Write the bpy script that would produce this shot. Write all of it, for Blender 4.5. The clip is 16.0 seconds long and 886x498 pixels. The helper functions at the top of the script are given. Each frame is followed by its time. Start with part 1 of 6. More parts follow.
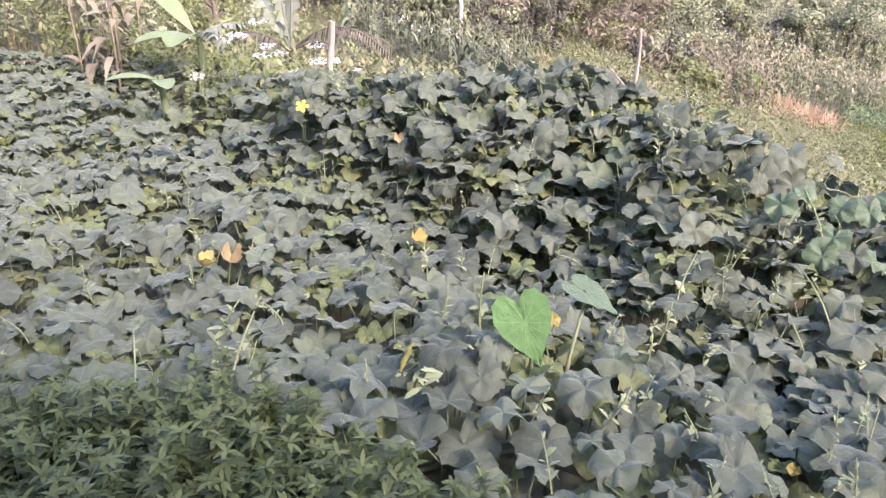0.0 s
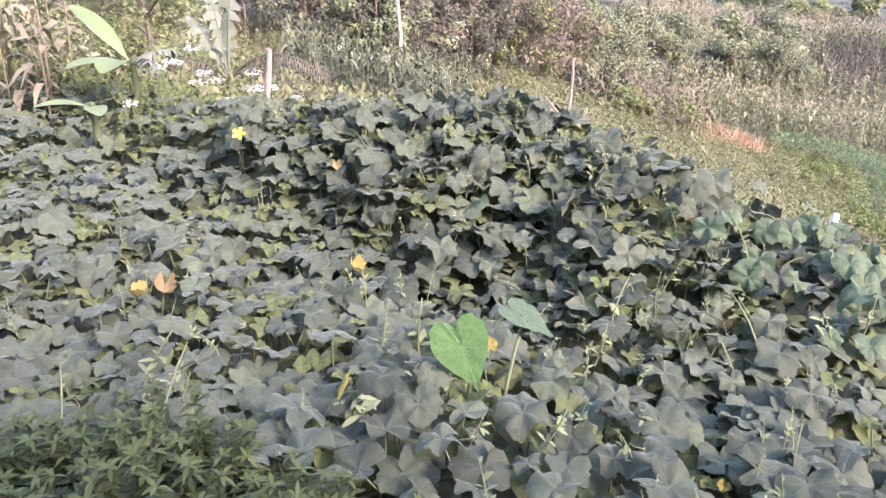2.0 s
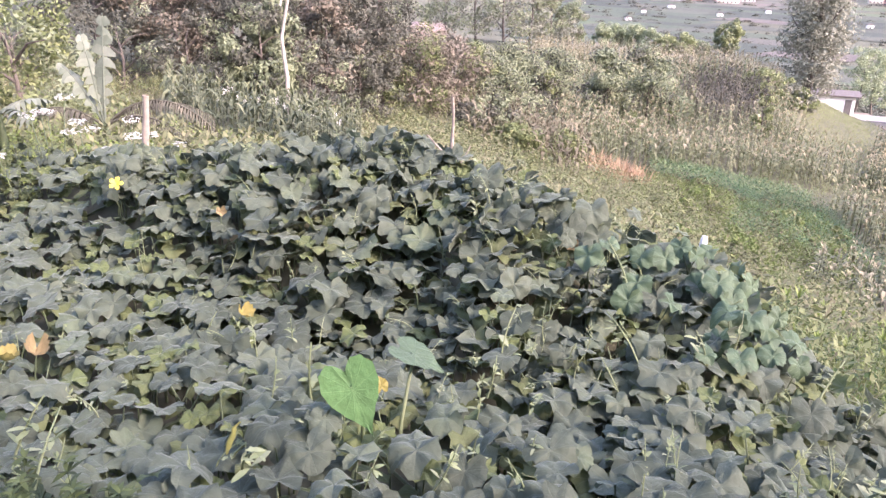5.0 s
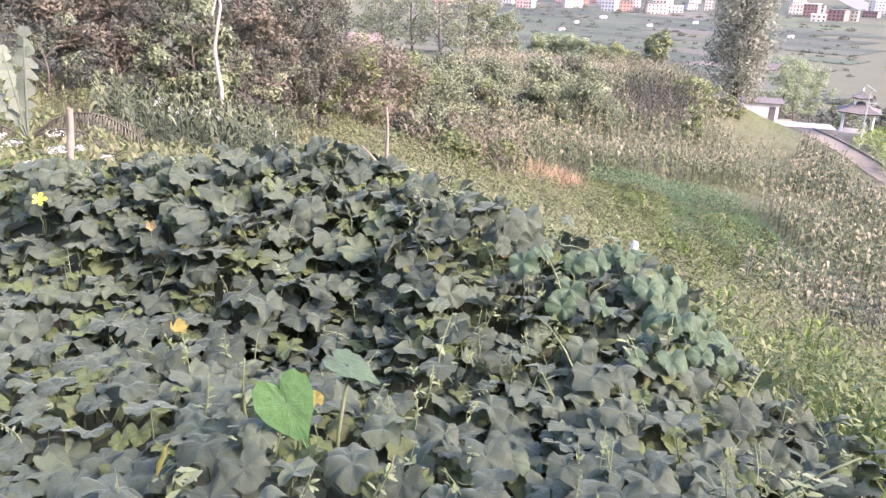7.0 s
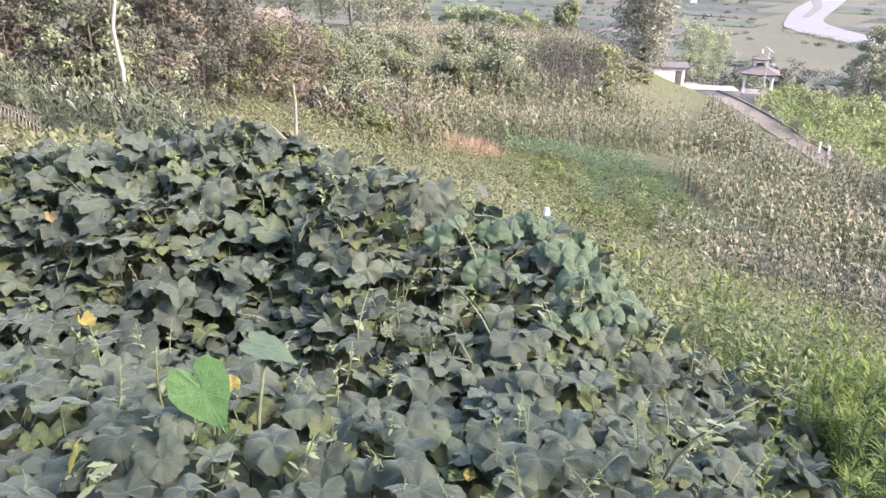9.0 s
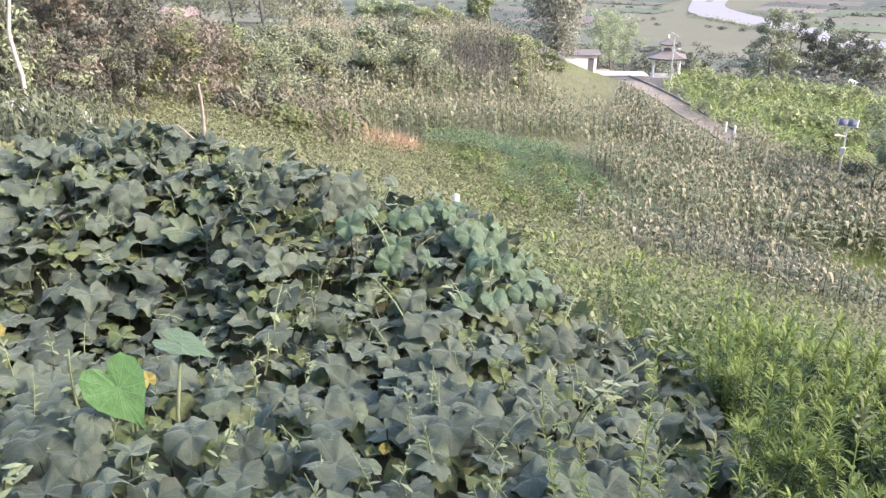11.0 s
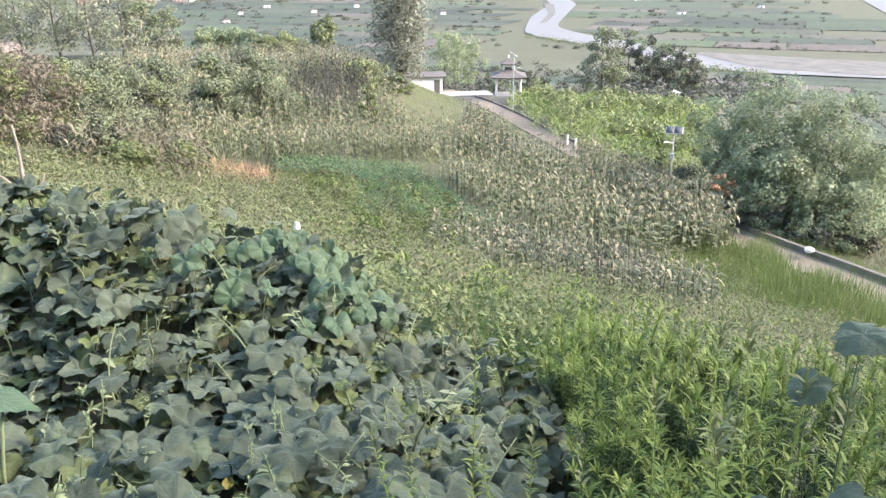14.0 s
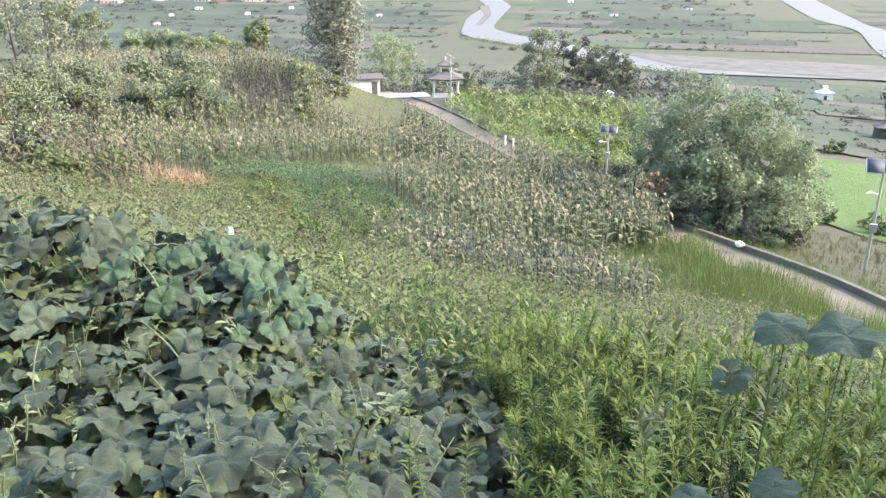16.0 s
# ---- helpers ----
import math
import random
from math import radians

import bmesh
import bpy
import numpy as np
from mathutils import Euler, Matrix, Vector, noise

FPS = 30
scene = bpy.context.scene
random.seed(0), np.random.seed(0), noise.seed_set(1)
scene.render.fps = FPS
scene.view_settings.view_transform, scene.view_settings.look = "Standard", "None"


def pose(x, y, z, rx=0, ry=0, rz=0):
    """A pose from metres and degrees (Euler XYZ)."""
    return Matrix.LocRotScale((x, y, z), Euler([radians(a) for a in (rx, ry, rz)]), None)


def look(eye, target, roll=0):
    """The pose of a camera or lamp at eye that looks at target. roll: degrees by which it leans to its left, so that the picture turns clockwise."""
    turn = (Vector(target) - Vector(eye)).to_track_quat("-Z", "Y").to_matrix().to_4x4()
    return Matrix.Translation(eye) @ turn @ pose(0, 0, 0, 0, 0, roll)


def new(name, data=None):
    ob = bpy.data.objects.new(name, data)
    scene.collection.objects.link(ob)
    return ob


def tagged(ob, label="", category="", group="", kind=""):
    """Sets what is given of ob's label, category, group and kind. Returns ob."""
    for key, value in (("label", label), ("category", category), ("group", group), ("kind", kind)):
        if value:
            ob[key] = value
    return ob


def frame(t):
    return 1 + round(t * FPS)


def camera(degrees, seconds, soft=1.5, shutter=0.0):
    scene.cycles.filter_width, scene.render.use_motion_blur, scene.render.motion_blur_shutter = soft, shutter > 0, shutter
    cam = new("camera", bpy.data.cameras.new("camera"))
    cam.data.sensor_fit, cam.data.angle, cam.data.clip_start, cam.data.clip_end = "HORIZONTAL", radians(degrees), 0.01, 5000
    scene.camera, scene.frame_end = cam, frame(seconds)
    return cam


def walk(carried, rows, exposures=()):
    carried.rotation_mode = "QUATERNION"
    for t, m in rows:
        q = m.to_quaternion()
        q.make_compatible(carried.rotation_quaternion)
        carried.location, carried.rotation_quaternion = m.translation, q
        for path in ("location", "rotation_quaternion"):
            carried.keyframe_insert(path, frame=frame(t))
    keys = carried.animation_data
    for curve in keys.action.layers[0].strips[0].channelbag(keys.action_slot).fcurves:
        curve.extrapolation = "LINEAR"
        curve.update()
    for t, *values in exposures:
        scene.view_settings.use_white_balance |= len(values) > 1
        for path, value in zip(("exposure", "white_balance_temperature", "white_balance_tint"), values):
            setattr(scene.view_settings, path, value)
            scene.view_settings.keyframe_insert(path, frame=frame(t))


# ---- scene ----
cam = camera(59.7, 16.0, 1.4)
PATH = [
    (0, (0.045, -0.17, 1.574), (-0.004, 1.632, 0.708), 0.7),
    (0.5, (0.049, -0.171, 1.571), (0.028, 1.635, 0.713), 1.1),
    (1, (0.056, -0.174, 1.58), (0.053, 1.637, 0.731), 1.3),
    (1.5, (0.069, -0.175, 1.585), (0.104, 1.645, 0.757), 1.4),
    (2, (0.076, -0.183, 1.584), (0.172, 1.646, 0.781), 1.8),
    (2.5, (0.085, -0.182, 1.591), (0.201, 1.654, 0.807), 1.3),
    (3, (0.107, -0.188, 1.597), (0.277, 1.648, 0.823), 1.0),
    (3.5, (0.118, -0.196, 1.602), (0.347, 1.641, 0.845), 1.5),
    (4, (0.125, -0.2, 1.602), (0.401, 1.637, 0.861), 1.7),
    (6.5, (0.169, -0.218, 1.616), (0.637, 1.606, 0.941), 1.8),
    (7, (0.177, -0.22, 1.614), (0.681, 1.592, 0.934), 2.0),
    (7.5, (0.182, -0.222, 1.616), (0.714, 1.581, 0.932), 1.8),
    (8, (0.199, -0.23, 1.616), (0.795, 1.547, 0.916), 1.7),
    (8.5, (0.213, -0.239, 1.617), (0.846, 1.516, 0.897), 1.5),
    (9, (0.226, -0.25, 1.617), (0.912, 1.478, 0.88), 1.1),
    (9.5, (0.239, -0.264, 1.625), (1.011, 1.425, 0.882), 1.1),
    (9.7, (0.24, -0.265, 1.624), (1.041, 1.412, 0.885), 1.3),
    (11.8, (0.28, -0.539, 1.644), (1.178, 1.083, 0.894), -1.0),
    (12, (0.288, -0.547, 1.648), (1.209, 1.066, 0.906), -1.2),
    (12.5, (0.305, -0.554, 1.65), (1.305, 1.019, 0.926), -1.1),
    (13, (0.315, -0.562, 1.655), (1.364, 0.989, 0.953), -1.0),
    (13.5, (0.321, -0.582, 1.661), (1.436, 0.93, 0.975), -0.5),
    (14, (0.328, -0.602, 1.666), (1.491, 0.87, 0.97), -0.6),
    (14.5, (0.33, -0.609, 1.666), (1.523, 0.841, 0.976), -0.6),
    (15, (0.338, -0.62, 1.669), (1.561, 0.807, 0.984), -0.2),
    (15.5, (0.347, -0.626, 1.669), (1.597, 0.774, 0.979), -0.3),
    (16, (0.353, -0.63, 1.667), (1.631, 0.744, 0.974), -0.3),
]
walk(cam, [(t, look(eye, target, roll)) for t, eye, target, roll in PATH], [(0.0, 2.35, 5990, 38), (4.0, 2.29, 5960, 38), (8.0, 2.17, 5930, 31), (12.0, 2.09, 5920, 21), (16.0, 2.02, 5850, 12)])

# ---- world, sun, exposure ----
world = bpy.data.worlds.new("sky")
scene.world = world
world.use_nodes = True
wn, wl = world.node_tree.nodes, world.node_tree.links
sky = wn.new("ShaderNodeTexSky")
sky.sky_type, sky.sun_disc = "NISHITA", False
SUN_EL, SUN_AZ = 34.0, 140.0  # degrees; azimuth clockwise from +y
sky.sun_elevation, sky.sun_rotation = radians(SUN_EL), radians(SUN_AZ)
sky.air_density, sky.dust_density = 1.5, 4.0
wn["Background"].inputs[1].default_value = 0.15
wl.new(sky.outputs[0], wn["Background"].inputs[0])
sun = new("sun", bpy.data.lights.new("sun", "SUN"))
sun.data.energy, sun.data.angle, sun.data.color = 2.0, radians(12), (1.0, 0.88, 0.72)
sun.rotation_euler = Vector((-math.sin(radians(SUN_AZ)) * math.cos(radians(SUN_EL)), -math.cos(radians(SUN_AZ)) * math.cos(radians(SUN_EL)), -math.sin(radians(SUN_EL)))).to_track_quat("-Z", "Y").to_euler()

rng = np.random.default_rng(7)


# ---- materials ----
def shader(name):
    m = bpy.data.materials.new(name)
    m.use_nodes = True
    return m, m.node_tree.nodes, m.node_tree.links, m.node_tree.nodes["Principled BSDF"]


def ramp(nodes, colours):
    r = nodes.new("ShaderNodeValToRGB")
    while len(r.color_ramp.elements) < len(colours):
        r.color_ramp.elements.new(0.5)
    for k, (e, c) in enumerate(zip(r.color_ramp.elements, colours)):
        e.position, e.color = k / max(1, len(colours) - 1), (*c, 1)
    return r


def noise_tex(nodes, links, size, detail=4, rough=0.6, coord="position"):
    n = nodes.new("ShaderNodeTexNoise")
    n.inputs["Scale"].default_value, n.inputs["Detail"].default_value, n.inputs["Roughness"].default_value = 1 / size, detail, rough
    if coord == "position":
        links.new(nodes.new("ShaderNodeNewGeometry").outputs["Position"], n.inputs["Vector"])
    else:
        links.new(nodes.new("ShaderNodeTexCoord").outputs["Object"], n.inputs["Vector"])
    return n


def math_node(nodes, links, op, a, b=None):
    n = nodes.new("ShaderNodeMath")
    n.operation = op
    for k, v in enumerate((a, b)):
        if v is None:
            continue
        if isinstance(v, (int, float)):
            n.inputs[k].default_value = v
        else:
            links.new(v, n.inputs[k])
    return n.outputs[0]


def foliage(name, colours, patch=1.5, grain=0.05, rough=0.55, through_light=0.25, by="island", sheen=0.0, vary=0.55):
    """Leaf material: one ramp driven by a random value per leaf and by patches, fine grain over it."""
    m, n, l, p = shader(name)
    r = ramp(n, colours)
    if by == "island":
        rnd = n.new("ShaderNodeNewGeometry").outputs["Random Per Island"]
    else:
        rnd = n.new("ShaderNodeObjectInfo").outputs["Random"]
    big = noise_tex(n, l, patch).outputs["Fac"]
    fac = math_node(n, l, "ADD", math_node(n, l, "MULTIPLY", rnd, vary), math_node(n, l, "MULTIPLY", math_node(n, l, "SUBTRACT", big, 0.3), 1.1))
    l.new(fac, r.inputs[0])
    fine = noise_tex(n, l, grain, 3).outputs["Fac"]
    mix = n.new("ShaderNodeMix")
    mix.data_type, mix.blend_type = "RGBA", "MULTIPLY"
    mix.inputs[0].default_value = 0.5
    g = ramp(n, [(0.45, 0.45, 0.45), (1.25, 1.25, 1.2)])
    l.new(fine, g.inputs[0])
    l.new(r.outputs[0], mix.inputs[6])
    l.new(g.outputs[0], mix.inputs[7])
    l.new(mix.outputs[2], p.inputs["Base Color"])
    p.inputs["Roughness"].default_value = rough
    p.inputs["Specular IOR Level"].default_value = 0.2
    if sheen:
        p.inputs["Sheen Weight"].default_value, p.inputs["Sheen Roughness"].default_value = sheen, 0.5
    if through_light:
        t = n.new("ShaderNodeBsdfTranslucent")
        l.new(mix.outputs[2], t.inputs[0])
        s = n.new("ShaderNodeMixShader")
        s.inputs[0].default_value = through_light
        l.new(p.outputs[0], s.inputs[1])
        l.new(t.outputs[0], s.inputs[2])
        l.new(s.outputs[0], n["Material Output"].inputs[0])
    return m


def veined(name, colours, vein, step_deg, width, rough=0.5, through_light=0.25, sheen=0.0, lift=0.35, by="object"):
    """Large leaf with pale veins that spread from the stalk, from the leaf's own map."""
    m, n, l, p = shader(name)
    uv = n.new("ShaderNodeUVMap")
    sep = n.new("ShaderNodeSeparateXYZ")
    l.new(uv.outputs[0], sep.inputs[0])
    ang = math_node(n, l, "ARCTAN2", sep.outputs[1], sep.outputs[0])
    rad = math_node(n, l, "SQRT", math_node(n, l, "ADD", math_node(n, l, "MULTIPLY", sep.outputs[0], sep.outputs[0]), math_node(n, l, "MULTIPLY", sep.outputs[1], sep.outputs[1])))
    saw = math_node(n, l, "ABSOLUTE", math_node(n, l, "SUBTRACT", math_node(n, l, "FRACT", math_node(n, l, "ADD", math_node(n, l, "MULTIPLY", ang, 1 / radians(step_deg)), 10.5)), 0.5))
    across = math_node(n, l, "MULTIPLY", math_node(n, l, "MULTIPLY", saw, radians(step_deg)), rad)
    line = n.new("ShaderNodeMapRange")
    line.inputs[1].default_value, line.inputs[2].default_value = 0.0, width
    line.inputs[3].default_value, line.inputs[4].default_value = lift, 0.0
    l.new(across, line.inputs[0])
    r = ramp(n, colours)
    rnd = n.new("ShaderNodeObjectInfo").outputs["Random"] if by == "object" else n.new("ShaderNodeNewGeometry").outputs["Random Per Island"]
    big = noise_tex(n, l, 0.9).outputs["Fac"]
    l.new(math_node(n, l, "ADD", math_node(n, l, "MULTIPLY", rnd, 0.6), math_node(n, l, "MULTIPLY", math_node(n, l, "SUBTRACT", big, 0.3), 1.0)), r.inputs[0])
    fine = noise_tex(n, l, 0.07, 4, 0.6).outputs["Fac"]
    g = ramp(n, [(0.25, 0.27, 0.25), (1.5, 1.5, 1.5)])
    l.new(fine, g.inputs[0])
    mul = n.new("ShaderNodeMix")
    mul.data_type, mul.blend_type = "RGBA", "MULTIPLY"
    mul.inputs[0].default_value = 0.6
    l.new(r.outputs[0], mul.inputs[6])
    l.new(g.outputs[0], mul.inputs[7])
    mix = n.new("ShaderNodeMix")
    mix.data_type = "RGBA"
    l.new(line.outputs[0], mix.inputs[0])
    l.new(mul.outputs[2], mix.inputs[6])
    mix.inputs[7].default_value = (*vein, 1)
    l.new(mix.outputs[2], p.inputs["Base Color"])
    p.inputs["Roughness"].default_value = rough
    p.inputs["Specular IOR Level"].default_value = 0.25
    p.inputs["Sheen Weight"].default_value = sheen
    p.inputs["Sheen Roughness"].default_value = 0.45
    p.inputs["Sheen Tint"].default_value = (0.8, 0.9, 0.78, 1)
    bump = n.new("ShaderNodeBump")
    bump.inputs["Strength"].default_value, bump.inputs["Distance"].default_value = 0.9, 0.012
    h = math_node(n, l, "SUBTRACT", noise_tex(n, l, 0.035, 4).outputs["Fac"], math_node(n, l, "MULTIPLY", line.outputs[0], 0.5))
    l.new(h, bump.inputs["Height"])
    l.new(bump.outputs[0], p.inputs["Normal"])
    t = n.new("ShaderNodeBsdfTranslucent")
    l.new(mix.outputs[2], t.inputs[0])
    s = n.new("ShaderNodeMixShader")
    s.inputs[0].default_value = through_light
    l.new(p.outputs[0], s.inputs[1])
    l.new(t.outputs[0], s.inputs[2])
    l.new(s.outputs[0], n["Material Output"].inputs[0])
    return m


def surface(name, colours, size=0.3, rough=0.8, bump=0.3, depth=0.01, metal=0.0, coord="position", detail=6, by_object=0.0):
    m, n, l, p = shader(name)
    a = noise_tex(n, l, size, detail, 0.65, coord).outputs["Fac"]
    r = ramp(n, colours)
    fac = math_node(n, l, "ADD", math_node(n, l, "MULTIPLY", math_node(n, l, "SUBTRACT", a, 0.5), 1.8), 0.5)
    if by_object:
        fac = math_node(n, l, "ADD", math_node(n, l, "MULTIPLY", math_node(n, l, "SUBTRACT", n.new("ShaderNodeObjectInfo").outputs["Random"], 0.5), by_object * 2), fac)
    l.new(fac, r.inputs[0])
    l.new(r.outputs[0], p.inputs["Base Color"])
    p.inputs["Roughness"].default_value, p.inputs["Metallic"].default_value = rough, metal
    b = n.new("ShaderNodeBump")
    b.inputs["Strength"].default_value, b.inputs["Distance"].default_value = bump, depth
    l.new(noise_tex(n, l, size * 0.15, 5, 0.7, coord).outputs["Fac"], b.inputs["Height"])
    l.new(b.outputs[0], p.inputs["Normal"])
    return m


M_PUMPKIN = veined("pumpkin_leaf", [(0.052, 0.067, 0.045), (0.08, 0.1, 0.067), (0.112, 0.136, 0.092), (0.118, 0.152, 0.08)], (0.15, 0.19, 0.135), 36, 0.011, 0.62, 0.32, 0.22, 0.22)
M_PUMPKIN_YOUNG = veined("young_pumpkin_leaf", [(0.09, 0.118, 0.044), (0.135, 0.168, 0.06), (0.11, 0.15, 0.072)], (0.19, 0.235, 0.12), 36, 0.01, 0.55, 0.35, 0.15)
M_UNDER = veined("shaded_pumpkin_leaf", [(0.075, 0.095, 0.042), (0.115, 0.142, 0.058), (0.16, 0.185, 0.076), (0.1, 0.135, 0.06)], (0.2, 0.24, 0.13), 36, 0.01, 0.6, 0.4, 0.1, 0.3, "island")
M_YELLOW = veined("yellow_leaf", [(0.27, 0.235, 0.06), (0.36, 0.3, 0.1)], (0.35, 0.35, 0.1), 36, 0.01, 0.55, 0.3)
M_ROLLED = foliage("rolled_leaf", [(0.19, 0.21, 0.06), (0.33, 0.32, 0.11)], 0.2, 0.02, 0.6, 0.2)
M_WITHERED = veined("withered_leaf", [(0.19, 0.142, 0.066), (0.31, 0.25, 0.13)], (0.25, 0.18, 0.1), 36, 0.01, 0.7, 0.2)
M_FRESH = veined("fresh_pumpkin_leaf", [(0.075, 0.118, 0.062), (0.105, 0.152, 0.085)], (0.16, 0.24, 0.15), 36, 0.01, 0.5, 0.25, 0.1)
M_TARO = veined("taro_leaf", [(0.11, 0.235, 0.075), (0.15, 0.275, 0.1)], (0.25, 0.42, 0.16), 26, 0.006, 0.45, 0.35, 0.05, 0.3)
M_STALK = surface("vine_stalk", [(0.05, 0.07, 0.03), (0.1, 0.13, 0.06)], 0.1, 0.6)
M_TIP = foliage("vine_tip", [(0.14, 0.18, 0.08), (0.22, 0.26, 0.135), (0.28, 0.31, 0.21)], 0.6, 0.02, 0.7, 0.2)
M_PETAL = foliage("yellow_petal", [(0.75, 0.6, 0.06), (0.8, 0.68, 0.1)], 0.2, 0.02, 0.5, 0.3)
M_WHITE_PETAL = foliage("white_petal", [(0.5, 0.5, 0.45), (0.62, 0.62, 0.58)], 0.2, 0.02, 0.6, 0.2)
m, n, l, p = shader("hillside_ground")
near_r = ramp(n, [(0.05, 0.042, 0.03), (0.07, 0.068, 0.04), (0.085, 0.09, 0.05), (0.115, 0.105, 0.07)])
big, mid = noise_tex(n, l, 9.0, 5), noise_tex(n, l, 0.35, 5)
l.new(math_node(n, l, "ADD", math_node(n, l, "MULTIPLY", big.outputs["Fac"], 0.6), math_node(n, l, "MULTIPLY", math_node(n, l, "SUBTRACT", mid.outputs["Fac"], 0.3), 0.9)), near_r.inputs[0])
l.new(near_r.outputs[0], p.inputs["Base Color"])
p.inputs["Roughness"].default_value = 0.95
b = n.new("ShaderNodeBump")
b.inputs["Strength"].default_value, b.inputs["Distance"].default_value = 0.6, 0.05
l.new(mid.outputs["Fac"], b.inputs["Height"])
l.new(b.outputs[0], p.inputs["Normal"])
M_GROUND = m

# corn tones set paler and bluer, with distance haze mixed into the colour
M_CORN = foliage("corn_leaf", [(0.085, 0.105, 0.055), (0.155, 0.175, 0.096), (0.245, 0.25, 0.15), (0.345, 0.33, 0.22)], 5, 0.3, 0.6, 0.25, vary=0.32)
M_CORN_DRY = foliage("dry_corn", [(0.2, 0.185, 0.118), (0.29, 0.268, 0.175), (0.36, 0.333, 0.225)], 2, 0.1, 0.7, 0.2)
M_CORN_GREY = foliage("grey_green_corn", [(0.05, 0.064, 0.04), (0.09, 0.107, 0.064), (0.145, 0.157, 0.095), (0.21, 0.205, 0.133)], 4, 0.3, 0.6, 0.2, vary=0.45)
M_GRASS = foliage("grass", [(0.085, 0.13, 0.038), (0.14, 0.195, 0.06), (0.205, 0.26, 0.086), (0.265, 0.285, 0.115)], 3, 0.2, 0.6, 0.3)
M_CROP = foliage("leafy_crop", [(0.05, 0.105, 0.054), (0.088, 0.16, 0.082), (0.13, 0.205, 0.108)], 2, 0.2, 0.6, 0.25)
M_GRASS_DRY = foliage("dry_grass", [(0.1, 0.115, 0.056), (0.15, 0.16, 0.08), (0.205, 0.203, 0.112), (0.18, 0.155, 0.1)], 2.2, 0.2, 0.7, 0.25)
M_WEED = foliage("weed_leaf", [(0.022, 0.044, 0.013), (0.04, 0.073, 0.02), (0.068, 0.108, 0.032)], 0.8, 0.04, 0.5, 0.3)
M_WEED_TIP = foliage("weed_tip", [(0.14, 0.2, 0.045), (0.25, 0.31, 0.085)], 0.8, 0.04, 0.5, 0.3)
M_BANK = foliage("small_weed_leaf", [(0.03, 0.044, 0.014), (0.05, 0.07, 0.023), (0.078, 0.1, 0.036)], 0.5, 0.03, 0.5, 0.25)
M_BANK_TIP = foliage("small_weed_tip", [(0.058, 0.08, 0.027), (0.09, 0.118, 0.042), (0.125, 0.15, 0.062)], 0.5, 0.03, 0.5, 0.25)
M_SEED = foliage("pale_seed_head", [(0.15, 0.18, 0.075), (0.25, 0.27, 0.14)], 0.5, 0.03, 0.7, 0.2)
M_WITHER = foliage("withered_stalk", [(0.1, 0.09, 0.06), (0.165, 0.15, 0.1), (0.25, 0.228, 0.155)], 3, 0.2, 0.7, 0.2)
M_BLACK_CORN = foliage("dark_corn", [(0.055, 0.055, 0.043), (0.1, 0.097, 0.077), (0.17, 0.16, 0.12)], 2, 0.2, 0.7, 0.2)
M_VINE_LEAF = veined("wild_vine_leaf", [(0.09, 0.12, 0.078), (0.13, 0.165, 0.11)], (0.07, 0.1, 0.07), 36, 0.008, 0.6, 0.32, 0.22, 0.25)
# these greens are lightened and blued to carry the haze of distance
M_GREEN_TREE = foliage("green_tree_leaf", [(0.155, 0.185, 0.112), (0.22, 0.255, 0.153), (0.285, 0.315, 0.188), (0.335, 0.355, 0.22)], 3, 0.4, 0.6, 0.3, vary=0.3)
M_BROWN_TREE = foliage("brown_tree_leaf", [(0.13, 0.115, 0.09), (0.185, 0.163, 0.124), (0.24, 0.21, 0.16), (0.21, 0.2, 0.132)], 3, 0.4, 0.7, 0.25, vary=0.3)
M_DARK_TREE = foliage("dark_tree_leaf", [(0.065, 0.07, 0.055), (0.1, 0.105, 0.08), (0.14, 0.142, 0.108), (0.17, 0.16, 0.125)], 4, 0.4, 0.65, 0.25, vary=0.3)
M_POPLAR = foliage("poplar_leaf", [(0.16, 0.17, 0.125), (0.25, 0.26, 0.2), (0.36, 0.36, 0.28)], 2, 0.4, 0.6, 0.25, vary=0.4)
# lightened for haze over the far clump
M_BAMBOO = foliage("bamboo_leaf", [(0.18, 0.235, 0.14), (0.29, 0.345, 0.21), (0.41, 0.445, 0.285), (0.49, 0.51, 0.34)], 2.5, 0.3, 0.5, 0.4, vary=0.35)
M_YELLOW_TREE = foliage("yellow_green_leaf", [(0.17, 0.205, 0.095), (0.27, 0.305, 0.15), (0.38, 0.405, 0.22)], 3, 0.3, 0.6, 0.3)
M_BUSH = foliage("hedge_leaf", [(0.1, 0.13, 0.055), (0.17, 0.2, 0.085), (0.25, 0.27, 0.125)], 0.8, 0.1, 0.5, 0.25)
M_SCRUB = foliage("brown_olive_scrub", [(0.075, 0.085, 0.045), (0.12, 0.125, 0.066), (0.17, 0.16, 0.09)], 1.5, 0.1, 0.6, 0.25)
M_BANANA = foliage("banana_leaf", [(0.121, 0.18, 0.072), (0.19, 0.255, 0.117), (0.233, 0.27, 0.153)], 0.8, 0.05, 0.4, 0.3)
M_BANANA_OLD = foliage("old_banana_leaf", [(0.09, 0.11, 0.08), (0.15, 0.175, 0.13), (0.22, 0.24, 0.19)], 0.5, 0.05, 0.6, 0.2)
M_FROND = foliage("dead_frond", [(0.06, 0.06, 0.045), (0.1, 0.095, 0.07), (0.16, 0.15, 0.11)], 0.5, 0.05, 0.7, 0.1)
M_BARK = surface("bark", [(0.05, 0.042, 0.034), (0.1, 0.085, 0.07), (0.15, 0.13, 0.11)], 0.15, 0.9, 0.6, 0.02)
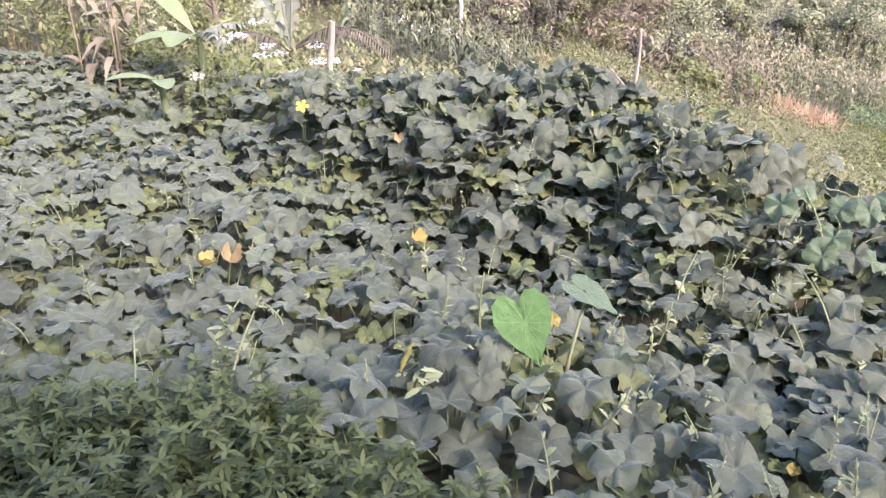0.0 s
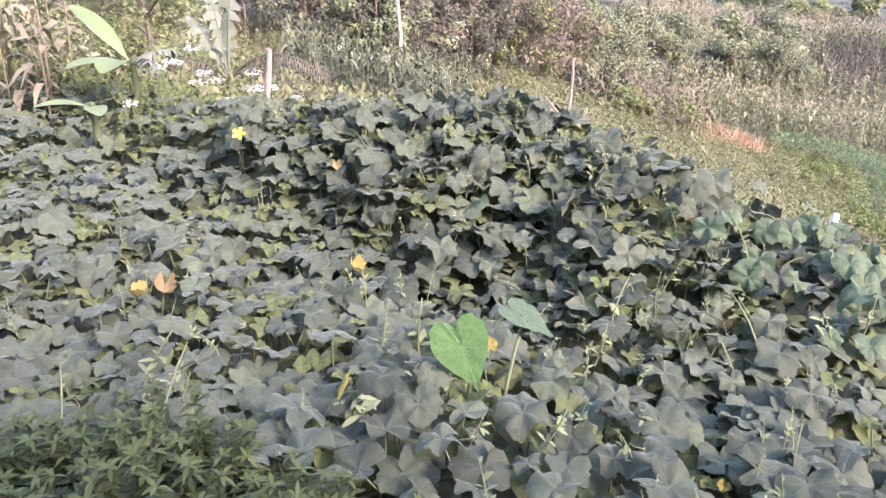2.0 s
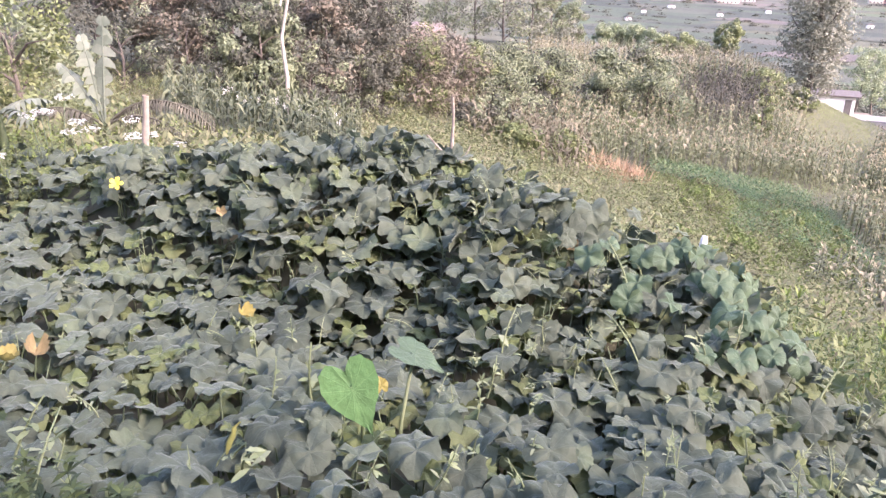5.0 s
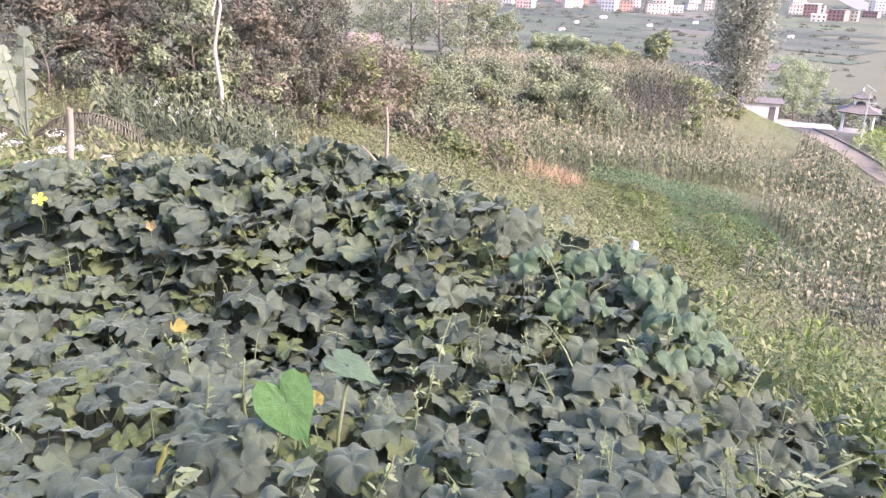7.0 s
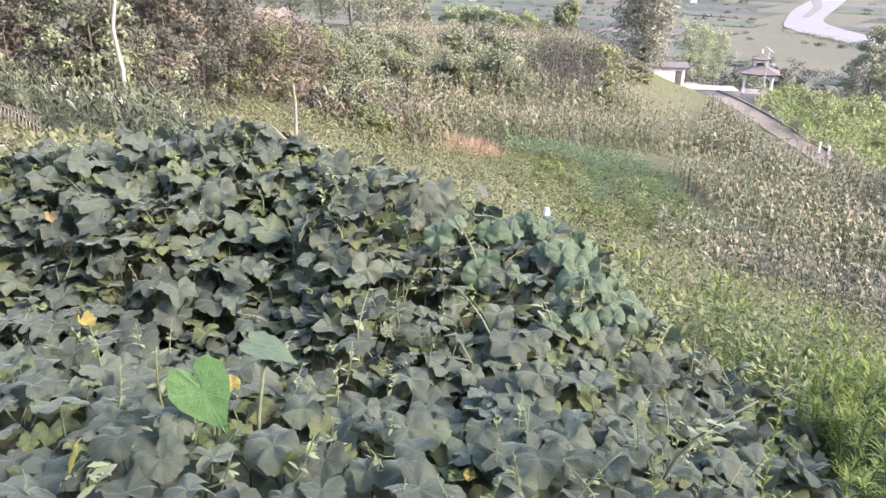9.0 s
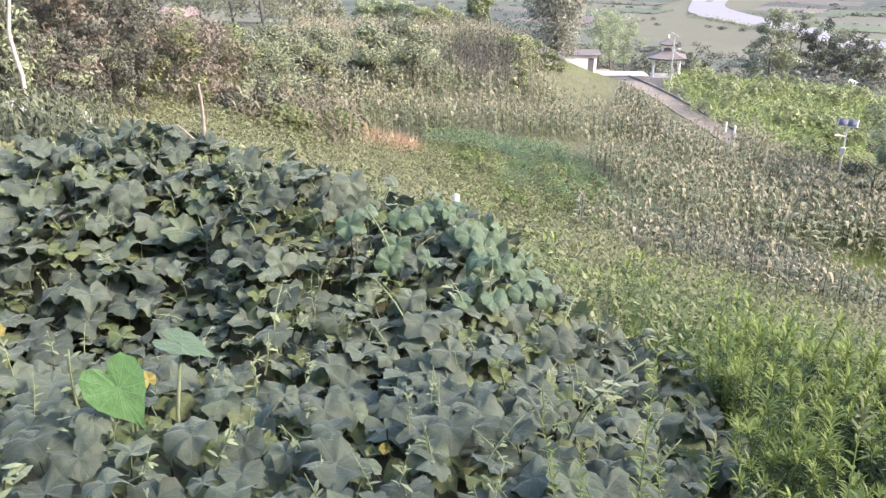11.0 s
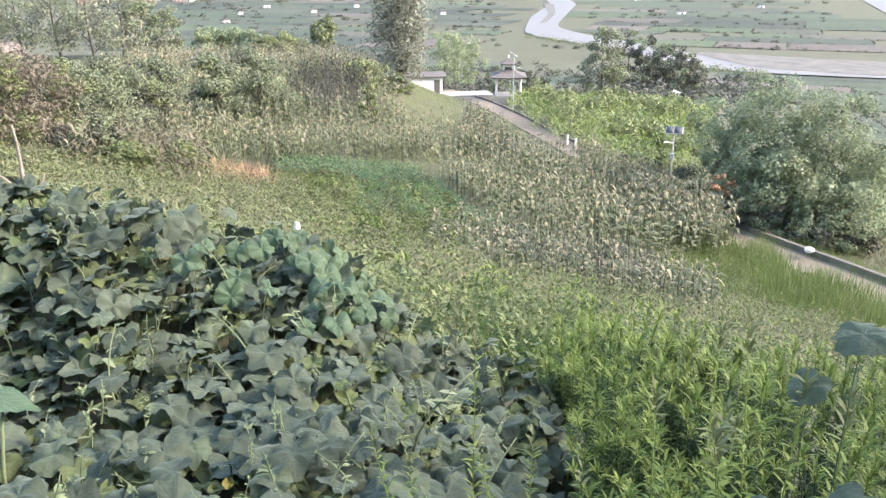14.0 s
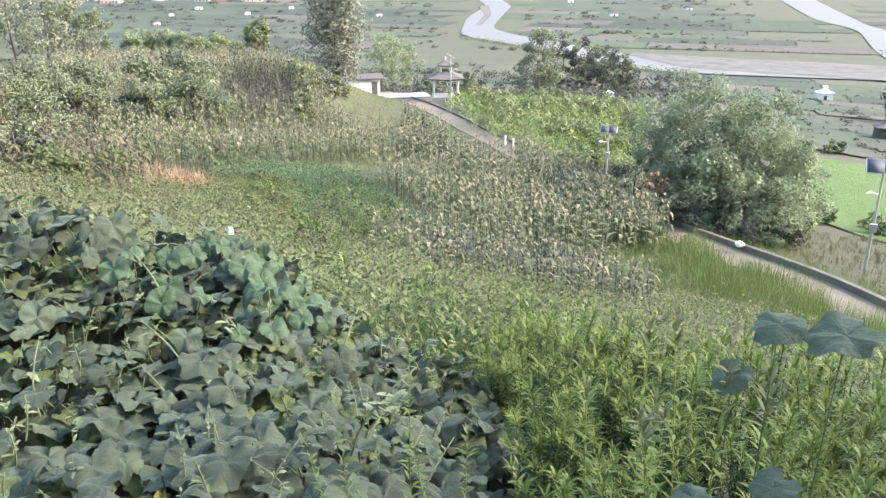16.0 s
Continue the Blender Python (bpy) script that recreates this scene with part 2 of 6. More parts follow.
M_PALE_BARK = surface("pale_bark", [(0.24, 0.217, 0.18), (0.375, 0.345, 0.3)], 0.2, 0.85, 0.4, 0.01)
M_STICK = surface("weathered_stick", [(0.17, 0.14, 0.11), (0.32, 0.28, 0.23)], 0.05, 0.85, 0.5, 0.003)
M_FORECOURT = surface("pale_concrete", [(0.26, 0.245, 0.22), (0.36, 0.345, 0.32)], 0.8, 0.85, 0.3, 0.01)
M_CONCRETE = surface("concrete", [(0.105, 0.092, 0.075), (0.2, 0.18, 0.152)], 0.8, 0.85, 0.3, 0.01)
M_ROAD = surface("dusty_concrete_road", [(0.15, 0.124, 0.094), (0.22, 0.185, 0.143)], 1.6, 0.9, 0.3, 0.01)
M_WHITE_WALL = surface("whitewash", [(0.7, 0.69, 0.66), (0.82, 0.81, 0.79)], 0.7, 0.8, 0.2, 0.005)
M_ROOF = surface("grey_tiles", [(0.075, 0.065, 0.06), (0.16, 0.145, 0.135)], 0.25, 0.85, 0.5, 0.02)
M_METAL = surface("galvanised_pole", [(0.5, 0.51, 0.52), (0.62, 0.63, 0.64)], 0.5, 0.45, 0.05, 0.002, 0.6)
M_PANEL = surface("solar_cell", [(0.05, 0.053, 0.062), (0.07, 0.074, 0.085)], 0.2, 0.65, 0.0, 0.001)
M_BARE = surface("bare_red_soil", [(0.17, 0.135, 0.115), (0.25, 0.205, 0.18)], 1.2, 0.95, 0.8, 0.2)
M_SAND = surface("river_gravel", [(0.055, 0.06, 0.044), (0.1, 0.095, 0.08), (0.14, 0.128, 0.114), (0.18, 0.165, 0.15)], 6, 0.9, 0.3, 0.1)
FIELDS = [surface("field_" + nm, [tuple(v * 0.55 for v in c), tuple(v * 0.8 for v in c), c], 5, 0.95, 0.5, 0.3, 0, "position", 8, 0.25) for nm, c in (("ploughed", (0.12, 0.102, 0.085)), ("stubble", (0.105, 0.1, 0.075)), ("green", (0.062, 0.083, 0.048)), ("dark_green", (0.045, 0.058, 0.039)), ("dull_green", (0.075, 0.082, 0.056)), ("bright_green", (0.08, 0.108, 0.052)))]
M_PADDY = surface("young_rice", [(0.075, 0.125, 0.03), (0.115, 0.17, 0.045)], 2, 0.9, 0.9, 0.3)
m, n, l, p = shader("river_water")
p.inputs["Base Color"].default_value = (0.17, 0.155, 0.15, 1)
p.inputs["Roughness"].default_value = 0.4
p.inputs["Specular IOR Level"].default_value = 0.12
b = n.new("ShaderNodeBump")
b.inputs["Strength"].default_value, b.inputs["Distance"].default_value = 0.15, 0.3
l.new(noise_tex(n, l, 3.0).outputs["Fac"], b.inputs["Height"])
l.new(b.outputs[0], p.inputs["Normal"])
M_WATER = m
TOWN_WALLS = [surface("town_wall_" + nm, [c, tuple(min(0.85, v * 1.2) for v in c)], 2.5, 0.85, 0.1, 0.01) for nm, c in (("white", (0.46, 0.44, 0.43)), ("pink", (0.4, 0.27, 0.25)), ("brick", (0.3, 0.17, 0.14)), ("cream", (0.42, 0.38, 0.33)))]
M_WINDOW = surface("dark_window", [(0.05, 0.055, 0.06), (0.1, 0.11, 0.12)], 0.5, 0.25, 0.0, 0.001)


# ---- geometry helpers ----
def sheet(name, V, F, mats, idx=None, smooth=True, uv=None):
    """A mesh from arrays of vertices and quads."""
    V, F = np.asarray(V, np.float32), np.asarray(F, np.int32)
    me = bpy.data.meshes.new(name)
    k = F.shape[1]
    me.vertices.add(len(V))
    me.vertices.foreach_set("co", V.ravel())
    me.loops.add(F.size)
    me.loops.foreach_set("vertex_index", F.ravel())
    me.polygons.add(len(F))
    me.polygons.foreach_set("loop_start", np.arange(len(F), dtype=np.int32) * k)
    if idx is not None:
        me.polygons.foreach_set("material_index", np.asarray(idx, np.int32))
    me.polygons.foreach_set("use_smooth", np.full(len(F), smooth))
    for mt in (mats if isinstance(mats, (list, tuple)) else [mats]):
        me.materials.append(mt)
    me.update(calc_edges=True)
    if uv is not None:
        layer = me.uv_layers.new(name="UVMap")
        layer.data.foreach_set("uv", np.asarray(uv, np.float32)[F.ravel()].ravel())
    me.validate()
    return me


def part(name, geo, material, parent, label="", at_=None):
    """One mesh object under a thing. geo: a mesh, a (V, F) pair or a bmesh."""
    if isinstance(geo, bmesh.types.BMesh):
        me = bpy.data.meshes.new(name)
        geo.to_mesh(me)
        geo.free()
        me.materials.append(material)
    elif isinstance(geo, tuple):
        me = sheet(name, geo[0], geo[1], material)
    else:
        me = geo
    ob = new(name, me)
    ob.parent = parent
    if at_ is not None:
        ob.matrix_basis = at_
    return tagged(ob, label)


def thing(name, loc, label, category, group="", kind="", rz=0.0):
    ob = new(name)
    ob.location, ob.rotation_euler = loc, (0, 0, rz)
    return tagged(ob, label, category, group, kind)


def join(*geos):
    """Join (V, F) pairs of quads."""
    V, F, off = [], [], 0
    for v, f in geos:
        V.append(v)
        F.append(np.asarray(f) + off)
        off += len(v)
    return np.concatenate(V), np.concatenate(F)


def tube(path, radii, k=6):
    path, radii = np.asarray(path, float), np.asarray(radii, float)
    tang = np.gradient(path, axis=0)
    tang /= np.linalg.norm(tang, axis=1)[:, None] + 1e-9
    ref = np.array([1.0, 0, 0]) if abs(tang[0][0]) < 0.8 else np.array([0, 1.0, 0])
    V = []
    for c, t, r in zip(path, tang, radii):
        u = np.cross(t, ref)
        u /= np.linalg.norm(u)
        w = np.cross(t, u)
        a = np.linspace(0, 2 * np.pi, k, endpoint=False)
        V.append(c + r * (np.cos(a)[:, None] * u + np.sin(a)[:, None] * w))
    F = [(i * k + j, i * k + (j + 1) % k, (i + 1) * k + (j + 1) % k, (i + 1) * k + j) for i in range(len(path) - 1) for j in range(k)]
    e = (len(path) - 1) * k
    if k == 6:
        F += [(e, e + 1, e + 2, e + 3), (e, e + 3, e + 4, e + 5)]
    elif k == 4:
        F += [(e, e + 1, e + 2, e + 3)]
    return np.concatenate(V), np.array(F)


def strip(path, widths, side):
    """A ribbon along a path, with the given half-width direction."""
    path, widths = np.asarray(path, float), np.asarray(widths, float)
    side = np.asarray(side, float)
    side = side / (np.linalg.norm(side) + 1e-9)
    V = np.empty((2 * len(path), 3))
    V[0::2], V[1::2] = path - side * widths[:, None] / 2, path + side * widths[:, None] / 2
    F = np.array([(2 * i, 2 * i + 1, 2 * i + 3, 2 * i + 2) for i in range(len(path) - 1)])
    return V, F


def box(x0, y0, z0, x1, y1, z1):
    V = np.array([(x, y, z) for z in (z0, z1) for y in (y0, y1) for x in (x0, x1)], float)
    return V, np.array([(0, 2, 3, 1), (4, 5, 7, 6), (0, 1, 5, 4), (2, 6, 7, 3), (0, 4, 6, 2), (1, 3, 7, 5)])


def blocks(name, geo, material, parent, bevel=0.01, label=""):
    """Boxes joined, with softened edges."""
    bm = bmesh.new()
    vs = [bm.verts.new(v) for v in geo[0]]
    for f in geo[1]:
        bm.faces.new([vs[i] for i in f])
    if bevel:
        bmesh.ops.bevel(bm, geom=bm.edges[:], offset=bevel, segments=1, affect="EDGES")
    bmesh.ops.recalc_face_normals(bm, faces=bm.faces[:])
    return part(name, bm, material, parent, label)


def scattered(protos, x, y, z, yaw, size, which=None, stretch=None):
    """Arrays of many plants: each one of the prototypes (V, F, idx), turned, scaled and moved."""
    which = rng.integers(0, len(protos), len(x)) if which is None else which
    Vs, Fs, Is, off = [], [], [], 0
    for k, (V, F, idx) in enumerate(protos):
        s = np.nonzero(which == k)[0]
        if not len(s):
            continue
        c, sn = np.cos(yaw[s])[:, None], np.sin(yaw[s])[:, None]
        sc = size[s][:, None]
        h = sc if stretch is None else sc * stretch[s][:, None]
        P = np.stack([sc * (V[:, 0] * c - V[:, 1] * sn) + x[s][:, None], sc * (V[:, 0] * sn + V[:, 1] * c) + y[s][:, None], h * V[:, 2] + z[s][:, None]], -1)
        Vs.append(P.reshape(-1, 3))
        Fs.append((F[None] + (np.arange(len(s)) * len(V))[:, None, None]).reshape(-1, 4) + off)
        Is.append(np.tile(idx, len(s)))
        off += len(s) * len(V)
    return np.concatenate(Vs), np.concatenate(Fs), np.concatenate(Is)


# ---- terrain ----
O = (0.22, -0.35)  # the terrain's pole
DIST = np.array([0, 3, 7, 12, 20, 30, 45, 60, 85, 105, 160, 260], float)
PROFILE = (
    (-72, (0.0, -1.05, -1.05, -1.05, -0.9, -0.3, 2, 5, 9, 12, 18, 24)),
    (-40, (0.0, -1.05, -1.05, -1.05, -0.9, -0.3, 2, 5, 9, 12, 18, 24)),
    (-8, (0.0, -1.0, -0.9, -1.6, -2.8, -3.4, -3.5, -2.5, 0, 2, 4, 4)),
    (10, (0.0, -1.0, -1.0, -2.4, -4.4, -5.8, -7.2, -7.6, -7.6, -8, -14, -30)),
    (24, (0.0, -1.0, -1.3, -3.0, -5.7, -8.2, -10.4, -11.0, -8.3, -8.6, -19, -30)),
    (33, (0.0, -1.1, -1.9, -3.8, -6.7, -9.4, -11.4, -11.8, -7.7, -9.0, -20, -30)),
    (37, (0.0, -1.2, -2.1, -4.1, -7.0, -9.7, -11.7, -12.6, -13.2, -14.9, -22.5, -30)),
    (40, (0.0, -1.2, -2.2, -4.2, -7.2, -9.9, -11.9, -12.8, -14.0, -15.4, -23, -30)),
    (56, (0.0, -1.4, -2.7, -4.8, -8.1, -11.0, -13.5, -14.3, -15.0, -16.5, -24, -30)),
    (75, (0.0, -1.5, -2.9, -5.0, -8.6, -11.7, -14.0, -16.8, -18.5, -20.5, -25, -30)),
)
RIDGE_AZ = np.array([-60, -45, -31, -25, -17, -12, -8, -4, 2, 8, 13, 20, 30, 37, 42, 46, 50, 54, 60], float)
RIDGE_D = np.array([15, 15, 14.5, 13, 9.6, 8.1, 7.5, 7.1, 6.9, 6.6, 5.9, 5.7, 5.4, 5.0, 4.7, 4.6, 4.35, 3.7, 2.8])
RIDGE_Z = np.array([-1.08, -1.08, -1.06, -0.95, -0.6, -0.28, -0.17, 0.0, 0.09, 0.09, 0.07, -0.14, -0.33, -0.68, -0.85, -0.92, -0.98, -1.05, -1.1])


def at(az, d):
    return O[0] + d * math.sin(radians(az)), O[1] + d * math.cos(radians(az))


def polar(x, y):
    x, y = np.asarray(x, float) - O[0], np.asarray(y, float) - O[1]
    return np.degrees(np.arctan2(x, y)), np.hypot(x, y)


T_AZ = np.arange(-180, 181, 2.0)
T_U = np.linspace(0, math.log1p(260), 120)
# unseen bank added behind the viewer to shade the near leaves
SHADE_BANK = np.interp(np.expm1(T_U), [0, 0.9, 2.0, 3.0, 7, 12, 20, 45, 105, 260], [0, 0.05, 2.8, 4.7, 6.2, 8.2, 11.5, 21, 40, 80])
keys = [-180, -120] + [a for a, _ in PROFILE] + [106, 130, 180]
rows = [np.interp(np.expm1(T_U), DIST, r) for _, r in PROFILE]
rows = [SHADE_BANK, SHADE_BANK] + rows + [rows[-1], SHADE_BANK, SHADE_BANK]
TABLE = np.array([[np.interp(a, keys, [r[k] for r in rows]) for k in range(len(T_U))] for a in T_AZ])
for _ in range(2):
    TABLE[1:-1] = (TABLE[:-2] + 2 * TABLE[1:-1] + TABLE[2:]) / 4
    TABLE[:, 2:-1] = (TABLE[:, 1:-2] + 2 * TABLE[:, 2:-1] + TABLE[:, 3:]) / 4


def smooth(a, b, v):
    t = np.clip((v - a) / (b - a), 0, 1)
    return t * t * (3 - 2 * t)


def canopy(az, d):
    """Height of the pumpkin leaves' upper layer."""
    r, top = np.interp(az, RIDGE_AZ, RIDGE_D), np.interp(az, RIDGE_AZ, RIDGE_Z)
    base = np.interp(d, [2, 2.8, 3.6, 4.7, 6.2, 10, 15], [-0.32, -0.38, -0.58, -0.74, -0.84, -1.03, -1.08])
    w = smooth(r - 2.4, r - 0.3, d)
    c = base * (1 - w) + top * w
    return c - 0.9 * smooth(r, r + 0.7, d) ** 1.5


def ground_z(x, y):
    az, d = polar(x, y)
    u = np.log1p(np.minimum(d, 259.9)) / T_U[-1] * (len(T_U) - 1)
    a = (az + 180) / 2
    i, j = np.minimum(a.astype(int), len(T_AZ) - 2), np.minimum(u.astype(int), len(T_U) - 2)
    fa, fu = a - i, u - j
    z = (TABLE[i, j] * (1 - fu) + TABLE[i, j + 1] * fu) * (1 - fa) + (TABLE[i + 1, j] * (1 - fu) + TABLE[i + 1, j + 1] * fu) * fa
    r = np.interp(az, RIDGE_AZ, RIDGE_D)
    inside = smooth(1.4, 2.2, d) * (1 - smooth(r - 0.2, r + 0.5, d)) * smooth(-60, -50, az) * (1 - smooth(57, 62, az))
    z = z * (1 - inside) + (canopy(az, np.minimum(d, r - 0.1)) - 0.28) * inside
    lumpy = smooth(9, 15, d) * (1 - smooth(42, 50, d)) * smooth(4, 10, az) * (1 - smooth(52, 58, az))
    z = z + lumpy * (0.2 * np.sin(x * 1.7 + 0.6 * y) * np.sin(y * 1.4 - 0.5 * x + 1) + 0.12 * np.sin(x * 3.7 - y * 2.1))
    far = np.maximum(d - 1150, 0) / 1000
    z = z + 75 * far ** 1.3
    z = z + 0.06 * np.sin(x * 0.9 + 1.3) * np.sin(y * 1.1) * smooth(4, 12, d) + 0.8 * np.sin(x * 0.021) * np.sin(y * 0.017 + 1) * smooth(110, 200, d) * (1 - smooth(150, 220, d))
    return z


def gz(x, y):
    return float(ground_z(np.array([x]), np.array([y]))[0])


def on(az, d, up=0.0):
    x, y = at(az, d)
    return x, y, gz(x, y) + up


ga = np.radians(np.concatenate([np.arange(-180, -45, 3.0), np.arange(-45, 90, 0.75), np.arange(90, 180, 3.0)]))
NA, NR = len(ga) - len(ga) % 2, 230
ga = ga[:NA]
gr = np.concatenate([[0.15], np.geomspace(0.4, 4200, NR - 1)])
A, R = np.meshgrid(ga, gr, indexing="ij")
X, Y = O[0] + R * np.sin(A), O[1] + R * np.cos(A)
Z = ground_z(X.ravel(), Y.ravel()).reshape(X.shape)
V = np.stack([X, Y, Z], -1).reshape(-1, 3)
ii, jj = np.meshgrid(np.arange(NA), np.arange(NR - 1), indexing="ij")
F = np.stack([ii * NR + jj, ((ii + 1) % NA) * NR + jj, ((ii + 1) % NA) * NR + jj + 1, ii * NR + jj + 1], -1).reshape(-1, 4)
V = np.concatenate([V, [[O[0], O[1], float(Z[:, 0].mean())]]])
cap = np.array([(len(V) - 1, (2 * k + 2) % NA * NR, (2 * k + 1) * NR, 2 * k * NR) for k in range(NA // 2)])
ground = new("ground", sheet("ground", V, np.concatenate([F, cap]), M_GROUND))
tagged(ground, "weedy brown and green hillside falling to a flat river valley", "ground", kind="structure")


def draped(name, left, right, material, up, label, category, across=3, step=None, round_=0):
    """A strip of ground between two polylines in (azimuth, distance), lying on the terrain."""
    n = step or 40
    def line(pts):
        pts = np.array([at(*q) for q in pts])
        s = np.concatenate([[0], np.cumsum(np.hypot(*np.diff(pts, axis=0).T))])
        q = np.linspace(0, s[-1], n)
        out = np.stack([np.interp(q, s, pts[:, 0]), np.interp(q, s, pts[:, 1])], -1)
        for _ in range(round_):
            out[1:-1] = (out[:-2] + 2 * out[1:-1] + out[2:]) / 4
        return out
    a, b = line(left), line(right)
    rows_ = [a * (1 - k / across) + b * k / across for k in range(across + 1)]
    P = np.concatenate(rows_)
    V = np.column_stack([P, ground_z(P[:, 0], P[:, 1]) + up])
    F = np.array([(r * n + i, r * n + i + 1, (r + 1) * n + i + 1, (r + 1) * n + i) for r in range(across) for i in range(n - 1)])
    ob = new(name, sheet(name, V, F, material))
    return tagged(ob, label, category, kind="structure")


# road that runs along the slope to the pavilion
ROAD = [(82, 29), (75, 33.5), (70.5, 37), (65.6, 40.5), (59, 46.5), (54, 54), (48.3, 66), (45, 76), (42.6, 88), (41, 97), (39.6, 104), (38.5, 112)]
rp = np.array([at(*q) for q in ROAD])
s = np.concatenate([[0], np.cumsum(np.hypot(*np.diff(rp, axis=0).T))])
q = np.linspace(0, s[-1], 90)
RC = np.stack([np.interp(q, s, rp[:, 0]), np.interp(q, s, rp[:, 1])], -1)
for _ in range(6):
    RC[1:-1] = (RC[:-2] + 2 * RC[1:-1] + RC[2:]) / 4
tn = np.gradient(RC, axis=0)
tn /= np.linalg.norm(tn, axis=1)[:, None]
SIDE = np.stack([tn[:, 1], -tn[:, 0]], -1)  # towards the valley
RZ = ground_z(RC[:, 0], RC[:, 1])
for _ in range(10):
    RZ[1:-1] = (RZ[:-2] + 2 * RZ[1:-1] + RZ[2:]) / 4


def ribbon(off0, off1, z0, z1, a=0, b=90):
    """A closed bar beside the road's middle line, from one offset to another."""
    V, n = [], b - a
    for k in range(a, b):
        for o, zz in ((off0, z0), (off1, z0), (off1, z1), (off0, z1)):
            V.append((*(RC[k] + SIDE[k] * o), RZ[k] + zz))
    F = [(i * 4 + j, i * 4 + (j + 1) % 4, (i + 1) * 4 + (j + 1) % 4, (i + 1) * 4 + j) for i in range(n - 1) for j in range(4)]
    F += [(0, 3, 2, 1), tuple((n - 1) * 4 + j for j in range(4))]
    return np.array(V), np.array(F)


road = new("road", sheet("road", *ribbon(-0.7, 1.6, -0.8, 0.12), M_ROAD, smooth=False))
tagged(road, "narrow dusty concrete road curving along the slope", "road", kind="structure")
wall = new("wall_road", sheet("wall_road", *ribbon(1.62, 1.9, -1.2, 0.42, 0, 33), M_CONCRETE, smooth=False))
tagged(wall, "low weathered concrete parapet along the outer edge of the road", "wall", kind="structure")
kerb = new("kerb", sheet("kerb", *ribbon(1.62, 1.85, -0.9, 0.3, 34, 82), M_CONCRETE, smooth=False))
tagged(kerb, "thin grey concrete kerb along the road", "kerb", kind="structure")

# valley floor: river, gravel, parcels
RIVER_L = [(40, 1500), (45, 900), (46.1, 647), (44.7, 489), (44.2, 369), (47.7, 335), (51.8, 291), (55.8, 261), (59.7, 237), (63, 236), (68, 244), (76, 250), (90, 240)]
RIVER_R = [(41.5, 1500), (46.5, 900), (47.9, 640), (46.9, 464), (46.5, 411), (48.7, 368), (51.7, 335), (55.7, 303), (59.0, 268), (63, 251), (68, 254), (76, 260), (90, 250)]
draped("water", RIVER_L, RIVER_R, M_WATER, 0.35, "pale shallow river winding through the valley fields", "river", 4, 240, 14)
draped("water", [(64, 1300), (66.1, 700), (67.8, 517), (70.5, 441), (71.6, 341), (73, 290), (80, 250)], [(66, 1300), (67.9, 754), (69.7, 560), (71.1, 470), (73, 420), (76, 340), (84, 280)], M_WATER, 0.3, "pale upper bend of the shallow river", "river", 4, 160, 10)
draped("gravel_bank", [(56.5, 302), (63.3, 292), (68.2, 290), (72.4, 288), (80, 280)], [(56.3, 294), (60.0, 262), (63.2, 253), (68.3, 250), (80, 240)], M_SAND, 0.45, "pale grey gravel bank beside the river", "gravel bank", 6, 60, 6)
draped("sandbar", [(45.6, 640), (46.0, 520), (45.4, 440)], [(46.3, 640), (46.5, 520), (45.8, 440)], M_SAND, 0.5, "narrow sandbar within the river bend", "sandbar", 3, 24, 4)
draped("paddy", [(66.5, 64), (69.5, 60), (74, 57.5), (84, 55)], [(66.8, 80), (70, 90), (75, 93), (84, 92)], M_PADDY, 0.12, "bright green field of young rice below the road", "paddy field", 8, 30)
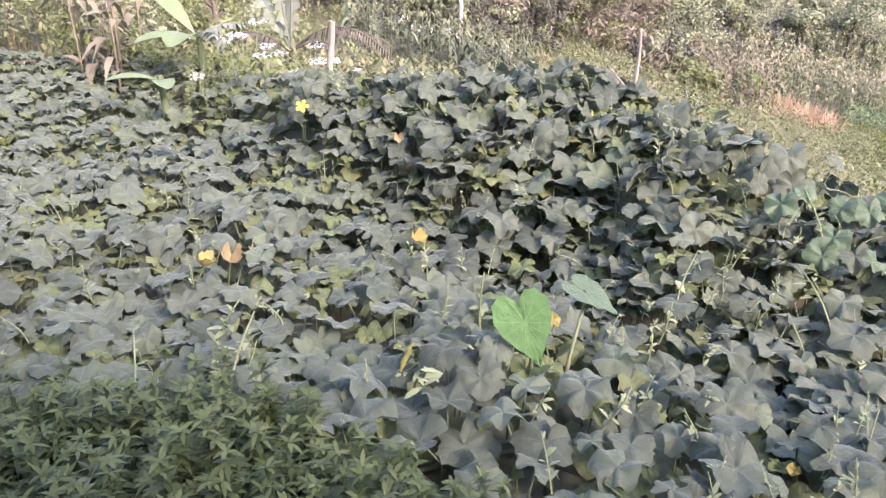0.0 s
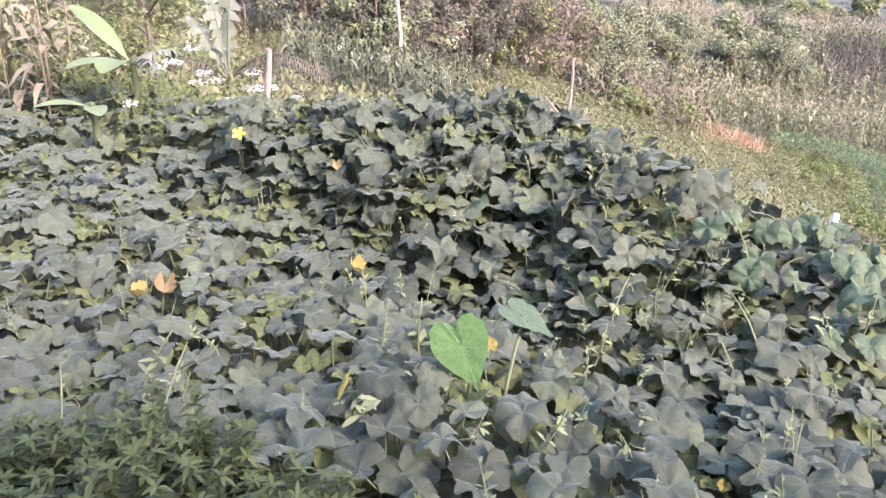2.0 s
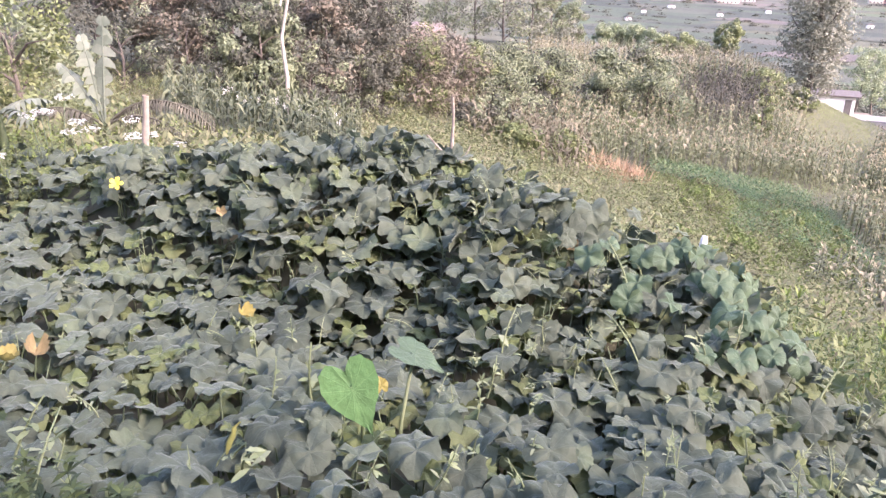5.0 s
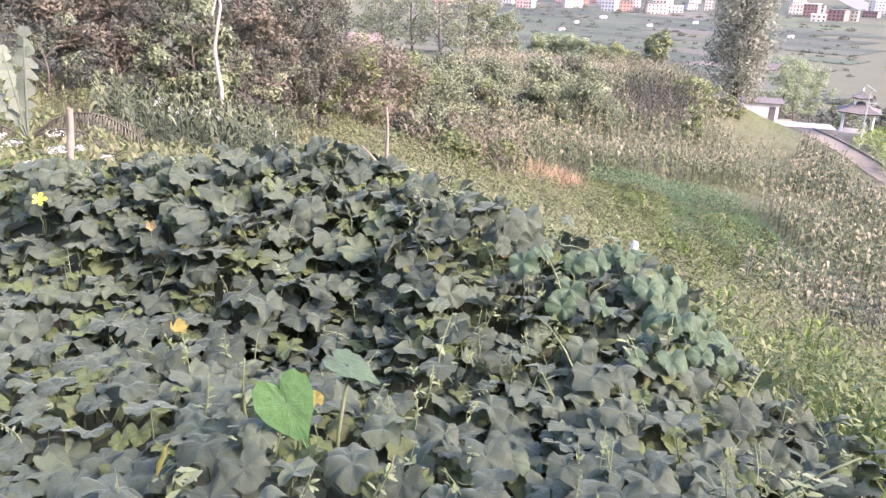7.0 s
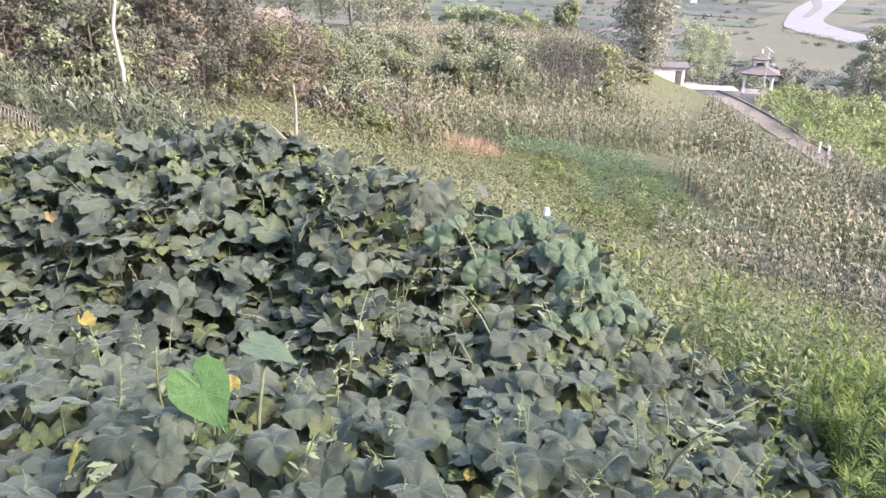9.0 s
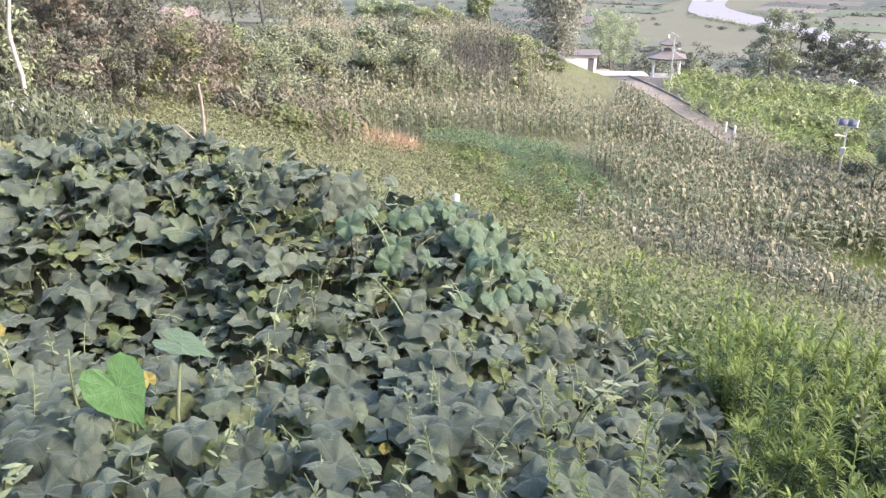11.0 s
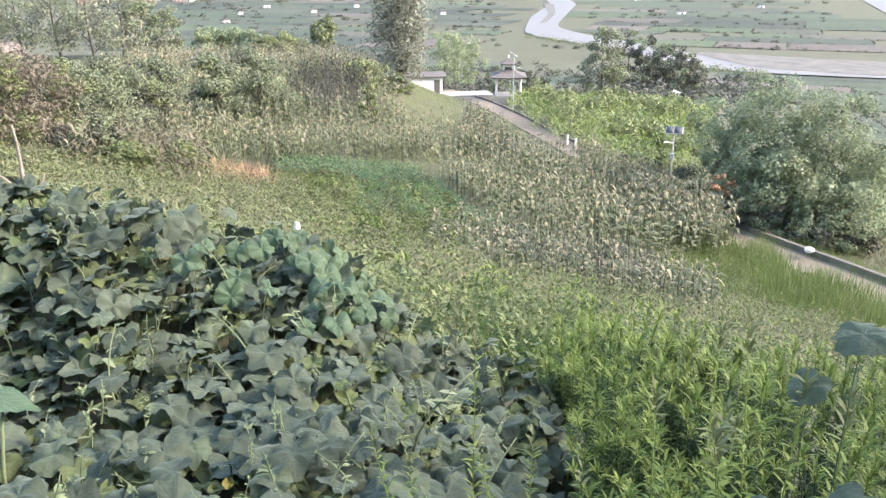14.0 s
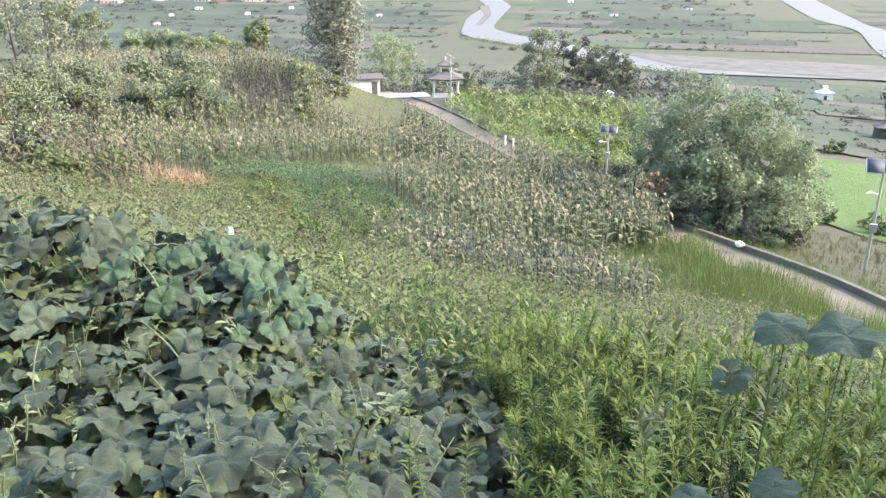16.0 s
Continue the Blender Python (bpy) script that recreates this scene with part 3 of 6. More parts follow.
# parcels in rows that run across the valley
fa = radians(62)
ux, uy = (math.sin(fa), math.cos(fa)), (math.sin(fa - math.pi / 2), math.cos(fa - math.pi / 2))
parcel_count = 0
BUNDS = []
FIELD_ROWS = []
r0 = 60.0
while r0 < 1100:
    depth = max(9, 0.062 * r0 * (0.7 + 0.6 * rng.random()))
    c0 = -0.9 * r0 - 60
    FIELD_ROWS.append(r0)
    while c0 < 1.0 * r0 + 30:
        width = max(14, 0.13 * r0 * (0.5 + rng.random()))
        cx, cy = r0 * ux[0] + (c0 + width / 2) * uy[0], r0 * ux[1] + (c0 + width / 2) * uy[1]
        az_, d_ = (float(v) for v in polar(cx, cy))
        low = gz(cx, cy)
        dry = not (40 < az_ < 92 and 225 < d_ < 310) and not (42 < az_ < 49 and 300 < d_ < 900) and not (np.interp(d_, [250, 290, 341, 441, 517, 700, 1300], [80, 73, 71.6, 70.5, 67.8, 66.1, 64]) - 3 < az_ < np.interp(d_, [280, 340, 420, 470, 560, 754, 1300], [84, 76, 73, 71.1, 69.7, 67.9, 66]) + 3)
        if 15 < az_ < 84 and d_ > 96 and low < -17 and dry and rng.random() < 0.93:
            g, n_ = 0.985, 6
            P = np.array([(r0 * ux[0] + a * ux[0] + (c0 + b_) * uy[0], r0 * ux[1] + a * ux[1] + (c0 + b_) * uy[1]) for a in np.linspace(0, depth * g, n_) for b_ in np.linspace(0, width * g, n_)])
            V = np.column_stack([P, ground_z(P[:, 0], P[:, 1]) + 0.22])
            F = np.array([(i * n_ + j, (i + 1) * n_ + j, (i + 1) * n_ + j + 1, i * n_ + j + 1) for i in range(n_ - 1) for j in range(n_ - 1)])
            odds = (3, 2, 2, 2, 2, 1) if d_ < 230 else (1, 1, 3, 4, 4, 1)
            m_ = random.choices(FIELDS, odds)[0]
            part("parcel", sheet("parcel", V, F, m_), m_, ground)
            if d_ < 420:
                n_b = int((width + depth) / (1.4 if d_ < 200 else 3))
                for k in range(n_b):
                    q_ = rng.random()
                    a_, b_ = (0, q_ * width) if rng.random() < width / (width + depth) else (q_ * depth, 0)
                    BUNDS.append((r0 * ux[0] + a_ * ux[0] + (c0 + b_) * uy[0], r0 * ux[1] + a_ * ux[1] + (c0 + b_) * uy[1]))
            parcel_count += 1
        c0 += width
    r0 += depth
# bare slope of reddish soil
bx, by, bz = on(8.8, 98)
bm = bmesh.new()
bmesh.ops.create_icosphere(bm, subdivisions=4, radius=1)
for v in bm.verts:
    v.co = Vector((v.co.x * 4.4, v.co.y * 3.0, v.co.z * 3.0)) * (1 + 0.35 * noise.noise(v.co * 1.7) + 0.12 * noise.noise(v.co * 5))
soil = part("soil_bank", bm, M_BARE, None)
soil.location = (bx, by, bz - 1.9)
tagged(soil, "steep bank of bare pinkish red soil among trees", "soil bank", kind="structure")

# ---- pumpkin plants ----
def lobed_leaf(seed, k=30, curl=0.0, deep=None, notch=0.62, rings=(0.1, 0.45, 0.78, 1.0), flat=1.0):
    """A broad leaf with five blunt lobes, ragged edge and a notch at the stalk, about 1 across, tip along +x; it dips at the stalk and droops at the rim."""
    g = np.random.default_rng(seed)
    th = np.linspace(-np.pi, np.pi, k, endpoint=False)
    deep = g.uniform(0.03, 0.1) if deep is None else deep
    lobe = (1 - np.abs(np.sin(2.5 * th))) ** 1.2
    r = (0.43 + deep * lobe + 0.04 * np.exp(-((th / 0.25) ** 2))) * (1 + g.normal(0, 0.035, k)) * (1 + 0.1 * np.sin(th + g.uniform(0, 6.28)))
    r *= 1 - notch * np.exp(-(((np.abs(th) - np.pi) / 0.26) ** 2))
    r *= 1 + 0.045 * (-1.0) ** np.arange(k)
    funnel, rim = flat * g.uniform(0.1, 0.6), g.uniform(0.3, 0.55)
    cup, fold = g.uniform(-0.35, 0.35) + curl, flat * g.uniform(0.05, 0.15)
    keel, bent, side_ = flat * g.uniform(0.0, 0.35), flat * g.uniform(0.1, 0.6), flat * g.uniform(-0.3, 0.3)
    wave = [(n_, g.uniform(0, 6.28), a_) for n_, a_ in ((2, 0.055), (3, 0.05), (5, 0.04), (8, 0.03))]
    V = []
    for q_ in rings:
        rr = r * q_
        x_, y_ = rr * np.cos(th), rr * np.sin(th)
        z = funnel * rr * (1 - rr / rim) + cup * rr ** 2 + fold * rr * (1 - np.abs(np.cos(2.5 * th))) * 2 + keel * np.abs(y_) * (1 - np.abs(y_) / 0.5)
        for n_, p_, a_ in wave:
            z = z + flat * a_ * np.sin(n_ * th + p_) * q_ ** 2.2
        z = z - bent * np.maximum(x_, 0) ** 2 * 1.5 - side_ * np.sign(y_) * y_ ** 2 * 2 + g.normal(0, 0.01, k) * q_
        V.append(np.stack([x_, y_, z], -1))
    V = np.concatenate(V)
    n_ = len(rings)
    F = [(i * k + j, (i + 1) * k + j, (i + 1) * k + (j + 1) % k, i * k + (j + 1) % k) for i in range(n_ - 1) for j in range(k)]
    half = k // 2
    F += [(j, j + 1, k - 2 - j, k - 1 - j) for j in range(half - 1)]
    return V, np.array(F), V[:, :2]


def leaf_mesh(name, material, seed, **kw):
    V, F, uv = lobed_leaf(seed, **kw)
    return sheet(name, V, F, material, uv=uv)


LEAVES = [leaf_mesh("leaf", M_PUMPKIN, 20 + k) for k in range(20)]
UNDER = [lobed_leaf(900 + k, 14, rings=(0.1, 0.6, 1.0)) for k in range(8)]
FRESH = [leaf_mesh("leaf", M_FRESH, 70 + k, curl=0.3) for k in range(4)]
YOUNG = [leaf_mesh("leaf", M_PUMPKIN_YOUNG, 60 + k, curl=0.3) for k in range(4)]


def turned(loc, normal, tip, size):
    """A pose with z along normal and x as near as can be to tip."""
    z = Vector(normal).normalized()
    x = Vector(tip) - z * Vector(tip).dot(z)
    x.normalize()
    y = z.cross(x)
    rot = Matrix((x, y, z)).transposed().to_4x4()
    return Matrix.Translation(loc) @ rot @ Matrix.Diagonal((size, size, size, 1))


centres = [at(a, d) for a, d in ((-36, 3.0), (-14, 3.0), (8, 3.2), (30, 3.2), (46, 2.9), (-38, 5.5), (-20, 5.2), (-3, 5.0), (12, 5.2), (27, 4.8), (-36, 9), (-24, 8.4), (-11, 7.6), (1, 6.9), (-33, 12.5), (-22, 11))]
plants = []
for cx, cy in centres:
    plants.append(thing("pumpkin_plant", (cx, cy, gz(cx, cy)), "sprawling pumpkin vine with broad grey-green lobed leaves", "pumpkin plant", "pumpkin vines of the patch"))
cxy = np.array(centres)
stalks = [[] for _ in plants]
leaf_n = [0] * len(plants)


def add_leaf(x, y, z, tilt, toward, size, mesh=None, stalk=True, name="leaf", label=""):
    k = int(np.argmin((cxy[:, 0] - x) ** 2 + (cxy[:, 1] - y) ** 2))
    base = plants[k].location
    tl = radians(tilt)
    nrm = (math.sin(tl) * math.sin(toward), math.sin(tl) * math.cos(toward), math.cos(tl))
    tip = (math.sin(toward) + random.uniform(-0.5, 0.5), math.cos(toward) + random.uniform(-0.5, 0.5), -0.3)
    ob = part(name, mesh or random.choice(LEAVES), None, plants[k], label, turned(Vector((x, y, z)) - base, nrm, tip, size))
    leaf_n[k] += 1
    if stalk:
        h = min(0.42, z - gz(x, y) + 0.02)
        if h > 0.08:
            back = Vector((-math.sin(toward), -math.cos(toward), 0)) * random.uniform(0.02, 0.12)
            top = Vector((x, y, z)) - base
            low = top + back - Vector((0, 0, h))
            midp = top.lerp(low, 0.45) + back * 0.5
            stalks[k].append(tube([low, midp, top], [0.006, 0.005, 0.004], 4))
    return ob


# upper layer: broad leaves that overlap like shingles; below it, smaller and greener leaves in the shade
under = [[] for _ in plants]


def patch_edge(az_):
    return float(np.interp(az_, [-60, -36, -27, -18, -10, 0, 60], [3.3, 2.95, 2.6, 2.25, 1.9, 1.75, 1.75]))


def canopy_lump(x, y):
    return 0.07 * math.sin(x * 3.1 + 1) * math.sin(y * 2.7) + 0.04 * math.sin(x * 7 + y * 5)


for gap, drop, prob, ridge_only in ((0.163, 0.0, 0.94, False), (0.185, 0.06, 0.9, True), (0.2, 0.15, 0.9, True)):
    for gx in np.arange(-12, 4.6, gap):
        for gy in np.arange(0.6, 15, gap):
            jx, jy = gx + random.uniform(-0.5, 0.5) * gap, gy + random.uniform(-0.5, 0.5) * gap
            az_, d_ = (float(v) for v in polar(jx, jy))
            r = float(np.interp(az_, RIDGE_AZ, RIDGE_D))
            if d_ < patch_edge(az_) or d_ > r + 0.45 or not -40 < az_ < 57 or random.random() > prob * (0.8 if d_ > 8 else 1):
                continue
            if ridge_only and (az_ < -10 or d_ < r - 2.6 or d_ > r):
                continue
            z = float(canopy(az_, d_)) - drop + random.gauss(0, 0.05) + canopy_lump(jx, jy) * (0.35 if d_ > r - 1.2 else 1.0)
            facing = math.atan2(O[0] - jx, O[1] - jy) + random.gauss(0, 0.9)
            edge = float(smooth(r - 2.2, r - 0.4, d_)) if az_ > -9 else 0.0
            tilt = max(2, min(75, random.gauss(10 + 27 * edge + 60 * drop, 15)))
            if d_ > r:
                tilt, facing = random.uniform(25, 60), facing + math.pi
            elif random.random() < 0.3:
                facing += math.pi
                tilt *= 0.7
            size = random.choice((random.uniform(0.14, 0.2), random.uniform(0.18, 0.25), random.uniform(0.23, 0.3))) * (1.06 if d_ > 4.2 else 0.97)
            mesh = random.choice(YOUNG) if random.random() < 0.2 else None
            if mesh:
                size, z = size * 0.66, z - 0.03
            add_leaf(jx, jy, z, tilt, facing, size, mesh, stalk=d_ < 7.5)
for gx in np.arange(-12, 4.6, 0.155):
    for gy in np.arange(0.6, 15, 0.155):
        jx, jy = gx + random.uniform(-0.08, 0.08), gy + random.uniform(-0.08, 0.08)
        az_, d_ = (float(v) for v in polar(jx, jy))
        r = float(np.interp(az_, RIDGE_AZ, RIDGE_D))
        if d_ < patch_edge(az_) or d_ > r + 0.3 or not -40 < az_ < 57:
            continue
        k = int(np.argmin((cxy[:, 0] - jx) ** 2 + (cxy[:, 1] - jy) ** 2))
        w, tl = random.uniform(0, 6.28), radians(abs(random.gauss(12, 14)))
        m_ = turned(Vector((jx, jy, float(canopy(az_, d_)) + canopy_lump(jx, jy) - random.uniform(0.04, 0.13) - (0.08 if d_ < 3 else 0))) - plants[k].location, (math.sin(tl) * math.sin(w), math.sin(tl) * math.cos(w), math.cos(tl)), (math.sin(w), math.cos(w), -0.2), random.uniform(0.12, 0.22))
        V, F, uv = random.choice(UNDER)
        under[k].append((V @ np.array(m_.to_3x3()).T + np.array(m_.translation), F, uv))
for k, ob in enumerate(plants):
    if under[k]:
        V, F = join(*[q_[:2] for q_ in under[k]])
        tagged(part("low_leaves", sheet("low_leaves", V, F, M_UNDER, uv=np.concatenate([q_[2] for q_ in under[k]])), None, ob, "smaller yellow-green leaves in the shade"), "smaller yellow-green leaves in the shade", kind="stuff")
# brighter young growth on the shoulder of the heap
for _ in range(40):
    a, d = random.gauss(31, 3.2), random.gauss(4.75, 0.3)
    x, y = at(a, d)
    add_leaf(x, y, float(canopy(a, d)) + random.uniform(0.02, 0.16), random.uniform(15, 60), random.uniform(2.4, 4.6), random.uniform(0.14, 0.22), random.choice(FRESH))
# a denser tuft in a thin part of the patch
for _ in range(12):
    x, y = 1.74 + random.gauss(0, 0.12), 2.67 + random.gauss(0, 0.12)
    add_leaf(x, y, -0.5 + random.uniform(-0.06, 0.04), random.uniform(5, 22), random.uniform(0, 6.28), random.uniform(0.17, 0.25))
# leaves that close round the foot of the split post
for _ in range(22):
    add_leaf(-1.27 + random.gauss(0, 0.14), random.uniform(6.65, 7.05), random.uniform(-0.42, -0.08), random.uniform(15, 50), random.uniform(2.4, 3.9), random.uniform(0.17, 0.24))
# small pale leaves round the tall stick
for _ in range(30):
    x, y = 1.56 + random.gauss(0, 0.14), 5.5 + random.gauss(0, 0.12)
    add_leaf(x, y, 0.0 + random.uniform(-0.3, 0.1), random.uniform(30, 80), random.uniform(2.6, 3.8), random.uniform(0.06, 0.1), random.choice(YOUNG), False)
for (x, y, z_, size, mt, nm, lab, tilt) in ((-0.28, 4.6, -0.66, 0.15, M_YELLOW, "yellow_leaf", "bright yellow dying leaf", 45), (-1.5, 3.92, -0.55, 0.17, M_YELLOW, "yellow_leaf", "yellowing leaf", 12), (-1.33, 3.9, -0.5, 0.16, M_WITHERED, "withered_leaf", "buff withered leaf", 30), (0.64, 5.36, -0.38, 0.09, M_WITHERED, "withered_leaf", "small orange withered leaf", 70),
                                            (1.94, 4.42, -0.19, 0.13, M_WITHERED, "withered_leaf", "orange-brown withered leaf", 65), (-0.48, 5.7, -0.29, 0.1, M_WITHERED, "withered_leaf", "orange withered leaf", 70), (1.34, 4.28, -0.45, 0.16, M_WITHERED, "withered_leaf", "brown withered leaf in shade", 75), (1.3, 2.1, -0.4, 0.06, M_YELLOW, "yellow_leaf", "small yellow leaf", 50), (2.3, 1.75, -0.75, 0.15, M_YELLOW, "yellow_leaf", "yellowing leaf", 35)):
    add_leaf(x, y, z_ + 0.01, tilt, math.atan2(O[0] - x, O[1] - y) + random.gauss(0, 0.6), size * 0.85, leaf_mesh(nm, mt, int(y * 100), curl=2.2), True, nm, lab)
# rolled yellow leaf standing upright
x, y = -0.2, 2.62
V, F = tube([(0, 0, -0.2), (0.02, 0, -0.05), (0.03, 0, 0.06), (0.06, 0.0, 0.15), (0.075, 0, 0.2)], [0.008, 0.022, 0.014, 0.019, 0.011], 12)
V[:, 1] *= 0.5
V[:, 2] *= 0.5
V[:, 0] *= 0.8
V += np.stack([0.012 * np.sin(V[:, 2] * 75 + V[:, 1] * 90), np.zeros(len(V)), 0.006 * np.sin(V[:, 0] * 120)], -1)
k = int(np.argmin((cxy[:, 0] - x) ** 2 + (cxy[:, 1] - y) ** 2))
part("rolled_leaf", (V, F), M_ROLLED, plants[k], "rolled yellow leaf", Matrix.Translation(Vector((x, y, -0.29)) - plants[k].location) @ Matrix.Scale(0.75, 4))


def vine_tip(seed):
    """An upright shoot with small folded pale leaves, buds and tendrils."""
    g = np.random.default_rng(seed)
    h = g.uniform(0.16, 0.34)
    lean = g.normal(0, 0.08, 2)
    path = np.array([(lean[0] * t * t, lean[1] * t * t, h * t) for t in np.linspace(0, 1, 5)])
    geos = [tube(path, np.linspace(0.006, 0.003, 5), 4)]
    for _ in range(9):
        t = g.uniform(0.25, 1)
        c = path[-1] * t
        a = g.uniform(0, 6.28)
        ln = g.uniform(0.04, 0.095) * (1.2 - 0.5 * t)
        up = g.uniform(0.2, 1.2)
        dr = np.array([math.cos(a), math.sin(a), up])
        dr /= np.linalg.norm(dr)
        sd = np.cross(dr, [0, 0, 1.0])
        pts = [c + dr * ln * q_ + np.array([0, 0, -0.3 * ln * q_ * q_]) for q_ in (0, 0.4, 0.8, 1)]
        geos.append(strip(pts, [0.004, ln * 0.3, ln * 0.22, 0.003], sd))
    for _ in range(int(seed % 3 == 0)):
        a = g.uniform(0, 6.28)
        t = np.linspace(0, 1, 7)
        c = path[3]
        pts = np.stack([c[0] + math.cos(a) * 0.16 * t + 0.015 * np.sin(9 * t), c[1] + math.sin(a) * 0.16 * t, c[2] + 0.08 * t - 0.1 * t * t + 0.012 * np.cos(9 * t)], -1)
        geos.append(tube(pts, np.full(7, 0.0016), 4))
    return join(*geos)


TIPS = [sheet("vine_tip", *vine_tip(100 + k), M_TIP) for k in range(8)]
for _ in range(260):
    a = random.uniform(-38, 47)
    r = float(np.interp(a, RIDGE_AZ, RIDGE_D))
    d = random.uniform(2.1, min(r, 9)) if random.random() < 0.65 else random.uniform(r - 2.2, r)
    x, y = at(a, d)
    k = int(np.argmin((cxy[:, 0] - x) ** 2 + (cxy[:, 1] - y) ** 2))
    sc = random.uniform(0.45, 0.85) if d < 4.5 else random.uniform(0.5, 0.8)
    part("vine_tip", random.choice(TIPS), None, plants[k], "", Matrix.Translation(Vector((x, y, float(canopy(a, d)) + random.uniform(-0.06, 0.0))) - plants[k].location) @ pose(0, 0, 0, random.gauss(0, 14), random.gauss(0, 14), random.uniform(0, 360)) @ Matrix.Scale(sc, 4))
# taller shoots with a few leaf pairs
for a, d, sc in ((-7.2, 2.95, 1.0), (-8.1, 3.1, 0.95), (-23, 3.6, 1.0), (-29, 3.3, 1.0), (-22.4, 3.0, 0.9), (-1.0, 3.7, 1.0), (14.5, 3.9, 1.0), (30, 4.1, 1.0), (25.5, 4.0, 0.9), (40, 3.0, 1.1), (24, 4.7, 1.0), (38, 4.2, 1.0)):
    x, y = at(a, d)
    k = int(np.argmin((cxy[:, 0] - x) ** 2 + (cxy[:, 1] - y) ** 2))
    part("vine_tip", random.choice(TIPS), None, plants[k], "", Matrix.Translation(Vector((x, y, float(canopy(a, d)) - 0.03)) - plants[k].location) @ pose(0, 0, 0, random.gauss(0, 10), random.gauss(0, 10), random.uniform(0, 360)) @ Matrix.Scale(sc * 1.35, 4))
for k, ob in enumerate(plants):
    if stalks[k]:
        st = part("petiole", join(*stalks[k]), M_STALK, ob)
        tagged(st, kind="stuff")
    # the vine itself, creeping over the soil
    t = np.linspace(0, 1, 16)
    for j in range(2):
        a0 = random.uniform(0, 6.28)
        px_ = np.cos(a0) * (t - 0.5) * 2.2 + 0.15 * np.sin(7 * t)
        py_ = np.sin(a0) * (t - 0.5) * 2.2 + 0.15 * np.cos(6 * t)
        pz_ = ground_z(px_ + ob.location.x, py_ + ob.location.y) - ob.location.z + 0.03
        part("vine", tube(np.stack([px_, py_, pz_], -1), np.linspace(0.013, 0.007, 16), 6), M_STALK, ob)
# open pumpkin flower
x, y = -1.38, 6.42
fl = []
for j in range(5):
    a = j * 1.2566
    dr, sd = np.array([math.cos(a), math.sin(a), 0.9]), np.array([-math.sin(a), math.cos(a), 0])
    fl.append(strip([dr * 0.01, dr * 0.05, dr * 0.075 + np.array([math.cos(a), math.sin(a), 0]) * 0.02, dr * 0.075 + np.array([math.cos(a), math.sin(a), -0.4]) * 0.05], [0.015, 0.06, 0.075, 0.01], sd))
k = int(np.argmin((cxy[:, 0] - x) ** 2 + (cxy[:, 1] - y) ** 2))
part("flower", join(*fl), M_PETAL, plants[k], "open yellow pumpkin flower", Matrix.Translation(Vector((x, y, -0.25)) - plants[k].location) @ pose(0, 0, 0, 50, 0, 0) @ Matrix.Scale(0.5, 4))


# ---- taro plants ----
def heart_leaf(length, width, seed=0, material=M_TARO):
    """A heart-shaped blade: notch up, tip along -z, face along -y, the stalk joined a little below the notch."""
    k = 40
    th = np.linspace(0, 2 * np.pi, k, endpoint=False)
    u = np.sin(th) ** 3 * 0.5
    w = (13 * np.cos(th) - 5 * np.cos(2 * th) - 2 * np.cos(3 * th) - np.cos(4 * th)) / 29
    g = np.random.default_rng(seed)
    w = w - 0.02 + 0.12 * np.exp(-(np.minimum(th, 2 * np.pi - th) / 0.3) ** 2)
    edge_ = 1 + 0.02 * np.sin(19 * th) + g.normal(0, 0.012, k)
    u, w = u * edge_, w * edge_
    V, uv = [], []
    for q_ in (0.1, 0.4, 0.72, 1.0):
        a, b_ = u * q_, w * q_
        depth = 0.16 * np.abs(a) + 0.035 * np.sin(15 * th) * q_ ** 2 - 0.25 * np.minimum(b_, 0) ** 2
        V.append(np.stack([a * width, -0.5 * depth * width, b_ * length], -1))
        uv.append(np.stack([-b_, a], -1))
    V, uv = np.concatenate(V), np.concatenate(uv)
    F = [(i * k + j, (i + 1) * k + j, (i + 1) * k + (j + 1) % k, i * k + (j + 1) % k) for i in range(3) for j in range(k)]
    F += [(j, j + 1, k - 2 - j, k - 1 - j) for j in range(k // 2 - 1)]
    return sheet("blade", V, np.array(F), material, uv=uv)


tx, ty = 0.33, 2.76
taro = thing("taro_plant", (tx, ty, gz(tx, ty)), "taro plant with one bright green heart-shaped leaf", "taro plant")
zz = -0.185 - taro.location.z
part("blade", heart_leaf(0.37, 0.265, 3), M_TARO, taro, "bright green heart-shaped leaf", pose(0, 0, zz, -20, -25, -6))
part("stalk", tube([(0.05, 0.1, 0), (0.05, 0.1, zz * 0.6), (0.02, 0.06, zz - 0.02), (0, 0.01, zz)], [0.012, 0.01, 0.008, 0.006]), M_STALK, taro)
part("small_leaf", leaf_mesh("small_leaf", M_YELLOW, 5, curl=0.5), M_YELLOW, taro, "small yellow leaf behind the blade", turned((0.13, 0.06, zz - 0.02), (0.2, -0.9, 0.5), (0, 0, 1), 0.08))
tx, ty = 0.65, 3.07
taro2 = thing("taro_plant", (tx, ty, gz(tx, ty)), "taro plant with a leaf folded down on a pale stalk", "taro plant")
zz = -0.2 - taro2.location.z
part("stalk", tube([(-0.08, -0.05, 0), (-0.07, -0.05, zz * 0.45), (-0.03, -0.02, zz * 0.8), (0, 0, zz)], [0.012, 0.01, 0.009, 0.007]), M_TIP, taro2, "pale thin stalk")
for nm, m_ in (("blade", pose(0.0, 0.0, zz, -70, 6, 62)),):
    part(nm, heart_leaf(0.31, 0.27, 8, M_FRESH), M_FRESH, taro2, "dull green folded leaf", m_)

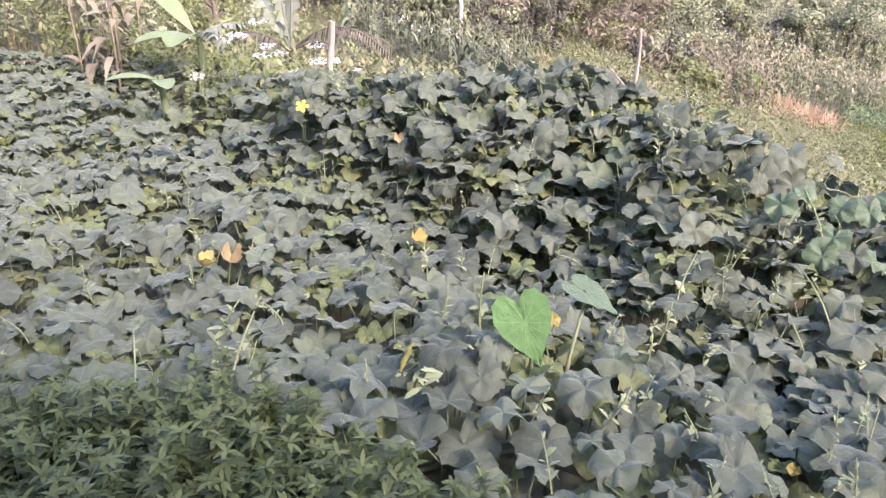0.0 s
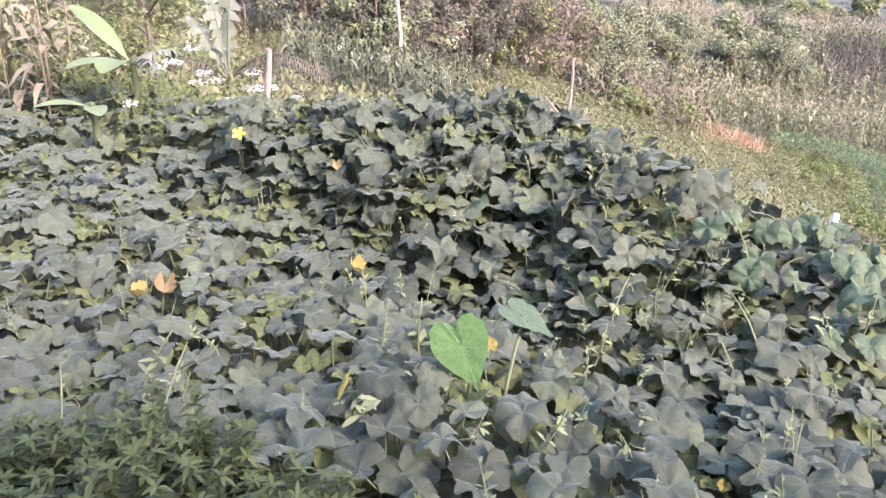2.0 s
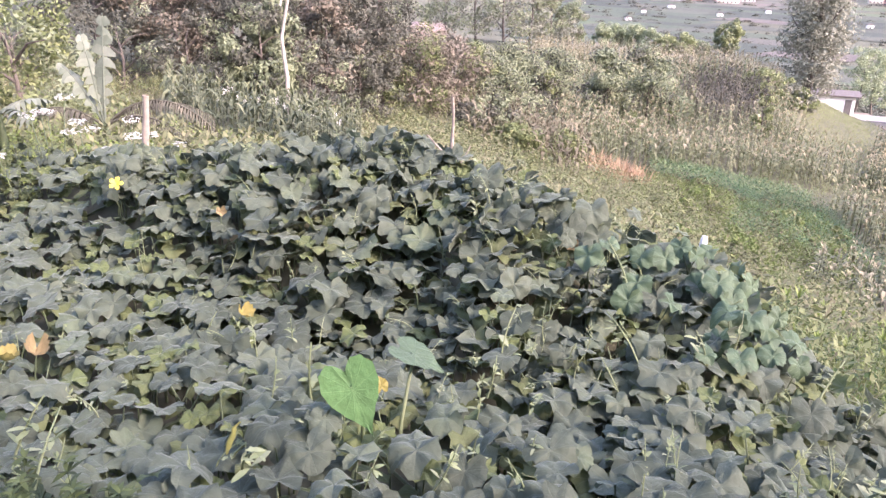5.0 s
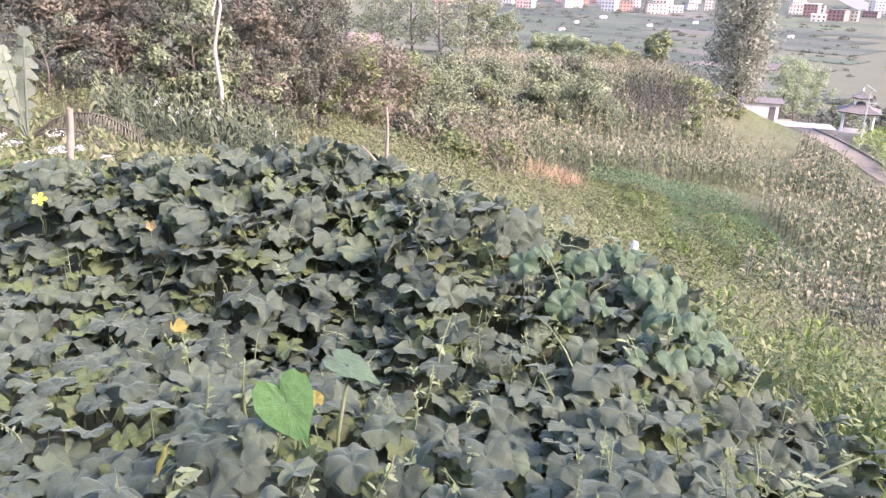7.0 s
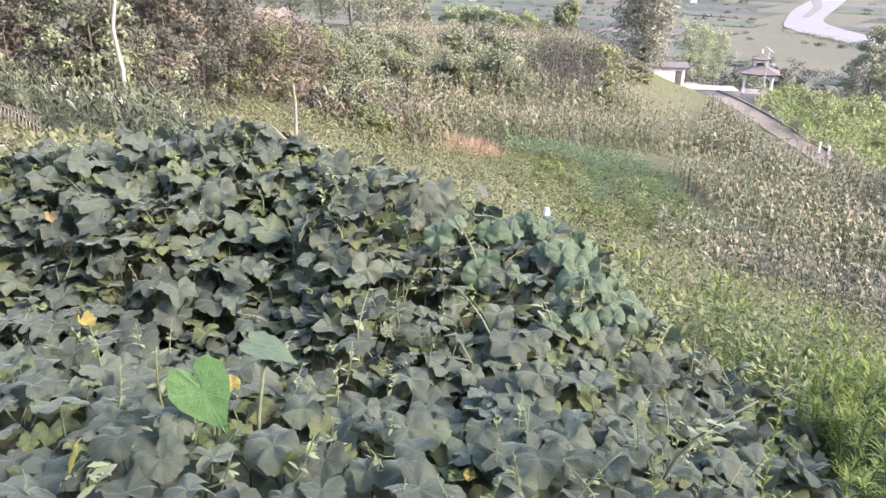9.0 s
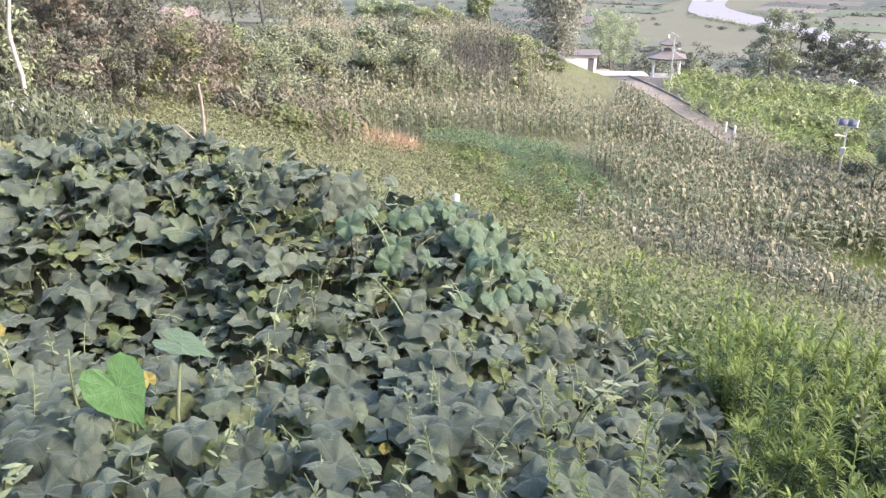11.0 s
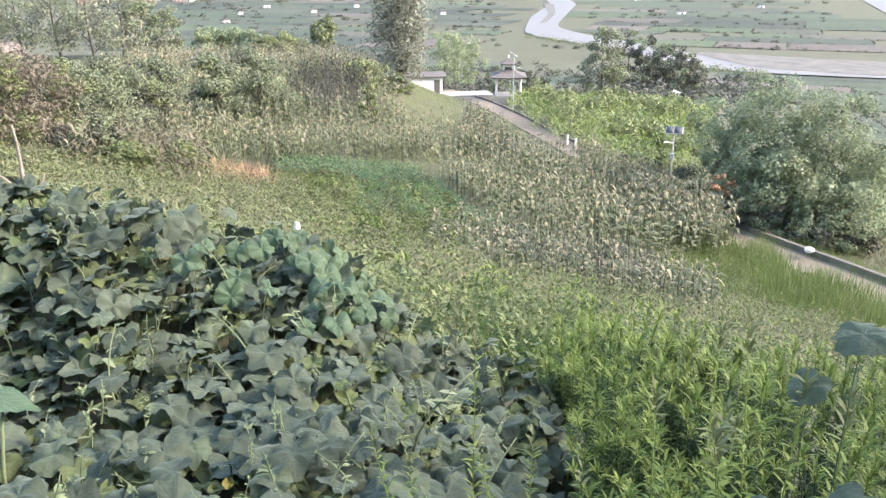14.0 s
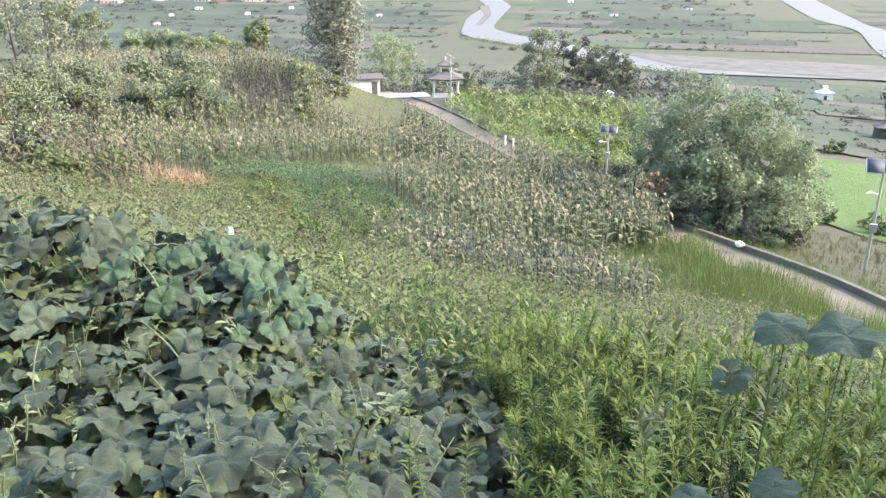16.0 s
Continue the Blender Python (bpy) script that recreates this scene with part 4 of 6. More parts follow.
# ---- sticks ----
def stick(name, base, top, r0, r1, label, wobble=0.01, branch=None, category="stick"):
    ob = thing(name, base, label, category)
    d = np.array(top) - np.array(base)
    t = np.linspace(0, 1, 10)
    pts = t[:, None] * d + np.stack([wobble * np.sin(9 * t), wobble * np.cos(7 * t + 1), 0 * t], -1)
    part("shaft", tube(pts, np.linspace(r0, r1, 10) * (1 + 0.12 * np.sin(t * 21)), 8), M_STICK, ob)
    for b0, b1, r in branch or ():
        q_ = np.linspace(0, 1, 6)
        pb = np.array(b0) + q_[:, None] * (np.array(b1) - np.array(b0)) - np.array(base)
        part("branch", tube(pb, np.linspace(r, r * 0.6, 6), 6), M_STICK, ob)
    return ob


sx, sy = 1.4, 5.85
stick("wooden_stick", (sx, sy, gz(sx, sy) - 0.05), (sx - 0.05, sy, 0.57), 0.022, 0.01, "tall bare weathered stick standing in the pumpkin heap", 0.012, [((sx - 0.02, sy, 0.02), (sx - 0.24, sy + 0.02, 0.26), 0.012), ((sx + 0.0, sy, -0.05), (sx + 0.12, sy + 0.02, 0.16), 0.007)])
sx, sy = -1.29, 7.15
stick("wooden_post", (sx, sy, gz(sx, sy) - 0.05), (sx + 0.08, sy, 0.37), 0.04, 0.026, "short pale split post with a worn top", 0.006, None, "post")
sx, sy = 2.95, 4.54
st = stick("stake", (sx, sy, gz(sx, sy) - 0.05), (sx, sy, -0.26), 0.02, 0.02, "short stake with a white cap at the edge of the patch", 0.003, None, "stake")
part("cap", tube([(0, 0, -0.33 - st.location.z), (0, 0, -0.29 - st.location.z), (0.004, 0, -0.23 - st.location.z), (0.006, 0, -0.2 - st.location.z)], [0.026, 0.028, 0.026, 0.018], 8), M_WHITE_WALL, st, "white plastic cap")

# ---- low plants: prototypes as (V, F, material index) ----
def proto(*geos):
    V, F = join(*[g[:2] for g in geos])
    idx = np.concatenate([np.full(len(g[1]), g[2] if len(g) > 2 else 0) for g in geos])
    return V, F, idx


def arc_leaf(g, c, a, length, width, up, droop, k=4, mat_=0):
    t = np.linspace(0, 1, k)
    h = np.array([math.cos(a), math.sin(a), 0])
    pts = np.asarray(c) + h * (length * math.cos(up) * t)[:, None] + np.array([0, 0, 1.0]) * (length * math.sin(up) * t - droop * length * t * t)[:, None]
    w = width * np.array([0.35, 1.0, 0.8, 0.06])[:k] if k == 4 else width * np.array([0.55, 1.0, 0.06])
    return (*strip(pts, w, (-math.sin(a), math.cos(a), g.uniform(-0.3, 0.3))), mat_)


def corn_proto(seed, tassel=True, leaves=9):
    g = np.random.default_rng(seed)
    geos = [(*tube([(0, 0, 0), (0.01, 0, 0.5), (0, 0.02, 0.95)], [0.012, 0.01, 0.005], 4), 2)]
    a = g.uniform(0, 6.28)
    for k in range(leaves):
        a += math.pi + g.normal(0, 0.35)
        geos.append(arc_leaf(g, (0, 0, 0.14 + 0.72 * k / leaves), a, g.uniform(0.24, 0.4), g.uniform(0.05, 0.08), g.uniform(0.5, 1.25), g.uniform(0.5, 1.3), 4, 1 if k > leaves * 0.55 and g.random() < 0.2 else 0))
    if tassel:
        for k in range(4):
            geos.append(arc_leaf(g, (0, 0, 0.9), g.uniform(0, 6.28), 0.2, 0.03, 1.1, 0.4, 3, 1))
    return proto(*geos)


def tuft_proto(seed, blades=14, height=1.0, width=0.03, spread=0.25):
    g = np.random.default_rng(seed)
    geos = []
    for _ in range(blades):
        c = (*g.normal(0, spread * 0.4, 2), 0)
        geos.append(arc_leaf(g, c, g.uniform(0, 6.28), height * g.uniform(0.6, 1.1), width, g.uniform(1.0, 1.45), g.uniform(0.1, 0.5), 3, 0))
    return proto(*geos)


def weed_proto(seed, leaves=30, length=0.16, width=0.026, tip=8, thin=1.0, cuts=4):
    """An upright weed of about unit height with narrow leaves up the stem and a pale tuft on top."""
    g = np.random.default_rng(seed)
    lean = g.normal(0, 0.06, 2)
    pt_ = lambda t: np.array([lean[0] * t * t, lean[1] * t * t, t])
    geos = [(*tube([pt_(0), pt_(0.5), pt_(0.97)], [0.008 * thin, 0.006 * thin, 0.003 * thin], 4), 2)]
    for k in range(leaves):
        t = 0.15 + 0.8 * k / leaves
        geos.append(arc_leaf(g, pt_(t), k * 2.4 + g.normal(0, 0.3), length * g.uniform(0.7, 1.2) * (1.25 - 0.6 * t), width, g.uniform(0.3, 0.95), g.uniform(0.1, 0.5), cuts, 0 if t < 0.9 else 1))
    for k in range(tip):
        geos.append(arc_leaf(g, pt_(g.uniform(0.88, 0.97)), k * 2.4, length * 1.05, width * 0.95, g.uniform(0.6, 1.4), 0.3, cuts, 1))
    return proto(*geos)


def broad_proto(seed, leaves=26, size=0.09, spread=0.5):
    """A low bushy weed of oval leaves on thin stems."""
    g = np.random.default_rng(seed)
    geos = []
    for k in range(5):
        a, r = g.uniform(0, 6.28), g.uniform(0.05, spread * 0.6)
        top = np.array([math.cos(a) * r, math.sin(a) * r, g.uniform(0.45, 1.0)])
        geos.append((*tube([(0, 0, 0), top * 0.55, top * 0.98], [0.0035, 0.003, 0.002], 4), 0))
        for j in range(leaves // 5):
            t = 1 - 0.75 * g.uniform(0, 1) ** 1.6
            ln = size * g.uniform(0.7, 1.4)
            geos.append(arc_leaf(g, top * t, g.uniform(0, 6.28), ln, ln * 0.3, g.uniform(0.0, 1.0), g.uniform(0.1, 0.6), 3, 0 if t < 0.8 else 1))
    return proto(*geos)


def rosette_proto(seed, shoots=8):
    """A low branching weed: each shoot ends in a star of lance-shaped leaves, with pairs of leaves below it."""
    g = np.random.default_rng(seed)
    geos = []
    for k in range(shoots):
        a, r = g.uniform(0, 6.28), g.uniform(0.05, 0.4)
        top = np.array([math.cos(a) * r, math.sin(a) * r, g.uniform(0.6, 1.0)])
        geos.append((*tube([(0, 0, 0), top * np.array([0.7, 0.7, 0.5]), top], [0.006, 0.005, 0.003], 4), 2))
        for level, (up, count, ln) in enumerate(((0.0, 7, 0.1), (-0.06, 5, 0.12), (-0.14, 4, 0.12), (-0.25, 3, 0.11))):
            for j in range(count):
                geos.append(arc_leaf(g, top + np.array([0, 0, up]), j * 6.283 / count + level * 0.8 + g.normal(0, 0.25), ln * g.uniform(0.75, 1.2), ln * 0.3, g.uniform(0.0, 0.75), g.uniform(0.15, 0.5), 3, 1 if level == 0 else 0))
    return proto(*geos)


def clump_proto(seed, quads=46, size=0.28):
    """A rounded clump of small leaf faces, about unit radius."""
    g = np.random.default_rng(seed)
    u = g.normal(0, 1, (quads, 3))
    u /= np.linalg.norm(u, axis=1)[:, None]
    r = g.uniform(0.35, 1.05, quads) ** 0.6
    c = u * r[:, None] * np.array([1, 1, 0.8])
    nr = u + g.normal(0, 0.55, (quads, 3)) + np.array([0, 0, 0.5])
    nr /= np.linalg.norm(nr, axis=1)[:, None]
    t = np.cross(nr, g.normal(0, 1, (quads, 3)))
    t /= np.linalg.norm(t, axis=1)[:, None]
    w = np.cross(nr, t)
    s_ = size * g.uniform(0.6, 1.3, quads)[:, None]
    V = np.stack([c - t * s_, c - w * s_ * 0.42 + nr * s_ * 0.12, c + t * s_, c + w * s_ * 0.42 + nr * s_ * 0.12], 1).reshape(-1, 3)
    return V, np.arange(quads * 4).reshape(-1, 4), np.zeros(quads, int)


def leafy_proto(seed, leaves=13, size=0.17, spread=0.34, mats_=2):
    """A light tuft of single-faced leaves for wide stretches of weeds."""
    g = np.random.default_rng(seed)
    geos = []
    for k in range(leaves):
        h = g.uniform(0.15, 1.0) ** 0.8
        c = np.array([*g.normal(0, spread * 0.5, 2), h])
        a, up = g.uniform(0, 6.28), g.uniform(-0.5, 1.1)
        ln = size * g.uniform(0.7, 1.5)
        d_ = np.array([math.cos(a) * math.cos(up), math.sin(a) * math.cos(up), math.sin(up)])
        s_ = np.array([-math.sin(a), math.cos(a), g.uniform(-0.4, 0.4)]) * ln * 0.22
        V = np.array([c, c + d_ * ln * 0.5 - s_, c + d_ * ln, c + d_ * ln * 0.5 + s_])
        geos.append((V, np.array([(0, 1, 2, 3)]), 1 if h > 0.82 else 0))
    return proto(*geos)


def blade_proto(seed, blades=7, width=0.038, spread=0.3):
    g = np.random.default_rng(seed)
    geos = []
    for _ in range(blades):
        c = np.array([*g.normal(0, spread * 0.5, 2), 0])
        a, h, b_ = g.uniform(0, 6.28), g.uniform(0.5, 1.1), g.uniform(0.1, 0.5)
        s_ = np.array([-math.sin(a), math.cos(a), 0]) * width
        top = c + np.array([math.cos(a) * b_, math.sin(a) * b_, 1]) * h
        V = np.array([c - s_ * 0.5, c + s_ * 0.5, top + s_ * 0.1, top - s_ * 0.1])
        geos.append((V, np.array([(0, 1, 2, 3)]), 0))
    return proto(*geos)


LEAFY = [leafy_proto(420 + k) for k in range(6)]
FINE_LEAFY = [leafy_proto(426 + k, 20, 0.1, 0.4) for k in range(6)]
GRASSY = [blade_proto(446 + k, 12, 0.016, 0.5) for k in range(5)]
BLADES = [blade_proto(440 + k) for k in range(6)]
FINE_BLADES = [blade_proto(450 + k, 8, 0.022, 0.4) for k in range(5)]
CORN = [corn_proto(300 + k) for k in range(6)]
CORN_LOW = [corn_proto(320 + k, True, 6) for k in range(5)]
BUSHY = [leafy_proto(470 + k, 60, 0.085, 0.6) for k in range(5)]
TUFTS = [tuft_proto(340 + k) for k in range(5)]
WEEDS = [weed_proto(360 + k) for k in range(6)]
LIGHT_WEEDS = [weed_proto(366 + k, 20, 0.18, 0.03, 6, 1.0, 3) for k in range(5)]
BROAD = [broad_proto(380 + k, 90, 0.06) for k in range(5)]
ROSETTES = [rosette_proto(390 + k) for k in range(6)]
CLUMPS = [clump_proto(400 + k) for k in range(6)]


def wander(a, d):
    """Uneven edges: how far a border strays at a place, in degrees and metres."""
    u = np.log(d) * 9
    n1 = np.sin(a * 0.9 + u) + 0.6 * np.sin(a * 2.3 - 1.7 * u + 2) + 0.4 * np.sin(a * 5.1 + 3.1 * u)
    n2 = np.sin(a * 0.7 - u + 1) + 0.6 * np.sin(a * 1.9 + 2.2 * u) + 0.4 * np.sin(a * 4.3 - 2.9 * u)
    return n1 * 1.0 + rng.normal(0, 0.5, len(a)), n2 * 0.035 * d + rng.normal(0, 0.02, len(a)) * d


def sector(count, a0, a1, d0, d1, keep=None):
    """Places spread evenly over a stretch of the terrain."""
    a = rng.uniform(a0, a1, count)
    d = np.sqrt(rng.uniform(d0 ** 2, d1 ** 2, count))
    if keep is not None:
        wa, wd = wander(a, d)
        k = keep(a + wa, d + wd)
        a, d = a[k], d[k]
    x, y = O[0] + d * np.sin(np.radians(a)), O[1] + d * np.cos(np.radians(a))
    return x, y, ground_z(x, y)


def stuff(name, protos, places, size, mats, label, category, stretch=None, sink=0.03, stem=0):
    x, y, z = places
    n_ = len(x)
    V, F, I = scattered(protos, x, y, z - sink, rng.uniform(0, 6.28, n_), rng.uniform(*size, n_), None, None if stretch is None else rng.uniform(*stretch, n_))
    ob = new(name, sheet(name, V, F, mats, np.where(I == 2, stem, I) % len(mats)))
    return tagged(ob, label, category, kind="stuff")


def corn_rows(a0, a1, d0, d1, row, gap, turn, keep=None):
    """Places in drilled rows inside a stretch of the terrain."""
    c, s_ = math.cos(radians(turn)), math.sin(radians(turn))
    e = np.arange(-d1, d1, row)
    f = np.arange(-d1, d1, gap)
    u, w = (g.ravel() for g in np.meshgrid(e, f))
    u, w = u + rng.normal(0, row * 0.12, len(u)), w + rng.normal(0, gap * 0.25, len(w))
    x, y = u * c - w * s_, u * s_ + w * c
    a, d = polar(x, y)
    k = (a > a0) & (a < a1) & (d > d0) & (d < d1) & (rng.random(len(a)) < 0.93)
    if keep is not None:
        wa, wd = wander(a, d)
        k &= keep(a + wa * 0.35, d + wd * 0.3)
    return x[k], y[k], ground_z(x[k], y[k])


def off_road(a, d):
    """Whether places lie on the uphill side of the road, clear of it."""
    x, y = O[0] + d * np.sin(np.radians(a)), O[1] + d * np.cos(np.radians(a))
    best, side = np.full(len(x), 1e9), np.zeros(len(x))
    for c, s_ in zip(RC, SIDE):
        q_ = (x - c[0]) ** 2 + (y - c[1]) ** 2
        near = q_ < best
        best = np.where(near, q_, best)
        side = np.where(near, (x - c[0]) * s_[0] + (y - c[1]) * s_[1], side)
    return side < -0.85


# corn on the far slope: a terrace in front, then the slope up to its ridge
stuff("corn_field", CORN_LOW, corn_rows(19, 41, 45, 63, 0.9, 0.5, 20, lambda a, d: off_road(a, d) & (d > np.interp(a, [18, 21, 34, 38, 42], [46, 47, 54.5, 56, 58])) & (d < np.interp(a, [19, 30, 36, 42], [59, 61, 63, 63]))), (2.0, 2.7), [M_CORN, M_CORN_DRY], "ripening terrace of tall corn with dry tassels", "corn field")
stuff("corn_field", CORN_LOW, corn_rows(15, 41, 62, 82, 0.95, 0.55, 20, lambda a, d: off_road(a, d) & (d > np.interp(a, [15, 30, 41], [60, 63, 66])) & (d < np.interp(a, [14, 33, 35, 36.3, 42], [90, 84, 77, 69, 66])) & ~(((a - 30.8) / 2.3) ** 2 + ((d - 73) / 6) ** 2 < 1)), (1.9, 2.7), [M_CORN, M_CORN_DRY], "field of tall corn on the far slope", "corn field")
stuff("corn_field", CORN_LOW, corn_rows(17, 34, 82, 89, 0.8, 0.5, 20), (1.7, 2.3), [M_CORN_DRY, M_CORN_DRY], "straw-coloured corn along the crest of the slope", "corn field")
stuff("corn_field", CORN_LOW, corn_rows(40, 50, 58, 80, 0.8, 0.5, 30, lambda a, d: off_road(a, d + 10)), (1.8, 2.5), [M_CORN_GREY, M_CORN_DRY], "grey-green corn field beside the road", "corn field")
GREEN = lambda a, d: (d > np.interp(a, [26, 34, 46], [36, 14, 9])) & (d < np.interp(a, [26, 38, 42, 46], [50, 47, 34, 24]))
BUSHES = []
for k in range(26):
    a, d = random.uniform(27, 45), random.uniform(17, 48)
    if GREEN(np.array([a]), np.array([d]))[0]:
        BUSHES.append((a, d, random.uniform(0.7, 1.5), random.uniform(0.5, 1.1)))
for k in range(22):
    BUSHES.append((random.uniform(8, 30), random.uniform(14, 40), random.uniform(0.7, 1.4), random.uniform(0.5, 1.0)))
# withered plot between the hollow and the terrace
stuff("withered_crop", CORN, corn_rows(12, 21.5, 36, 47, 0.95, 0.6, 15), (1.8, 2.7), [M_WITHER, M_WITHER], "plot of brown withered stalks on the slope", "withered crop", stem=0)
# middle block, this side of the road
MIDDLE = lambda a, d: off_road(a, d + np.interp(a, [43, 47, 49, 51], [11, 8, 3, 0])) & (d > np.interp(a, [35, 38, 43, 50, 60], [54, 50, 38, 34, 38])) & (d < np.interp(a, [35, 38, 42, 45, 48, 60], [49, 50, 52, 57, 64, 66]))
stuff("corn_field", CORN_LOW, corn_rows(35.5, 60, 33, 66, 0.85, 0.48, 55, MIDDLE), (2.0, 2.7), [M_CORN, M_CORN_DRY], "olive and straw-coloured corn field on the lower slope", "corn field")
stuff("corn_field", CORN_LOW, corn_rows(49, 60.5, 40, 60, 0.7, 0.42, 55, lambda a, d: off_road(a, d) & ~off_road(a, d + 5) & (a > 48.5)), (2.4, 3.0), [M_CORN, M_CORN_DRY], "taller corn along the edge of the road", "corn field")
# near block, stunted and grey
stuff("corn_field", CORN, corn_rows(38, 60, 22, 36, 0.75, 0.42, 60, lambda a, d: (d > np.interp(a, [37, 42, 62], [30, 23.5, 24])) & (d < np.interp(a, [38, 44, 55, 60], [33, 36, 34, 30]))), (1.2, 1.9), [M_CORN_GREY, M_CORN_DRY], "low greyish corn plot drying on the slope", "corn field")
stuff("corn_field", CORN, corn_rows(42, 56, 24.5, 31, 0.9, 0.6, 60), (1.1, 1.8), [M_BLACK_CORN, M_CORN_GREY], "dark stalks in the low corn plot", "corn field")
stuff("corn_field", CORN, corn_rows(9, 21, 46.5, 62, 0.9, 0.55, 20), (1.5, 2.2), [M_CORN_GREY, M_CORN_DRY], "thin grey-green corn under the trees of the slope", "corn field")
# small plot behind the heap
stuff("corn_field", CORN, corn_rows(-9, 4.5, 19, 27, 0.6, 0.36, 10), (1.3, 1.8), [M_CORN_GREY, M_CORN], "small plot of thin young corn behind the pumpkins", "corn field")
# dark dry stand on the ridge
stuff("dry_corn", CORN, corn_rows(27.5, 34, 65, 81, 0.95, 0.6, 20, lambda a, d: ((a - 30.8) / 2.8) ** 2 + ((d - 73) / 7) ** 2 < 1), (1.9, 2.6), [M_BLACK_CORN, M_BLACK_CORN], "stand of dark withered corn stalks on the slope", "corn stand")

# slope below the heap: dry weeds, then green grass and low crops
DRY = lambda a, d: (d > np.interp(a, [2, 10, 20, 33, 41], [8, 7.5, 7, 7, 7])) & (d < np.interp(a, [2, 8, 20, 28, 33, 41], [26, 38, 50, 40, 17, 10]))
stuff("dry_weeds", GRASSY, sector(2600, 4, 41, 6.5, 17, DRY), (0.3, 0.6), [M_GRASS_DRY], "fine dry grass just below the patch", "weeds")
stuff("dry_weeds", FINE_LEAFY, sector(3000, 4, 41, 6.5, 17, DRY), (0.3, 0.6), [M_BUSH, M_GRASS_DRY], "small-leaved weeds just below the patch", "weeds")
stuff("dry_weeds", GRASSY, sector(3600, 4, 41, 15, 51, DRY), (0.4, 0.85), [M_GRASS_DRY], "dry brown and olive weeds over the steep slope", "weeds")
stuff("dry_weeds", FINE_LEAFY, sector(2600, 4, 41, 16, 51, DRY), (0.5, 1.0), [M_GRASS_DRY, M_WITHER], "dry leafy weeds with rusty tops", "weeds")
stuff("scrub", FINE_LEAFY, sector(5000, 4, 38, 16, 52, DRY), (0.5, 1.2), [M_BUSH, M_GRASS_DRY], "low olive scrub among the dry weeds", "scrub")
MOUNDS = [clump_proto(460 + k, 90, 0.11) for k in range(4)]
stuff("scrub", MOUNDS, sector(900, 6, 40, 10, 50, DRY), (0.35, 1.0), [M_BUSH], "rounded olive mounds of low scrub", "scrub", sink=-0.2)
stuff("scrub", LIGHT_WEEDS, sector(600, 5, 40, 9, 40, DRY), (0.6, 1.2), [M_BUSH, M_GRASS_DRY], "upright olive weeds over the slope", "scrub")
stuff("slope_grass", FINE_BLADES, sector(15000, 25, 47, 9, 49, GREEN), (0.25, 0.6), [M_GRASS], "tall green grass on the slope", "grass")
stuff("slope_grass", FINE_LEAFY, sector(800, 25, 47, 9, 49, GREEN), (0.5, 1.1), [M_BUSH, M_GRASS_DRY], "olive weeds in the green grass", "grass")
TALL_TUFTS = [tuft_proto(346 + k, 26, 1.0, 0.022, 0.5) for k in range(5)]
stuff("slope_grass", TALL_TUFTS, sector(900, 28, 47, 12, 46, GREEN), (0.6, 1.15), [M_GRASS], "tall bending tussocks of green grass", "grass")
stuff("slope_grass", TALL_TUFTS, sector(260, 40, 62, 6.5, 15), (0.5, 0.9), [M_GRASS], "loose tussocks of grass among the weeds", "grass")
stuff("slope_weeds", BUSHY, sector(420, 8, 48, 12, 40), (0.7, 1.3), [M_BUSH, M_GRASS_DRY], "bushy olive weeds over the slope", "weeds")
stuff("slope_grass", MOUNDS, sector(360, 27, 46, 14, 49, GREEN), (0.3, 0.75), [M_GRASS], "rounded bright green tussocks", "grass", sink=-0.2)
stuff("slope_grass", MOUNDS, sector(520, 25, 47, 12, 49, GREEN), (0.4, 1.05), [M_SCRUB], "rounded olive tussocks in the green grass", "grass", sink=-0.2)
stuff("green_crop", FINE_LEAFY, sector(4500, 32, 44, 36, 51, lambda a, d: d < np.interp(a, [33, 40, 44], [51, 46, 37])), (0.4, 0.75), [M_CROP, M_CROP], "patch of low leafy green crop below the corn", "crop")
stuff("slope_weeds", FINE_LEAFY, sector(1500, 33, 49, 47, 62), (0.5, 1.0), [M_BUSH, M_GRASS_DRY], "low weeds on the strip between the corn blocks", "weeds")
stuff("green_crop", LEAFY, sector(1200, 26, 37, 48, 52.5), (0.5, 0.8), [M_CROP, M_BANANA], "row of pale leafy plants along the corn", "crop")
SLENDER = [weed_proto(480 + k, 24, 0.13, 0.02, 8, 0.8, 3) for k in range(6)]
SLOPE_NEAR = lambda a, d: d > np.interp(a, [31, 37, 46, 66], [7.2, 5.8, 5.3, 5.2])
stuff("slope_weeds", SLENDER, sector(900, 33, 66, 5.2, 18, SLOPE_NEAR), (0.4, 0.85), [M_SCRUB, M_BUSH], "slender leafy green weeds over the slope beside the patch", "weeds")
stuff("slope_weeds", SLENDER, sector(500, 38, 70, 9, 24, SLOPE_NEAR), (0.5, 1.0), [M_BUSH, M_GRASS_DRY], "slender weeds with straw-coloured tops on the slope", "weeds")
stuff("dry_weeds", GRASSY, sector(900, 34, 66, 6.5, 18, SLOPE_NEAR), (0.4, 0.8), [M_GRASS], "fine green grass between the weeds", "grass")
stuff("slope_weeds", FINE_LEAFY, sector(1700, 31, 66, 4.6, 18, lambda a, d: (d > np.interp(a, [31, 37, 46, 66], [7.2, 5.8, 5.3, 5.2]))), (0.45, 0.85), [M_WEED, M_BUSH], "leafy green weeds over the slope beside the patch", "weeds")
stuff("slope_weeds", FINE_LEAFY, sector(3000, 36, 84, 12, 28), (0.6, 1.1), [M_BUSH, M_GRASS_DRY], "brownish weeds with rusty tops on the lower slope", "weeds")
